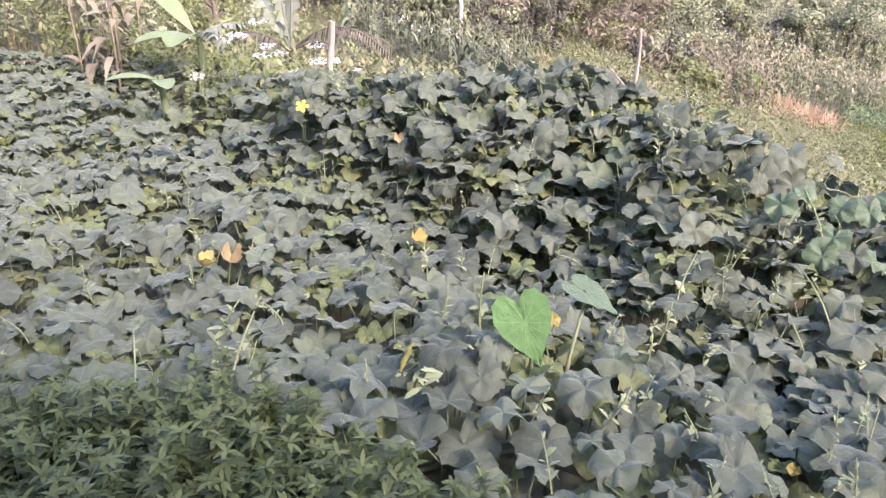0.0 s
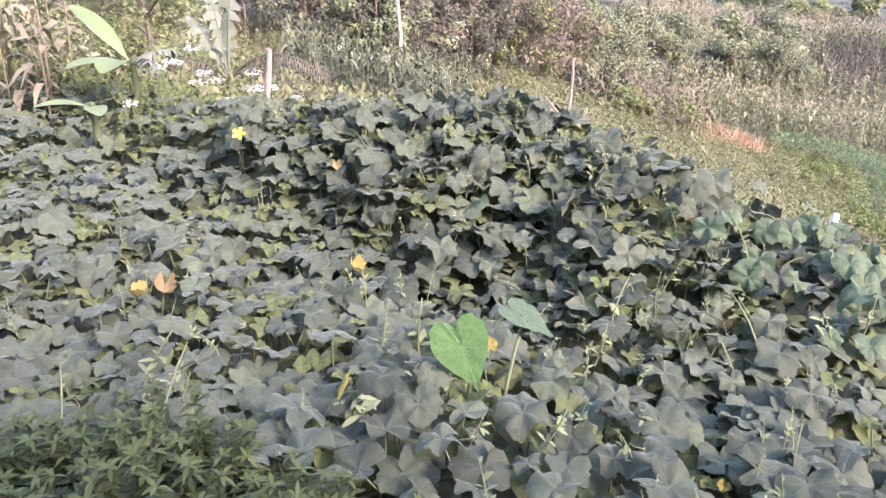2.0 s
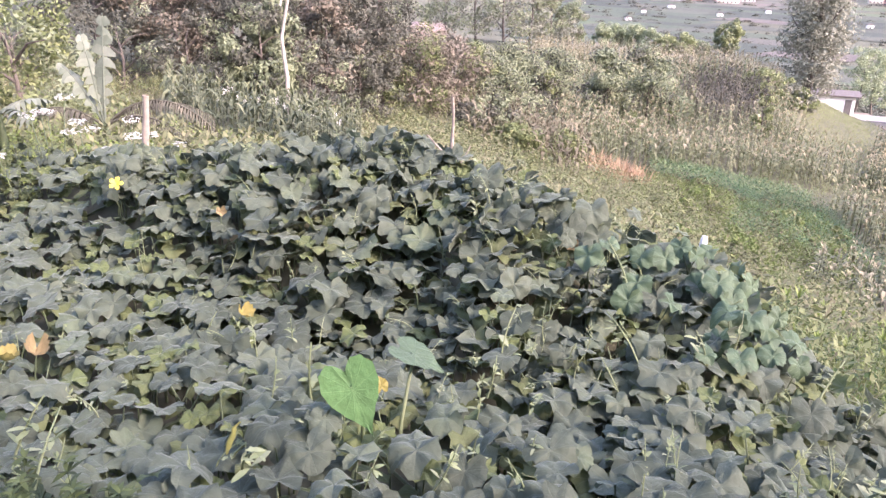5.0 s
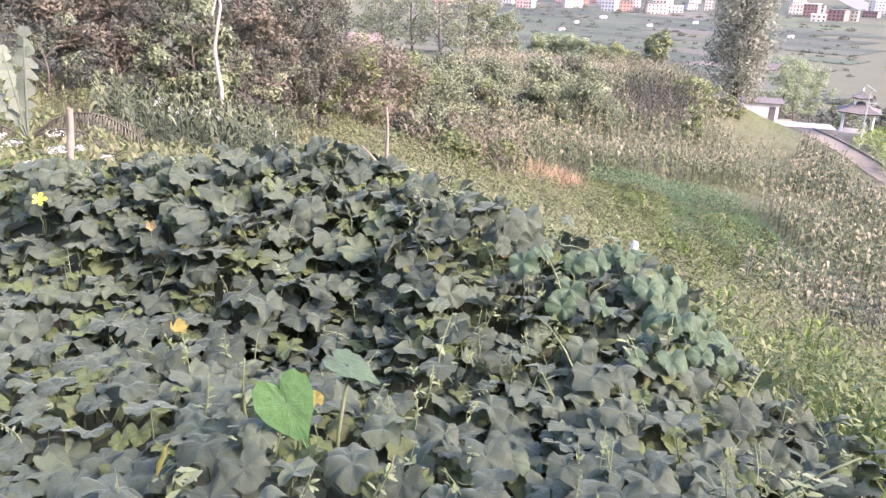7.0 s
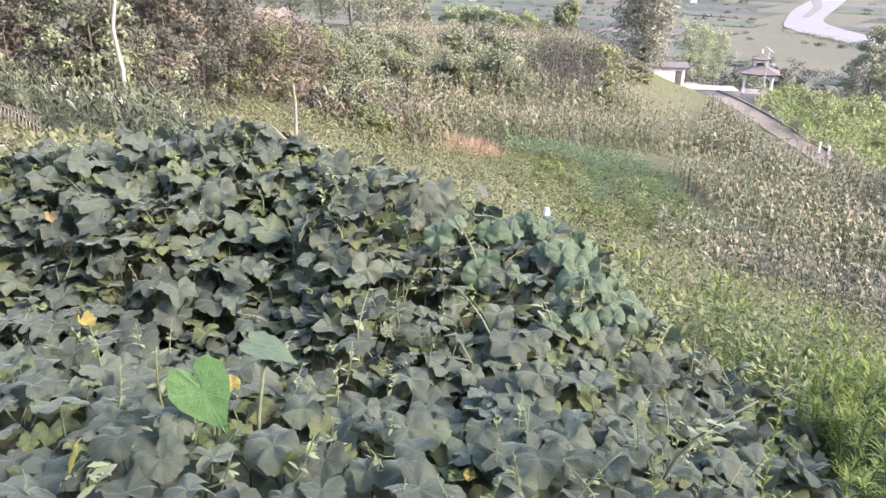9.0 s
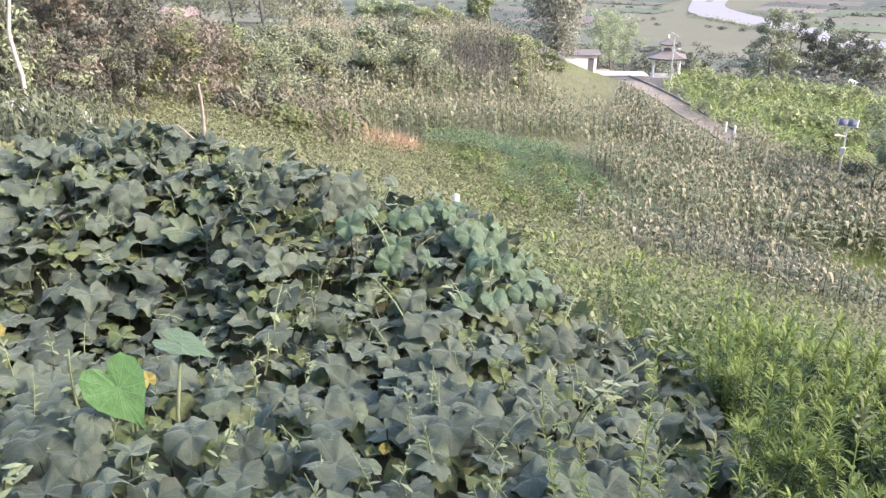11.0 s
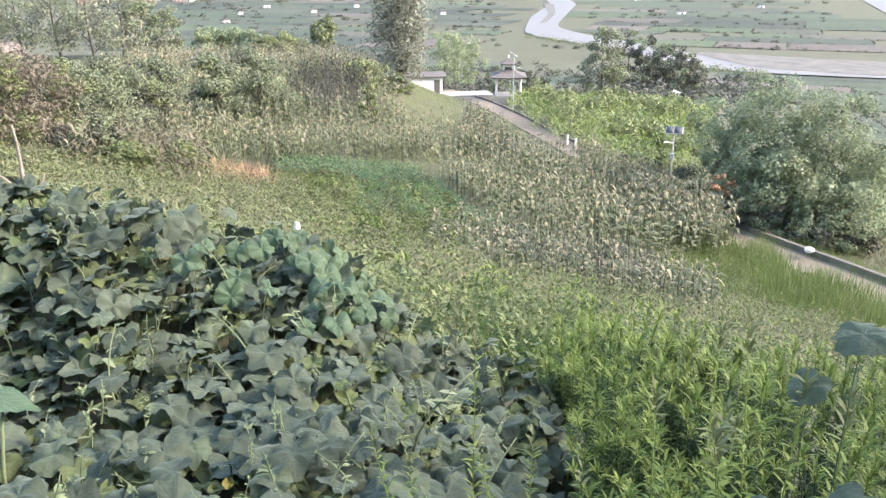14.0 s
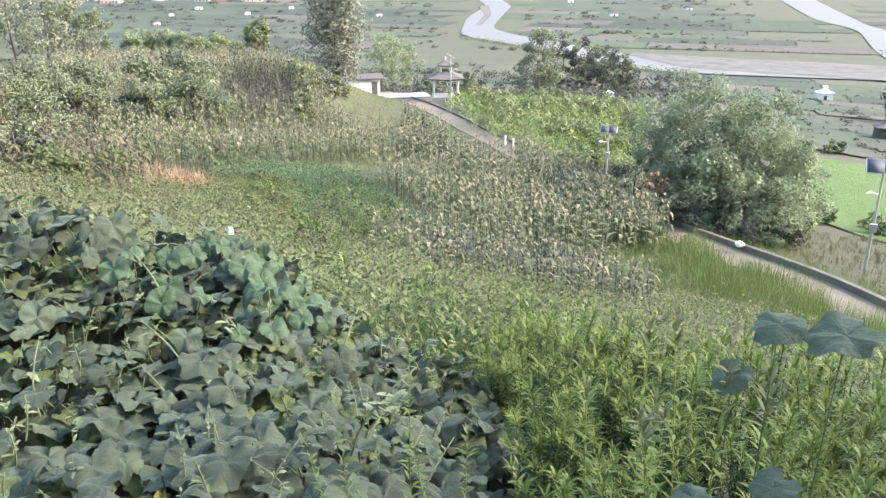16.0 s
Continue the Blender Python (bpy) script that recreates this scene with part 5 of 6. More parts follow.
stuff("slope_weeds", LIGHT_WEEDS, sector(650, 36, 82, 6, 23, lambda a, d: d > np.interp(a, [36, 46, 80], [9, 7, 6])), (0.5, 1.1), [M_WEED, M_WEED_TIP], "tall thin weeds with pale tops on the slope", "weeds")
stuff("dry_weeds", GRASSY, sector(2200, 38, 84, 12, 30), (0.35, 0.75), [M_GRASS_DRY], "dry straw-coloured grass on the lower slope", "weeds")
stuff("roadside_grass", FINE_BLADES, sector(16000, 53, 86, 24, 50, lambda a, d: off_road(a, d) & (d > np.interp(a, [53, 60, 70, 84], [42, 30, 26, 22]))), (0.3, 0.75), [M_GRASS], "green grass verge beside the road", "grass")
stuff("roadside_grass", FINE_LEAFY, sector(1800, 53, 86, 24, 46, lambda a, d: off_road(a, d) & (d > np.interp(a, [53, 60, 70, 84], [42, 30, 26, 22]))), (0.4, 0.9), [M_BUSH, M_GRASS_DRY], "leafy weeds in the green verge", "weeds")
stuff("roadside_grass", GRASSY, sector(2500, 58, 86, 26, 48, lambda a, d: off_road(a, d) & ~off_road(a, d + 7)), (0.9, 1.5), [M_GRASS], "tall seeding grass along the inner edge of the road", "grass")
stuff("roadside_grass", BLADES, sector(7000, 52, 86, 34, 66, lambda a, d: ~off_road(a, d - 5.5) & (d < np.interp(a, [52, 66, 70, 84], [80, 62, 58, 54]))), (0.25, 0.6), [M_GRASS_DRY], "short rough grass on the bank beyond the parapet", "grass")
stuff("grass", FINE_BLADES, sector(12000, 35.5, 45, 70, 103, off_road), (0.2, 0.36), [M_YELLOW_TREE], "sunlit yellow-green grass beside the shed", "grass")
BEHIND = lambda a, d: (d > np.interp(a, [-40, -31, -17, -8, 2, 10], [15.5, 15, 10.2, 8.2, 7.8, 7.6])) & ~((a > -10) & (a < 4.5) & (d > 17) & (d < 28.5))
stuff("weeds", BLADES, sector(5500, -40, 12, 8, 36, BEHIND), (0.3, 0.6), [M_GRASS_DRY], "mixed weeds and grass behind the patch", "weeds")
stuff("weeds", LEAFY, sector(3000, -40, 12, 13, 34, BEHIND), (0.35, 0.8), [M_BUSH, M_GRASS_DRY], "weeds towards the wood", "weeds")
stuff("weeds", FINE_LEAFY, sector(3500, -28, 12, 7.5, 16, BEHIND), (0.35, 0.7), [M_BUSH, M_WEED_TIP], "leafy weeds behind the patch", "weeds")
stuff("weeds", FINE_LEAFY, sector(1500, -24, 0, 8, 13, BEHIND), (0.5, 0.9), [M_BUSH, M_GRASS_DRY], "taller leafy weeds along the patch's edge", "weeds")

# bank at the foot of the view: small leafy weeds
stuff("bank_weeds", ROSETTES, sector(800, -58, -6, 1.3, 3.5, lambda a, d: d < np.interp(a, [-62, -36, -27, -18, -8], [3.5, 3.2, 2.85, 2.5, 2.05])), (0.36, 0.56), [M_BANK, M_BANK_TIP], "dense low weeds with small pointed leaves on the bank", "weeds", (0.9, 1.3))
stuff("bank_weeds", ROSETTES, sector(150, -14, 52, 1.3, 2.05), (0.3, 0.46), [M_BANK, M_BANK_TIP], "low small-leaved weeds at the edge of the patch", "weeds", (0.9, 1.3))


def weed(az_, d_, h, k, label, mats=(M_WEED, M_WEED_TIP), protos=WEEDS, name="weed", group="weeds by the patch"):
    x, y, z = on(az_, d_, -0.03)
    ob = thing(name, (x, y, z), label, "weed", group)
    V, F, I = protos[k % len(protos)]
    V = V * h
    a = rng.uniform(0, 6.28)
    V = np.stack([V[:, 0] * math.cos(a) - V[:, 1] * math.sin(a), V[:, 0] * math.sin(a) + V[:, 1] * math.cos(a), V[:, 2]], -1)
    for nm, sel in (("stem", I == 2), ("foliage", I == 0), ("shoot_tip", I == 1)):
        if sel.any():
            used, inv = np.unique(F[sel], return_inverse=True)
            part(nm, sheet(nm, V[used], inv.reshape(-1, 4), mats[1] if nm == "shoot_tip" else mats[0]), None, ob)["kind"] = "stuff"
    return ob


def bushy_weed(seed):
    """Several slender leafy stems from one root."""
    g = np.random.default_rng(seed)
    geos = []
    for k in range(5):
        V, F, I = weed_proto(seed * 10 + k, 66, 0.085, 0.0085, 22, 0.5, 3)
        h = g.uniform(0.75, 1.05)
        off = np.array([*g.normal(0, 0.1, 2), 0])
        V = V * np.array([1, 1, h]) + off * V[:, 2:3]
        geos.append((V, F, I))
    V, F = join(*[q_[:2] for q_ in geos])
    return V, F, np.concatenate([q_[2] for q_ in geos])


BIG_WEEDS = [bushy_weed(500 + k) for k in range(6)]
for k in range(200):
    a = random.uniform(50.5, 88)
    d = random.uniform(float(np.interp(a, [50, 54, 58, 64, 88], [4.6, 4.0, 3.0, 2.2, 1.7])), 5.8)
    top = -0.32 - 0.2 * (d - 2.2) + random.gauss(0, 0.12)
    x, y = at(a, d)
    h = min(1.9, max(0.45, top - gz(x, y)))
    weed(a, d, h, k, "tall bright green weed with narrow pointed leaves", (M_WEED, M_WEED_TIP), BIG_WEEDS, "weed", "tall weeds beside the patch")
# pale seed-headed weeds at the patch's near edge
SEEDY = [weed_proto(540 + k, 70, 0.055, 0.0085, 14, 0.4, 3) for k in range(4)]
for a, d, h in ((47.0, 2.25, 1.15), (41.5, 2.0, 0.95), (43.0, 1.95, 0.9), (52.5, 2.15, 1.0), (50.5, 2.05, 0.9), (56.0, 2.5, 1.1), (63.5, 2.3, 1.5), (70.5, 2.15, 1.55), (67, 2.6, 1.45), (73.5, 2.0, 1.5), (65.5, 2.9, 1.75), (69.5, 2.8, 1.8), (72, 2.6, 1.75), (76, 2.5, 1.7), (68, 2.4, 1.5)):
    weed(a, d, h, int(a), "thin weed with pale seed head", (M_WEED_TIP, M_SEED), SEEDY, "seeding_weed", "seeding weeds")
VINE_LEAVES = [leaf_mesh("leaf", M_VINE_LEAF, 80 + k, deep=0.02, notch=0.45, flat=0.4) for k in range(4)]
# wild vine with broad leaves climbing the tall weeds
vx, vy = 2.55, 0.2
climber = thing("climbing_vine", (vx, vy, gz(vx, vy)), "climbing vine with a few broad dark green leaves", "vine")
base = climber.location
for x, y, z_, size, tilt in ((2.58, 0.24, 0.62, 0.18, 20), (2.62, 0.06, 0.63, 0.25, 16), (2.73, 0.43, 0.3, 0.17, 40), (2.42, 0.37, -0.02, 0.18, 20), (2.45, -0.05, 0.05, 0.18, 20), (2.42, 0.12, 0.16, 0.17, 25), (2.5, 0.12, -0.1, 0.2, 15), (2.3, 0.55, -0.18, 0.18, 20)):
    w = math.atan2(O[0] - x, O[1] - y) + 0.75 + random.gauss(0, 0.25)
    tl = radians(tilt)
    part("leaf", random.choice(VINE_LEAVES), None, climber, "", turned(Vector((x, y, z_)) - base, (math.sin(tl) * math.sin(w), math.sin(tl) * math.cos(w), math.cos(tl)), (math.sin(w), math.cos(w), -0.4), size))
    low = Vector((x * 0.85 + vx * 0.15, y * 0.85 + vy * 0.15, gz(x, y))) - base
    top = Vector((x, y, z_)) - base
    part("stem", tube([low, low.lerp(top, 0.6) + Vector((0.04, 0.02, 0)), top], [0.003, 0.0025, 0.002], 6), M_STALK, climber)


# grass that hangs over the parapet
k_ = rng.integers(0, 34, 700)
off_ = rng.uniform(1.95, 2.6, 700)
q_ = RC[k_] + SIDE[k_] * off_[:, None] + rng.normal(0, 0.4, (700, 2))
stuff("roadside_grass", GRASSY, (q_[:, 0], q_[:, 1], RZ[k_] - 0.1), (0.4, 0.85), [M_GRASS, M_GRASS_DRY], "rough grass growing over the parapet", "grass")


# ---- trees ----
def tree(name, az_, d_, height, radius, mats, label, category="tree", shape="round", clumps=26, leaf=0.3, per=46, trunk_r=None, bare=0.3, group="", lean=0.0, trunk_mat=None, up=0.0, bits=None):
    """A tapered trunk, limbs and a crown of many leaves in uneven clumps."""
    g = np.random.default_rng(int(abs(az_) * 977 + d_ * 131 + height * 17))
    x, y, z = on(az_, d_, up - 0.15)
    ob = thing(name, (x, y, z), label, category, group)
    tr = trunk_r or height * 0.012 + 0.03
    per, leaf, clumps = int(per * (0.7 if radius < 1.3 else 1.6 if d_ < 60 else 1.1)), leaf * (0.5 if d_ < 60 else 0.66), int(clumps * 1.1)
    t = np.linspace(0, 1, 9)
    bend = g.normal(0, 0.04 * height, 2)
    th = height * (0.93 if shape in ("tall", "poplar") else 0.72)
    core = np.stack([bend[0] * np.sin(t * 3) + lean * height * t, bend[1] * np.sin(t * 2.5), th * t], -1)
    part("trunk", tube(core, tr * (1.15 - 0.95 * t), 8), trunk_mat or M_BARK, ob)
    tips = []
    n_limbs = 7 if shape != "poplar" else 9
    for k in range(n_limbs):
        q_ = bare + (0.95 - bare) * (k + 0.5) / n_limbs
        b0 = np.array([np.interp(q_, t, core[:, i]) for i in range(3)])
        a = k * 2.4 + g.normal(0, 0.3)
        reach = radius * g.uniform(0.5, 0.85) * (1.1 - 0.5 * q_)
        rise = reach * (0.5 if shape == "round" else 1.6 if shape == "poplar" else 0.7)
        b1 = b0 + np.array([math.cos(a) * reach, math.sin(a) * reach, rise])
        md = (b0 + b1) / 2 + np.array([0, 0, reach * 0.15])
        part("limb", tube([b0, md, b1], [tr * 0.45, tr * 0.3, tr * 0.12], 6), trunk_mat or M_BARK, ob)
        tips.append(b1)
    C, S = [], []
    lobes = []
    for k in range(9 if radius > 1.3 else 4):
        q_ = (k + 0.5) / 9 if radius > 1.3 else (k + 0.5) / 4
        a = k * 2.4 + g.uniform(0, 1)
        w = radius * (0.62 * math.sin(math.pi * (0.15 + 0.75 * q_)) if shape == "round" else 0.75 - 0.45 * q_)
        lobes.append(np.array([math.cos(a) * w, math.sin(a) * w, height * (bare + (1 - bare) * (0.12 + 0.8 * q_))]))
    for k in range(clumps):
        if shape in ("round", "tall"):
            u = g.normal(0, 1, 3)
            u /= np.linalg.norm(u)
            wide = radius * g.uniform(0.34, 0.46)
            c = lobes[k % len(lobes)] + u * np.array([wide, wide, min(wide, height * 0.16)]) * g.uniform(0.5, 1.0)
            c[2] = max(c[2], 0.25 * radius * 0.5)
            s_ = radius * g.uniform(0.16, 0.27)
        elif shape == "poplar":
            q_ = g.uniform(bare, 1.0)
            w = radius * (math.sin(math.pi * min(1, (q_ - bare) / (1 - bare) * 0.75 + 0.2)) ** 0.7)
            a = g.uniform(0, 6.28)
            c = np.array([math.cos(a) * w * g.uniform(0.1, 0.8), math.sin(a) * w * g.uniform(0.1, 0.8), height * q_])
            s_ = radius * g.uniform(0.28, 0.44)
        elif shape == "arch":
            arm = k % 9
            a = arm * 0.7 + 0.25 * math.sin(arm * 5.1 + height)
            lift, far_ = 0.62 + 0.38 * abs(math.sin(arm * 2.3 + height)), 0.75 + 0.35 * abs(math.cos(arm * 1.7 + radius))
            q_ = g.uniform(0.1, 1.0)
            rr = radius * far_ * (0.12 + 0.95 * q_ ** 1.5)
            zc = height * lift * math.sin(min(1.0, q_ * 1.05) * 2.75)
            c = np.array([math.cos(a) * rr + g.normal(0, 0.1 * radius), math.sin(a) * rr + g.normal(0, 0.1 * radius), max(0.35, zc + g.normal(0, 0.05 * radius))])
            s_ = radius * g.uniform(0.14, 0.32)
        elif shape == "layered":
            tier = k % 5
            a = tier * 2.1 + g.normal(0, 0.55)
            rr = radius * g.uniform(0.1, 1.0) * (1.0 - 0.12 * tier)
            c = np.array([math.cos(a) * rr, math.sin(a) * rr, height * (bare + (1 - bare) * (0.1 + 0.2 * tier)) - 0.12 * rr])
            s_ = radius * g.uniform(0.2, 0.34)
        c[:2] += np.array([np.interp(c[2], core[:, 2], core[:, 0]), np.interp(c[2], core[:, 2], core[:, 1])])
        C.append(c)
        S.append(s_)
    C, S = np.array(C), np.array(S)
    protos = [clump_proto(int(g.integers(1, 9999)), per, leaf / np.mean(S)) for _ in range(3)]
    mats = mats if isinstance(mats, (list, tuple)) else [mats]
    V, F, I = scattered(protos, C[:, 0], C[:, 1], C[:, 2], g.uniform(0, 6.28, clumps), S, g.integers(0, 3, clumps))
    if len(mats) > 1:
        I = np.repeat(g.integers(0, len(mats), max(1, len(F) // per + 1)), per)[:len(F)]
    part("crown", sheet("crown", V, F, mats, I), None, ob)
    return ob


# forest on the rising ground
for a, d, h, r, k in ((-20, 44, 12, 3.6, 0), (-16, 36, 10, 3.2, 1), (-13, 42, 13, 3.8, 0), (-10, 36, 10.5, 3.0, 1), (-7.5, 42, 13, 3.6, 0), (-4.8, 37, 10, 2.8, 2), (-5.5, 50, 15, 4.2, 0), (-2, 40, 12, 3.0, 0), (0.8, 37, 8, 2.4, 2), (2.0, 46, 13, 3.6, 0), (4.5, 42, 10.5, 2.8, 0), (5.6, 52, 11.5, 2.8, 0), (-25, 40, 12, 4, 1), (-30, 36, 12, 4, 0), (-36, 32, 11, 4, 0),
                      (-1, 56, 15, 4, 0), (3.5, 60, 14, 4, 0), (6.0, 72, 11, 2.6, 0)):
    mt, lb = ((M_DARK_TREE, "dark slender woodland tree with dull green leaves"), (M_BROWN_TREE, "woodland tree with brownish autumn leaves"), (M_GREEN_TREE, "woodland tree with fresh green leaves"))[k]
    tree("tree", a, d, h, r, [mt, M_DARK_TREE] if k else mt, lb, "tree", "tall", 48, 0.2, 60, None, 0.12, "trees of the wood")
for a, d, h, r in ((-23, 30, 3.5, 2.4), (-18, 30, 3.2, 2.2), (-12, 29, 3.0, 2.0), (-7.5, 31, 3.4, 2.0), (-4, 33, 2.6, 1.7), (1.2, 31.5, 3.4, 1.6), (3.8, 35, 3.2, 1.6), (5.5, 36, 2.6, 1.5), (-1.5, 32, 2.6, 1.5)):
    tree("shrub", a, d, h, r, [M_DARK_TREE, M_GREEN_TREE, M_DARK_TREE], "green shrub at the foot of the wood", "shrub", "round", 26, 0.15, 60, None, 0.05, "shrubs at the wood's edge")
for a, d, h, r, mt, lb in ((-8.3, 33, 5.4, 2.2, M_BROWN_TREE, "rounded brownish tree at the edge of the wood"), (-2.6, 31.5, 4.6, 1.9, M_GREEN_TREE, "fresh green tree at the edge of the wood"), (-13.2, 33, 6.2, 2.6, M_DARK_TREE, "dull brown-green tree at the edge of the wood"), (2.0, 35, 5.6, 2.2, M_BROWN_TREE, "greyish brown tree at the edge of the wood"), (4.4, 38, 6.4, 2.4, M_DARK_TREE, "dark grey-green tree at the edge of the wood"), (-5.6, 35, 5.0, 1.8, M_DARK_TREE, "dark slender tree at the edge of the wood")):
    tree("tree", a, d, h, r, [mt, mt, M_DARK_TREE], lb, "tree", "round", 70, 0.2, 60, None, 0.12, "trees at the wood's edge")
# slender bare-stemmed tree
bx, by, bz = on(-0.3, 27.5, -0.1)
pale = thing("slender_tree", (bx, by, bz), "slender pale-barked tree with a bare crooked trunk", "tree")
t = np.linspace(0, 1, 12)
part("trunk", tube(np.stack([-0.2 * np.sin(6 * t) - 0.08 * np.sin(17 * t) - 0.5 * t, 0.1 * np.sin(4 * t), 7.2 * t], -1), 0.075 * (1.1 - 0.7 * t), 8), M_PALE_BARK, pale)
part("limb", tube([(-0.4, 0.0, 4.3), (-0.1, 0.2, 5.3), (0.35, 0.3, 6.6)], [0.04, 0.03, 0.015]), M_PALE_BARK, pale)
part("limb", tube([(-0.45, 0.0, 5.0), (-0.9, 0.2, 5.8), (-1.2, 0.3, 7.0)], [0.035, 0.025, 0.012]), M_PALE_BARK, pale)
V, F, I = scattered(CLUMPS, np.array([0.3, -1.1, -0.5, 0.0]), np.array([0.3, 0.3, 0, 0.4]), np.array([7.2, 7.4, 7.9, 8.2]), np.zeros(4), np.array([0.7, 0.7, 0.8, 0.6]))
part("crown", sheet("crown", V, F, [M_GREEN_TREE], I), None, pale)
# brown and green trees in the hollow
for a, d, h, r, mt, lb in ((6.0, 44, 4.8, 3.0, M_BROWN_TREE, "rounded tree with brown-purple leaves"), (9.0, 41, 4.9, 3.0, M_BROWN_TREE, "rounded tree with rusty brown leaves"), (11.2, 46, 4.8, 2.6, M_BROWN_TREE, "rounded tree with brown leaves"), (8.0, 50, 3.6, 2.4, M_GREEN_TREE, "olive green tree in the hollow"),
                           (13.2, 48, 4.9, 3.2, M_GREEN_TREE, "spreading green tree with layered foliage"), (15.7, 51, 5.4, 2.8, M_GREEN_TREE, "spreading green tree with layered foliage"), (18.8, 59, 5.2, 3.0, M_GREEN_TREE, "spreading green tree on the slope"), (22.3, 63, 5.6, 2.8, M_GREEN_TREE, "spreading green tree before the corn"), (25.3, 65, 5.9, 3.4, M_GREEN_TREE, "large spreading green tree before the corn"), (17.2, 56, 4.4, 2.0, M_DARK_TREE, "small dark tree in a gap of the slope"),
                           (19.3, 40.5, 1.9, 1.7, M_BUSH, "low olive bush on the slope"), (16.0, 37, 1.7, 1.5, M_BUSH, "low olive bush on the slope"), (21.0, 56.5, 2.7, 1.0, M_GREEN_TREE, "upright olive bush before the corn"), (13.6, 40, 2.6, 1.8, M_GREEN_TREE, "low leafy tree on the slope")):
    tree("tree", a, d, h, r, [mt, mt, M_DARK_TREE] if mt == M_GREEN_TREE else [mt, mt, M_BUSH], lb, "tree", "layered" if mt == M_GREEN_TREE and h > 4 else "round", 72, 0.2, 60, None, 0.3 if mt == M_GREEN_TREE and h > 4 else 0.08, "trees of the hollow")
for a, d, h, r in ((13.0, 53, 2.4, 1.4), (16.8, 52, 2.0, 1.2), (21.8, 60, 2.2, 1.1), (24.4, 61, 1.8, 1.2), (26.8, 64, 2.2, 1.2)):
    tree("shrub", a, d, h, r, [M_GREEN_TREE, M_BUSH], "olive shrub between corn and hollow", "shrub", "round", 18, 0.18, 44, None, 0.03, "shrubs of the slope")
for a, d, h, r in BUSHES:
    tree("weed_bush", a, d, h, r, [M_BUSH, M_GRASS] if a > 27 else [M_BUSH, M_GREEN_TREE], "rounded olive weed bush on the slope", "bush", "round", 20, 0.16, 46, 0.015, 0.02, "weed bushes of the slope")
# behind the bare soil
for a, d, h, r in ((5.5, 106, 9, 5), (8.2, 112, 8.5, 4.8), (10.6, 106, 9, 5), (12.8, 100, 9.5, 4.8), (14.8, 96, 9.5, 4.4), (16.6, 98, 8.5, 4.0), (18.2, 101, 7.6, 3.4), (19.6, 106, 6.0, 2.6)):
    tree("tree", a, d, h, r, [M_POPLAR, M_GREEN_TREE], "grey-green tree on the ridge, paled in its colour for haze", "tree", "tall", 54, 0.26, 60, None, 0.02, "trees on the ridge")
# ridge line: poplar, round tree and others
tree("poplar_tree", 35.6, 86, 19.5, 4.3, M_POPLAR, "tall dense grey-green poplar beside the road", "poplar", "poplar", 210, 0.3, 66, 0.3, 0.08)
tree("tree", 30.1, 97, 4.7, 1.7, [M_YELLOW_TREE, M_GREEN_TREE], "rounded yellow-green tree beyond the ridge", "tree", "round", 54, 0.28, 50, None, 0.1)
for a, d, h, r, mt, sh, lb in ((21.8, 112, 3.4, 1.6, M_BAMBOO, "arch", "pale feathery bamboo behind the ridge"), (22.6, 114, 3.8, 1.8, M_BAMBOO, "arch", "pale feathery bamboo behind the ridge"), (24.0, 114, 3.9, 2.0, M_BAMBOO, "arch", "pale feathery bamboo behind the ridge"), (25.2, 112, 3.4, 1.8, M_BAMBOO, "arch", "pale feathery bamboo behind the ridge"), (27.2, 110, 2.9, 1.9, M_YELLOW_TREE, "round", "yellow-green bush behind the ridge"), (26.2, 110, 2.5, 1.7, M_YELLOW_TREE, "round", "yellow-green bush behind the ridge"), (28.4, 112, 2.5, 1.7, M_GREEN_TREE, "round", "olive bush behind the ridge"), (39.6, 116, 8.5, 2.6, M_BAMBOO, "arch", "pale bamboo behind the shed"), (40.6, 119, 8, 2.4, M_BAMBOO, "arch", "pale bamboo behind the shed"), (38.6, 113, 8.2, 2.2, M_BAMBOO, "arch", "pale bamboo behind the shed")):
    tree("bamboo_clump" if sh == "arch" else "tree", a, d, h, r, mt, lb, "bamboo" if sh == "arch" else "tree", sh, 64, 0.19, 60, None, 0.02)
tree("bush", 33.0, 76, 3.6, 1.8, [M_YELLOW_TREE, M_BUSH], "yellow-green bush on the ridge", "bush", "round", 24, 0.2, 46, None, 0.02)
tree("bush", 33.2, 66, 3.8, 1.3, [M_YELLOW_TREE, M_BUSH], "slim yellow-green bush among the corn", "bush", "tall", 22, 0.2, 46, None, 0.02)
for a, d, h, r in ((35.1, 80, 2.4, 1.7), (35.8, 83, 1.7, 1.0), (34.5, 79, 2.6, 2.0)):
    tree("bush", a, d, h, r, [M_POPLAR, M_BUSH], "scrubby bush at the poplar's foot", "bush", "round", 22, 0.22, 46, None, 0.02, "bushes under the poplar")
# green thicket beyond the road
for k in range(34):
    a = random.uniform(45.5, 57)
    d = random.uniform(float(np.interp(a, [45, 48, 57], [86, 74, 62])), 100)
    tree("bush", a, d, random.uniform(1.5, 3.4), random.uniform(1.6, 2.8), [M_YELLOW_TREE, M_YELLOW_TREE, M_BUSH], "bright yellow-green bush on the sunny bank", "bush", "round", 18, 0.26, 46, None, 0.02, "thicket beyond the road")
stuff("thicket", LEAFY, sector(5000, 43.5, 58, 62, 104, lambda a, d: ~off_road(a, d - 4)), (0.8, 1.9), [M_YELLOW_TREE, M_WEED_TIP], "tangle of bright green undergrowth on the bank beyond the road", "undergrowth")
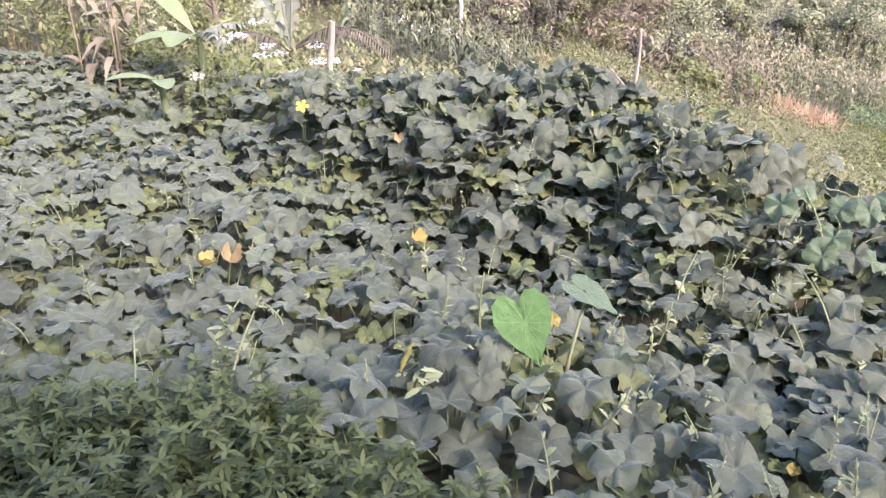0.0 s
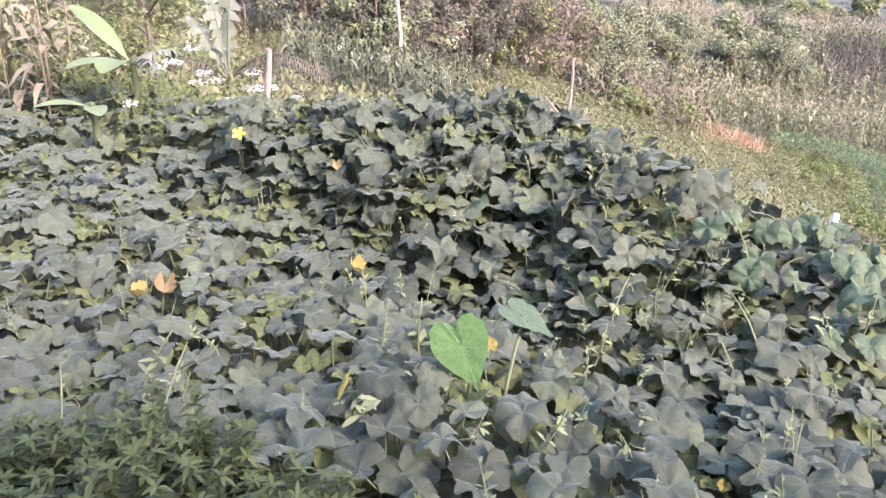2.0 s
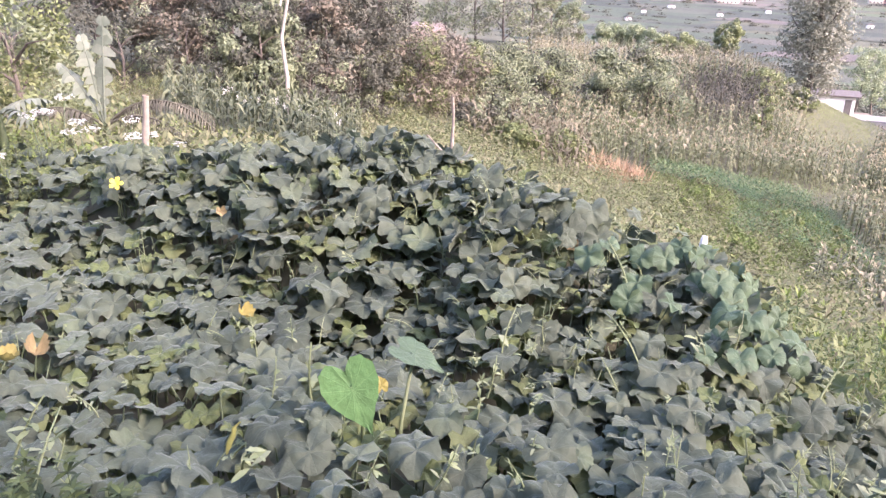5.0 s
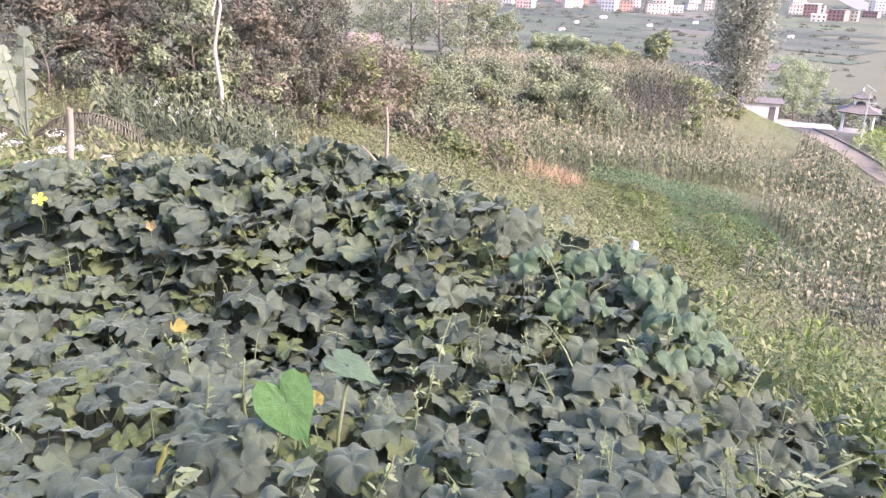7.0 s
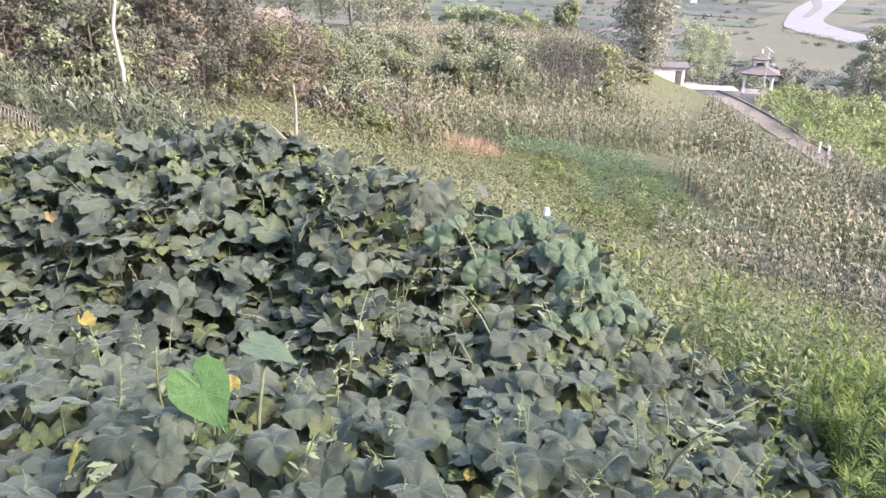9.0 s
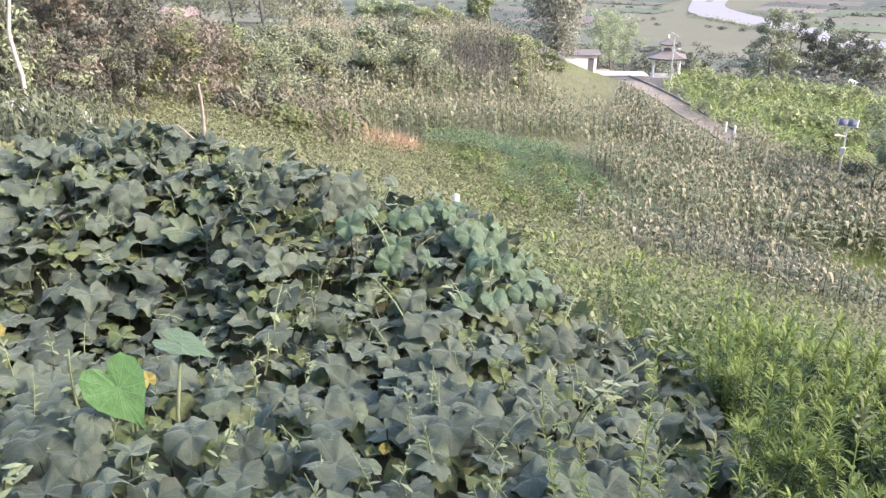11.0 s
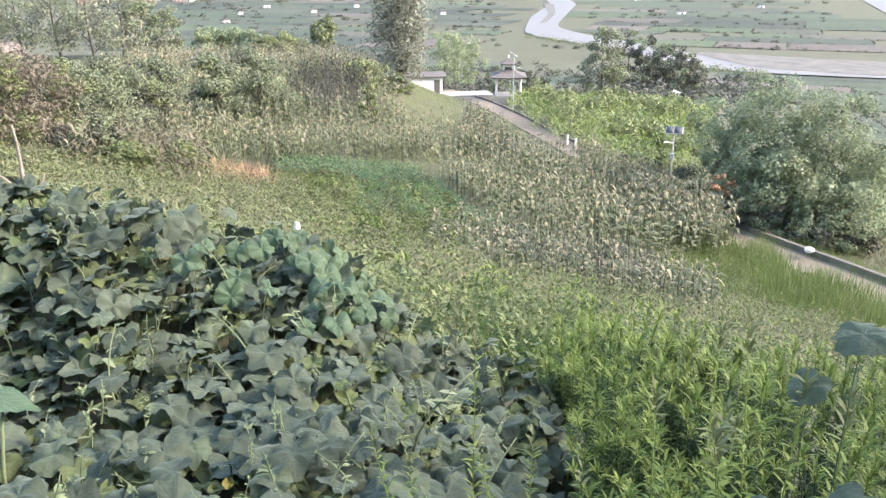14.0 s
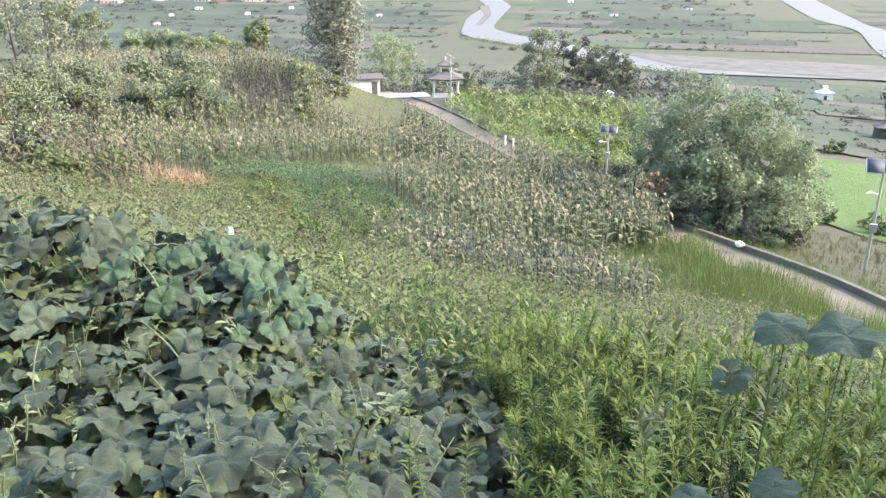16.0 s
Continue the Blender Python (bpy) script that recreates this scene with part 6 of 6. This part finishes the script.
for a, d, h, r in ((42.4, 122, 4.5, 2.2), (44.6, 118, 4.2, 2.0), (45.8, 112, 3.2, 1.8)):
    tree("tree", a, d, h, r, [M_DARK_TREE, M_GREEN_TREE], "dull green tree behind the pavilion", "tree", "round", 26, 0.26, 46, None, 0.1, "trees behind the pavilion")
tree("tree", 50.3, 108, 10.0, 3.4, [M_POPLAR, M_GREEN_TREE], "broad grey-green tree at the valley's edge", "tree", "tall", 76, 0.28, 60, None, 0.15)
for a, d, h in ((52.0, 190, 12), (53.4, 186, 11), (54.6, 178, 10), (55.8, 172, 8)):
    tree("tree", a, d, h, 4.4, [M_DARK_TREE, M_GREEN_TREE, M_DARK_TREE], "dark tree on the river bank", "tree", "round", 46, 0.4, 60, None, 0.05, "trees on the river bank")
# big bamboo-like tree by the road
for a, d, h, r, lean in ((62.6, 51.5, 9.6, 2.9, -0.02), (65.2, 50.5, 8.6, 3.0, 0.05), (67.6, 51, 6.4, 2.7, 0.1), (59.6, 53.5, 7.4, 2.5, -0.08), (64.0, 48.6, 5.6, 2.6, 0.02), (66.8, 48.0, 4.0, 2.5, 0.05), (61.4, 49.8, 5.0, 2.2, 0)):
    tree("bamboo_clump", a, d, h, r, [M_BAMBOO, M_BAMBOO, M_GREEN_TREE], "arching clump of pale green bamboo beside the road", "bamboo", "arch", 112, 0.22, 46, 0.05, 0.3, "bamboo by the road", lean)
# filler bushes; their dark leaf colour stands in for shade inside the bamboo
for a, d, h, r in ((60.4, 48.4, 2.2, 1.7), (62.2, 47.2, 1.9, 1.5), (65.4, 46.2, 1.7, 1.5), (68.2, 47.6, 1.9, 1.7), (63.8, 50.5, 2.6, 2.0)):
    tree("bush", a, d, h, r, [M_BAMBOO, M_DARK_TREE], "low undergrowth at the bamboo's foot, dark leaves standing in for shade", "bush", "round", 30, 0.22, 46, None, 0.02, "undergrowth of the bamboo")
tree("bush", 57.6, 53.5, 4.0, 2.0, [M_DARK_TREE, M_BUSH], "dark leafy bush under the bamboo", "bush", "round", 26, 0.2, 50, None, 0.02)
tree("bush", 59.0, 46.6, 3.9, 0.8, [foliage("rusty_leaf", [(0.28, 0.17, 0.095), (0.4, 0.26, 0.15)], 0.5, 0.1)], "small dead bush with rusty orange leaves", "bush", "round", 16, 0.2, 40, None, 0.6)
for a, d in ((69.2, 56), (70.4, 60), (68.2, 92), (70.5, 96), (74, 60.5)):
    tree("bush", a, d, 1.7, 1.8, [M_BUSH, M_WEED], "leafy green bush beside the paddy", "bush", "round", 16, 0.22, 44, None, 0.02, "bushes by the paddy")
tree("tree", 73.6, 150, 8, 4.0, M_DARK_TREE, "dark tree among the fields", "tree", "round", 26, 0.5, 46, None, 0.08)
# hedges and trees of the valley, far off
rows_ = rng.choice([v for v in FIELD_ROWS if v > 110], 2400) + rng.normal(0, 1.2, 2400)
along = rng.choice(np.arange(-0.8, 1.0, 0.03), 2400) * rows_ + rng.uniform(0, 0.03, 2400) * rows_
a, d = polar(rows_ * ux[0] + along * uy[0], rows_ * ux[1] + along * uy[1])
keep = ~((a > 42.5) & (a < 49) & (d > 320)) & ~((a > 46) & (d > 228) & (d < 305)) & ~((a > 64) & (d > 305) & (d < 800)) & (a > 15) & (a < 82) & (d > 120) & (rng.random(2400) < np.where(d > 300, 0.95, 0.25))
a, d = a[keep], d[keep]
x, y = O[0] + d * np.sin(np.radians(a)), O[1] + d * np.cos(np.radians(a))
V, F, I = scattered([clump_proto(700 + k, 50, 0.28) for k in range(4)], x, y, ground_z(x, y) + 0.5, rng.uniform(0, 6.28, len(x)), rng.uniform(1.0, 2.6, len(x)) * np.clip(d / 350, 0.5, 2.2), None, rng.uniform(0.3, 0.7, len(x)))
tagged(new("valley_trees", sheet("valley_trees", V, F, [M_DARK_TREE], I)), "scattered dark trees and hedges over the valley", "trees", kind="stuff")
bd = np.array(BUNDS)
ba_, bdist = polar(bd[:, 0], bd[:, 1])
LOW_CLUMPS = [clump_proto(770 + k, 16, 0.4) for k in range(4)]
stuff("field_banks", LOW_CLUMPS, (bd[:, 0], bd[:, 1], ground_z(bd[:, 0], bd[:, 1]) + 0.25), (0.3, 0.7), [M_DARK_TREE], "low overgrown banks between the fields", "field banks")
x, y, z = sector(170, 37, 57, 118, 232)
stuff("valley_scrub", [clump_proto(780 + k, 60, 0.2) for k in range(4)], (x, y, z + 0.4), (0.8, 2.3), [M_DARK_TREE, M_GREEN_TREE], "dull green scrub on the slope down to the river", "scrub")
x, y, z = sector(260, 51, 62, 150, 215)
stuff("crop_rows", LOW_CLUMPS, (x, y, z + 0.6), (0.8, 1.7), [M_DARK_TREE, M_GREEN_TREE], "belt of tall dark reeds in the valley", "reeds")
rb = np.array([(az_, d_ + o) for az_, d_, o in [(float(v), float(np.interp(v, [44, 47.7, 51.8, 55.8, 59.7, 63], [369, 335, 291, 261, 237, 236])), -6) for v in np.linspace(44.5, 61, 60)]])
x, y = O[0] + rb[:, 1] * np.sin(np.radians(rb[:, 0])), O[1] + rb[:, 1] * np.cos(np.radians(rb[:, 0]))
V, F, I = scattered([clump_proto(720 + k, 60, 0.2) for k in range(3)], x, y, ground_z(x, y) + 0.4, rng.uniform(0, 6, len(x)), rng.uniform(1.2, 2.6, len(x)))
tagged(new("bank_bushes", sheet("bank_bushes", V, F, [M_GREEN_TREE], I)), "low bushes along the river bank", "bushes", kind="stuff")

# ---- plants behind the patch ----
def banana(az_, d_, leaves, label):
    x, y, z = on(az_, d_, -0.05)
    ob = thing("banana_plant", (x, y, z), label, "banana plant")
    part("stem", tube([(0, 0, 0), (0.02, 0, 0.4), (0.0, 0.02, 0.85)], [0.06, 0.05, 0.035], 8), M_STALK, ob)
    for a, up, length, width, droop, old in leaves:
        t = np.linspace(0, 1, 12)
        h = np.array([math.cos(radians(a)), math.sin(radians(a)), 0])
        pts = np.array([0, 0, 0.8]) + h * (length * math.cos(radians(up)) * t)[:, None] + np.array([0, 0, 1.0]) * (length * (math.sin(radians(up)) * t - droop * t * t))[:, None]
        w = width * np.clip(np.sin(np.pi * np.clip((t - 0.12) / 0.9, 0, 1)), 0.04, 1) ** 0.6
        side = np.array([-math.sin(radians(a)), math.cos(radians(a)), 0.0])
        g = []
        if old:
            for i in np.arange(2, 11, 0.25) if old == 2 else ():  # thin hanging leaflets
                c_ = np.array([np.interp(i, np.arange(12), pts[:, q_]) for q_ in range(3)])
                for sgn in (-1, 1):
                    e = c_ + sgn * side * np.interp(i, np.arange(12), w) * random.uniform(0.25, 0.5) + np.array([0, 0, -random.uniform(0.08, 0.2)])
                    g.append(strip([c_, (c_ + e) / 2 + np.array([0, 0, 0.03]), e], [0.014, 0.022, 0.004], pts[min(11, int(i) + 1)] - pts[int(i)]))
            for i in range(2, 11) if old != 2 else ():  # torn into strips
                for sgn in (-1, 1):
                    e = pts[i] + sgn * side * w[i] * random.uniform(0.36, 0.56) + (pts[i] - pts[i - 1]) * random.uniform(0.1, 0.7) + np.array([0, 0, -random.uniform(0.1, 0.55) * w[i]])
                    g.append(strip([pts[i], (pts[i] + e) / 2 + np.array([0, 0, 0.02]), e], [length / 13, length / random.uniform(12, 17), length / random.uniform(24, 60)], pts[i] - pts[i - 1]))
            g.append(tube(pts, np.linspace(0.02, 0.006, 12), 4))
            part("leaf", join(*g), M_FROND if old == 2 else M_BANANA_OLD, ob, "dead dark drooping frond" if old == 2 else "torn greyish drooping leaf")
        else:
            L, R_ = pts - side * w[:, None] / 2 + np.array([0, 0, 0.12]) * w[:, None], pts + side * w[:, None] / 2 + np.array([0, 0, 0.12]) * w[:, None]
            V = np.concatenate([L, pts, R_])
            F = [(k * 12 + i, k * 12 + i + 1, (k + 1) * 12 + i + 1, (k + 1) * 12 + i) for k in range(2) for i in range(11)]
            part("leaf", (V, np.array(F)), M_BANANA, ob, "broad pale green leaf")
    return ob


banana(-19.6, 10.8, [(170, 50, 1.1, 0.44, 0.15, False), (20, 40, 0.8, 0.32, 0.5, True), (262, 25, 0.8, 0.42, 0.4, False), (-40, 30, 0.8, 0.32, 0.5, True), (215, 12, 0.8, 0.42, 0.2, False)], "young banana plant with pale green leaves")
banana(-13.4, 11.5, [(130, 76, 1.5, 0.3, 0.15, True), (75, 80, 1.7, 0.34, 0.12, True), (150, 62, 1.4, 0.3, 0.3, True), (8, 40, 1.9, 0.3, 0.62, 2), (-6, 46, 2.3, 0.3, 0.8, 2), (-20, 34, 1.6, 0.24, 0.7, 2), (170, 40, 1.2, 0.3, 0.5, 2)], "taller banana plant with torn leaves and dead fronds")
banana(-22.5, 9.6, [(200, 14, 0.6, 0.26, 0.2, False), (300, 12, 0.5, 0.24, 0.2, False)], "small banana sucker among the vines")
for k in range(9):
    a = -27.0 + 0.45 * k + random.gauss(0, 0.15)
    ob = weed(a, 12.6 + random.gauss(0, 0.4), random.uniform(1.4, 2.0), k, "dry corn stalk with hanging brown leaves", (M_WITHER, M_CORN_DRY), CORN, "corn_stalk", "dry corn stalks")
for a, d, h, r in ((-22.0, 15.5, 3.4, 2.0), (-18.5, 15.0, 3.0, 1.6), (-25, 16.5, 3.6, 2.0), (-31, 17, 3.0, 2.2), (-35, 16.5, 2.6, 2.0)):
    tree("hedge_bush", a, d, h, r, [M_BUSH, M_GREEN_TREE], "tall hedge bush with small yellow-green leaves", "bush", "round", 44, 0.1, 70, None, 0.02, "hedge behind the patch")
# shrub with flat white flower heads
for a, d, hh, nf in ((-16.8, 9.6, 0.85, 4), (-14.2, 9.2, 0.9, 4), (-12.3, 8.9, 0.8, 3), (-9.5, 9.6, 0.75, 2), (-19, 9.4, 0.6, 1)):
    x, y, z = on(a, d, -0.03)
    ob = thing("flowering_shrub", (x, y, z), "leafy shrub with flat white flower heads", "shrub", "white-flowered shrubs")
    V, F, I = scattered(BROAD, rng.normal(0, 0.22, 9), rng.normal(0, 0.22, 9), np.zeros(9), rng.uniform(0, 6, 9), rng.uniform(hh * 0.75, hh * 1.1, 9))
    part("foliage", sheet("foliage", V, F, [M_BUSH, M_WEED_TIP], I), None, ob)
    for _ in range(nf):
        fx, fy, fz = rng.normal(0, 0.22), rng.normal(-0.1, 0.15), hh * rng.uniform(0.95, 1.25)
        part("stem", tube([(fx * 0.4, fy * 0.4, 0.1), (fx, fy, fz)], [0.008, 0.005], 6), M_STALK, ob)
        g = clump_proto(int(rng.integers(1, 9999)), 40, 0.3)
        part("flower_head", sheet("flower_head", g[0] * np.array([0.1, 0.1, 0.05]) + np.array([fx, fy, fz]), g[1], M_WHITE_PETAL), None, ob)
# pale specks of blossom over the small corn plot
x, y, z = sector(34, -6, 3.5, 23, 28)
V, F, I = scattered([clump_proto(760, 20, 0.4)], x, y, z + rng.uniform(0.8, 1.2, len(x)), rng.uniform(0, 6, len(x)), rng.uniform(0.06, 0.14, len(x)))
tagged(new("wild_blossom", sheet("wild_blossom", V, F, [M_WHITE_PETAL], I)), "small white wild blossoms beside the corn plot", "flowers", kind="stuff")
# heap of cut orange corn straw
x, y, z = sector(150, 21.4, 25.6, 43, 46.5)
stuff("straw_heap", TUFTS, (x, y, z), (0.9, 1.6), [surface("orange_straw", [(0.3, 0.19, 0.115), (0.42, 0.3, 0.19)], 0.5, 0.9)], "heap of cut orange-brown corn straw", "straw heap")

# ---- buildings and lamps ----
def hip_roof(w, d, h, over, z, lift=0.12):
    """A hipped roof with thickness and slightly raised corners."""
    a, b_ = w / 2 + over, d / 2 + over
    ring0 = [(-a, -b_, z + lift), (0, -b_, z), (a, -b_, z + lift), (a, 0, z), (a, b_, z + lift), (0, b_, z), (-a, b_, z + lift), (-a, 0, z)]
    ring1 = [(x_ * 0.55, y_ * 0.55, z + h * 0.42) for x_, y_, _ in ring0]
    ring2 = [(x_ * 0.12, y_ * 0.12, z + h) for x_, y_, _ in ring0]
    under = [(x_ * 0.97, y_ * 0.97, z_ - 0.14) for x_, y_, z_ in ring0]
    V = np.array(under + ring0 + ring1 + ring2, float)
    F = [(r_ * 8 + i, r_ * 8 + (i + 1) % 8, (r_ + 1) * 8 + (i + 1) % 8, (r_ + 1) * 8 + i) for r_ in range(3) for i in range(8)]
    F += [(24, 25, 26, 27), (24, 27, 28, 31), (28, 29, 30, 31), (3, 2, 1, 0), (7, 4, 3, 0), (7, 6, 5, 4)]
    return V, np.array(F)


px0, py0 = at(43.35, 100)
pav = thing("pavilion", (px0, py0, -14.5), "small open pavilion with white pillars and two tiled roofs", "pavilion", rz=radians(-42))
blocks("plinth", box(-1.8, -1.8, -0.9, 1.8, 1.8, 0.3), M_FORECOURT, pav, 0.03)
for sx_ in (-1.5, 1.5):
    for sy_ in (-1.5, 1.5):
        part("pillar", tube([(sx_, sy_, 0.35), (sx_, sy_, 1.4), (sx_, sy_, 2.5)], [0.16, 0.15, 0.15], 10), M_WHITE_WALL, pav)
for sx_, sy_, wx, wy in ((0, -1.5, 1.5, 0.1), (0, 1.5, 1.5, 0.1), (-1.5, 0, 0.1, 1.5), (1.5, 0, 0.1, 1.5)):
    blocks("beam", box(sx_ - wx, sy_ - wy, 2.32, sx_ + wx, sy_ + wy, 2.5), M_WHITE_WALL, pav, 0.02)
part("roof", sheet("roof", *hip_roof(3.4, 3.4, 1.1, 0.55, 2.55), M_ROOF, smooth=False), None, pav, "grey tiled lower roof")
for sx_ in (-0.62, 0.62):
    for sy_ in (-0.62, 0.62):
        blocks("post", box(sx_ - 0.12, sy_ - 0.12, 3.2, sx_ + 0.12, sy_ + 0.12, 4.05), M_WHITE_WALL, pav, 0.02)
part("upper_roof", sheet("upper_roof", *hip_roof(1.4, 1.4, 0.7, 0.35, 4.1), M_ROOF, smooth=False), None, pav, "small upper roof")
part("finial", tube([(0, 0, 4.75), (0, 0, 4.9), (0, 0, 5.2)], [0.12, 0.1, 0.04], 8), M_WHITE_WALL, pav)

hx, hy = at(37.15, 104)
shed = thing("shed", (hx, hy, -14.5), "small whitewashed shed with a dark low roof", "shed", rz=radians(-30))
blocks("wall", box(-2.9, -1.6, -0.6, 2.3, 1.6, 2.1), M_WHITE_WALL, shed, 0.03)
bm = bmesh.new()
vs = [bm.verts.new(v) for v in ((-3.1, -1.9, 2.05), (2.8, -1.9, 2.05), (2.8, 1.9, 2.2), (-3.1, 1.9, 2.2), (-3.1, -1.9, 2.2), (2.8, -1.9, 2.2), (2.8, 0.2, 2.62), (-3.1, 0.2, 2.62), (2.8, 1.9, 2.35), (-3.1, 1.9, 2.35))]
for f in ((0, 3, 2, 1), (0, 1, 5, 4), (4, 5, 6, 7), (7, 6, 8, 9), (2, 3, 9, 8), (1, 2, 8, 6, 5), (0, 4, 7, 9, 3)):
    bm.faces.new([vs[i] for i in f])
part("roof", bm, M_ROOF, shed, "dark weathered roof")
blocks("door", box(1.2, -1.64, -0.1, 1.95, -1.58, 1.75), M_ROOF, shed, 0.01)
blocks("forecourt", box(2.3, -2.6, -0.9, 9.0, 1.2, -0.3), M_FORECOURT, shed, 0.03, "pale concrete forecourt")


def solar_lamp(az_, d_, height, turn, label, zbase=None, panel=1.25):
    x, y, z = on(az_, d_, -0.1)
    ob = thing("street_lamp", (x, y, zbase if zbase is not None else z), label, "street lamp", "solar street lamps", "", radians(turn))
    part("pole", tube([(0, 0, 0), (0, 0, height * 0.5), (0, 0, height)], [0.085, 0.07, 0.055], 10), M_METAL, ob)
    bm = bmesh.new()
    bmesh.ops.create_cube(bm, size=1)
    bmesh.ops.scale(bm, vec=(panel, panel * 0.62, 0.05), verts=bm.verts)
    bmesh.ops.bevel(bm, geom=bm.edges[:], offset=0.012, segments=1, affect="EDGES")
    pn = part("solar_panel", bm, M_METAL, ob, "", pose(0, 0, height + 0.22, 32, 0, 0))
    for i in range(2):
        for j in range(1):
            V, F = box(-panel * 0.478 + i * panel * 0.48, -panel * 0.29, 0.027, -panel * 0.478 + i * panel * 0.48 + panel * 0.474, panel * 0.29, 0.033)
            part("cell", (V, F), M_PANEL, pn, "dark blue cell")
    part("arm", tube([(0, 0, height * 0.78), (-0.3, -0.3, height * 0.8), (-0.45, -0.42, height * 0.81)], [0.035, 0.03, 0.028], 8), M_METAL, ob)
    part("lamp_head", tube([(-0.4, -0.38, height * 0.81), (-0.5, -0.48, height * 0.815), (-0.68, -0.62, height * 0.81)], [0.04, 0.08, 0.03], 8), M_WHITE_WALL, ob)
    blocks("battery_box", box(-0.16, -0.22, height * 0.42, 0.16, -0.06, height * 0.42 + 0.45), M_METAL, ob, 0.015)
    return ob


solar_lamp(43.75, 88, 6.4, 60, "tall pale solar street lamp in front of the pavilion")
solar_lamp(55.5, 62.0, 3.5, -60, "solar street lamp with a dark blue panel beyond the corn", None, 1.3)
solar_lamp(73.8, 44.5, 5.6, -65, "solar street lamp with tilted panel below the road", None, 1.7)
for az_, d_ in ((47.9, 68.8), (48.5, 67.6)):
    x, y, z = on(az_, d_)
    ob = thing("marker_post", (x, y, z - 0.2), "short white roadside marker post", "post", "marker posts")
    blocks("post", box(-0.07, -0.07, 0, 0.07, 0.07, 1.25), M_WHITE_WALL, ob, 0.015)
bgx, bgy = at(65.6, 42.2)
bag = thing("sack", (bgx, bgy, gz(bgx, bgy) + 0.55), "white plastic sack lying on the road parapet", "sack")
bm = bmesh.new()
bmesh.ops.create_icosphere(bm, subdivisions=3, radius=0.26)
for v in bm.verts:
    v.co = Vector((v.co.x * 1.3, v.co.y * 0.9, v.co.z * 0.65 + 0.2)) * (1 + 0.25 * noise.noise(v.co * 4))
part("sack_body", bm, M_WHITE_WALL, bag)


def hut(name, az_, d_, w, h, label, wall_mat=M_WHITE_WALL, roof_mat=M_ROOF, tiered=False):
    x, y, z = on(az_, d_, -0.2)
    ob = thing(name, (x, y, z), label, "hut", "", "", radians(-az_ + 20))
    blocks("wall", box(-w / 2, -w * 0.35, 0, w / 2, w * 0.35, h), wall_mat, ob, 0.03)
    part("roof", sheet("roof", *hip_roof(w, w * 0.7, h * 0.5, w * 0.08, h), roof_mat, smooth=False), None, ob)
    blocks("doorway", box(-w * 0.1, -w * 0.35 - 0.05, 0, w * 0.1, -w * 0.35 + 0.02, h * 0.7), M_WINDOW, ob, 0.01)
    if tiered:
        blocks("turret", box(-w * 0.16, -w * 0.14, h * 1.3, w * 0.16, w * 0.14, h * 1.75), wall_mat, ob, 0.02)
    return ob


hut("shrine", 69.2, 185, 3.0, 1.9, "small white field shrine with a stepped roof", M_WHITE_WALL, M_WHITE_WALL, True)
hut("field_hut", 73.3, 122, 3.0, 2.0, "dark wooden field hut beside a paddy", M_BARK)
hut("tent", 55.1, 158, 1.9, 1.0, "small white tarpaulin shelter in a field", M_WHITE_WALL, M_WHITE_WALL)
for az_, d_, w, h in ((26.2, 640, 7, 3.4), (29.4, 560, 5, 3.2), (23.4, 480, 5, 2.8), (30.6, 420, 4, 2.4), (24.4, 560, 4, 3), (32.4, 620, 5, 3.6), (55, 520, 7, 3), (60, 600, 6, 3), (49, 760, 9, 5), (38.5, 520, 5, 3), (45.2, 780, 10, 6), (52, 700, 6, 4)):
    hut("field_hut", az_, d_, w * 0.7, h * 0.7, "small pale field building far down the valley")
for k in range(64):
    a = random.choice((random.uniform(23.5, 31.5), random.uniform(38, 46), random.uniform(20, 47), random.uniform(14, 21)))
    d = random.uniform(760, 1060)
    w, dep, st_n = random.uniform(9, 18), random.uniform(8, 12), random.choice((2, 3, 3, 4, 5))
    x, y, z = on(a, d, -0.3)
    ob = thing("town_house", (x, y, z), random.choice(("pale plastered town house far across the valley",)), "house", "houses of the far town", "", radians(-a + random.uniform(-25, 25)))
    h = st_n * 3.1
    blocks("wall", box(-w / 2, -dep / 2, 0, w / 2, dep / 2, h), TOWN_WALLS[k % 4], ob, 0)
    blocks("roof", box(-w / 2 - 0.3, -dep / 2 - 0.3, h, w / 2 + 0.3, dep / 2 + 0.3, h + 0.5), random.choice((M_CONCRETE, M_WHITE_WALL, M_ROOF)), ob, 0)
    nw = int(w // 3)
    for fl_ in range(st_n):
        for j in range(nw):
            cx_ = -w / 2 + (j + 0.5) * w / nw
            V, F = box(cx_ - 0.75, -dep / 2 - 0.06, fl_ * 3.1 + 0.9, cx_ + 0.75, -dep / 2 + 0.02, fl_ * 3.1 + 2.4)
            part("window", (V, F), M_WINDOW, ob)
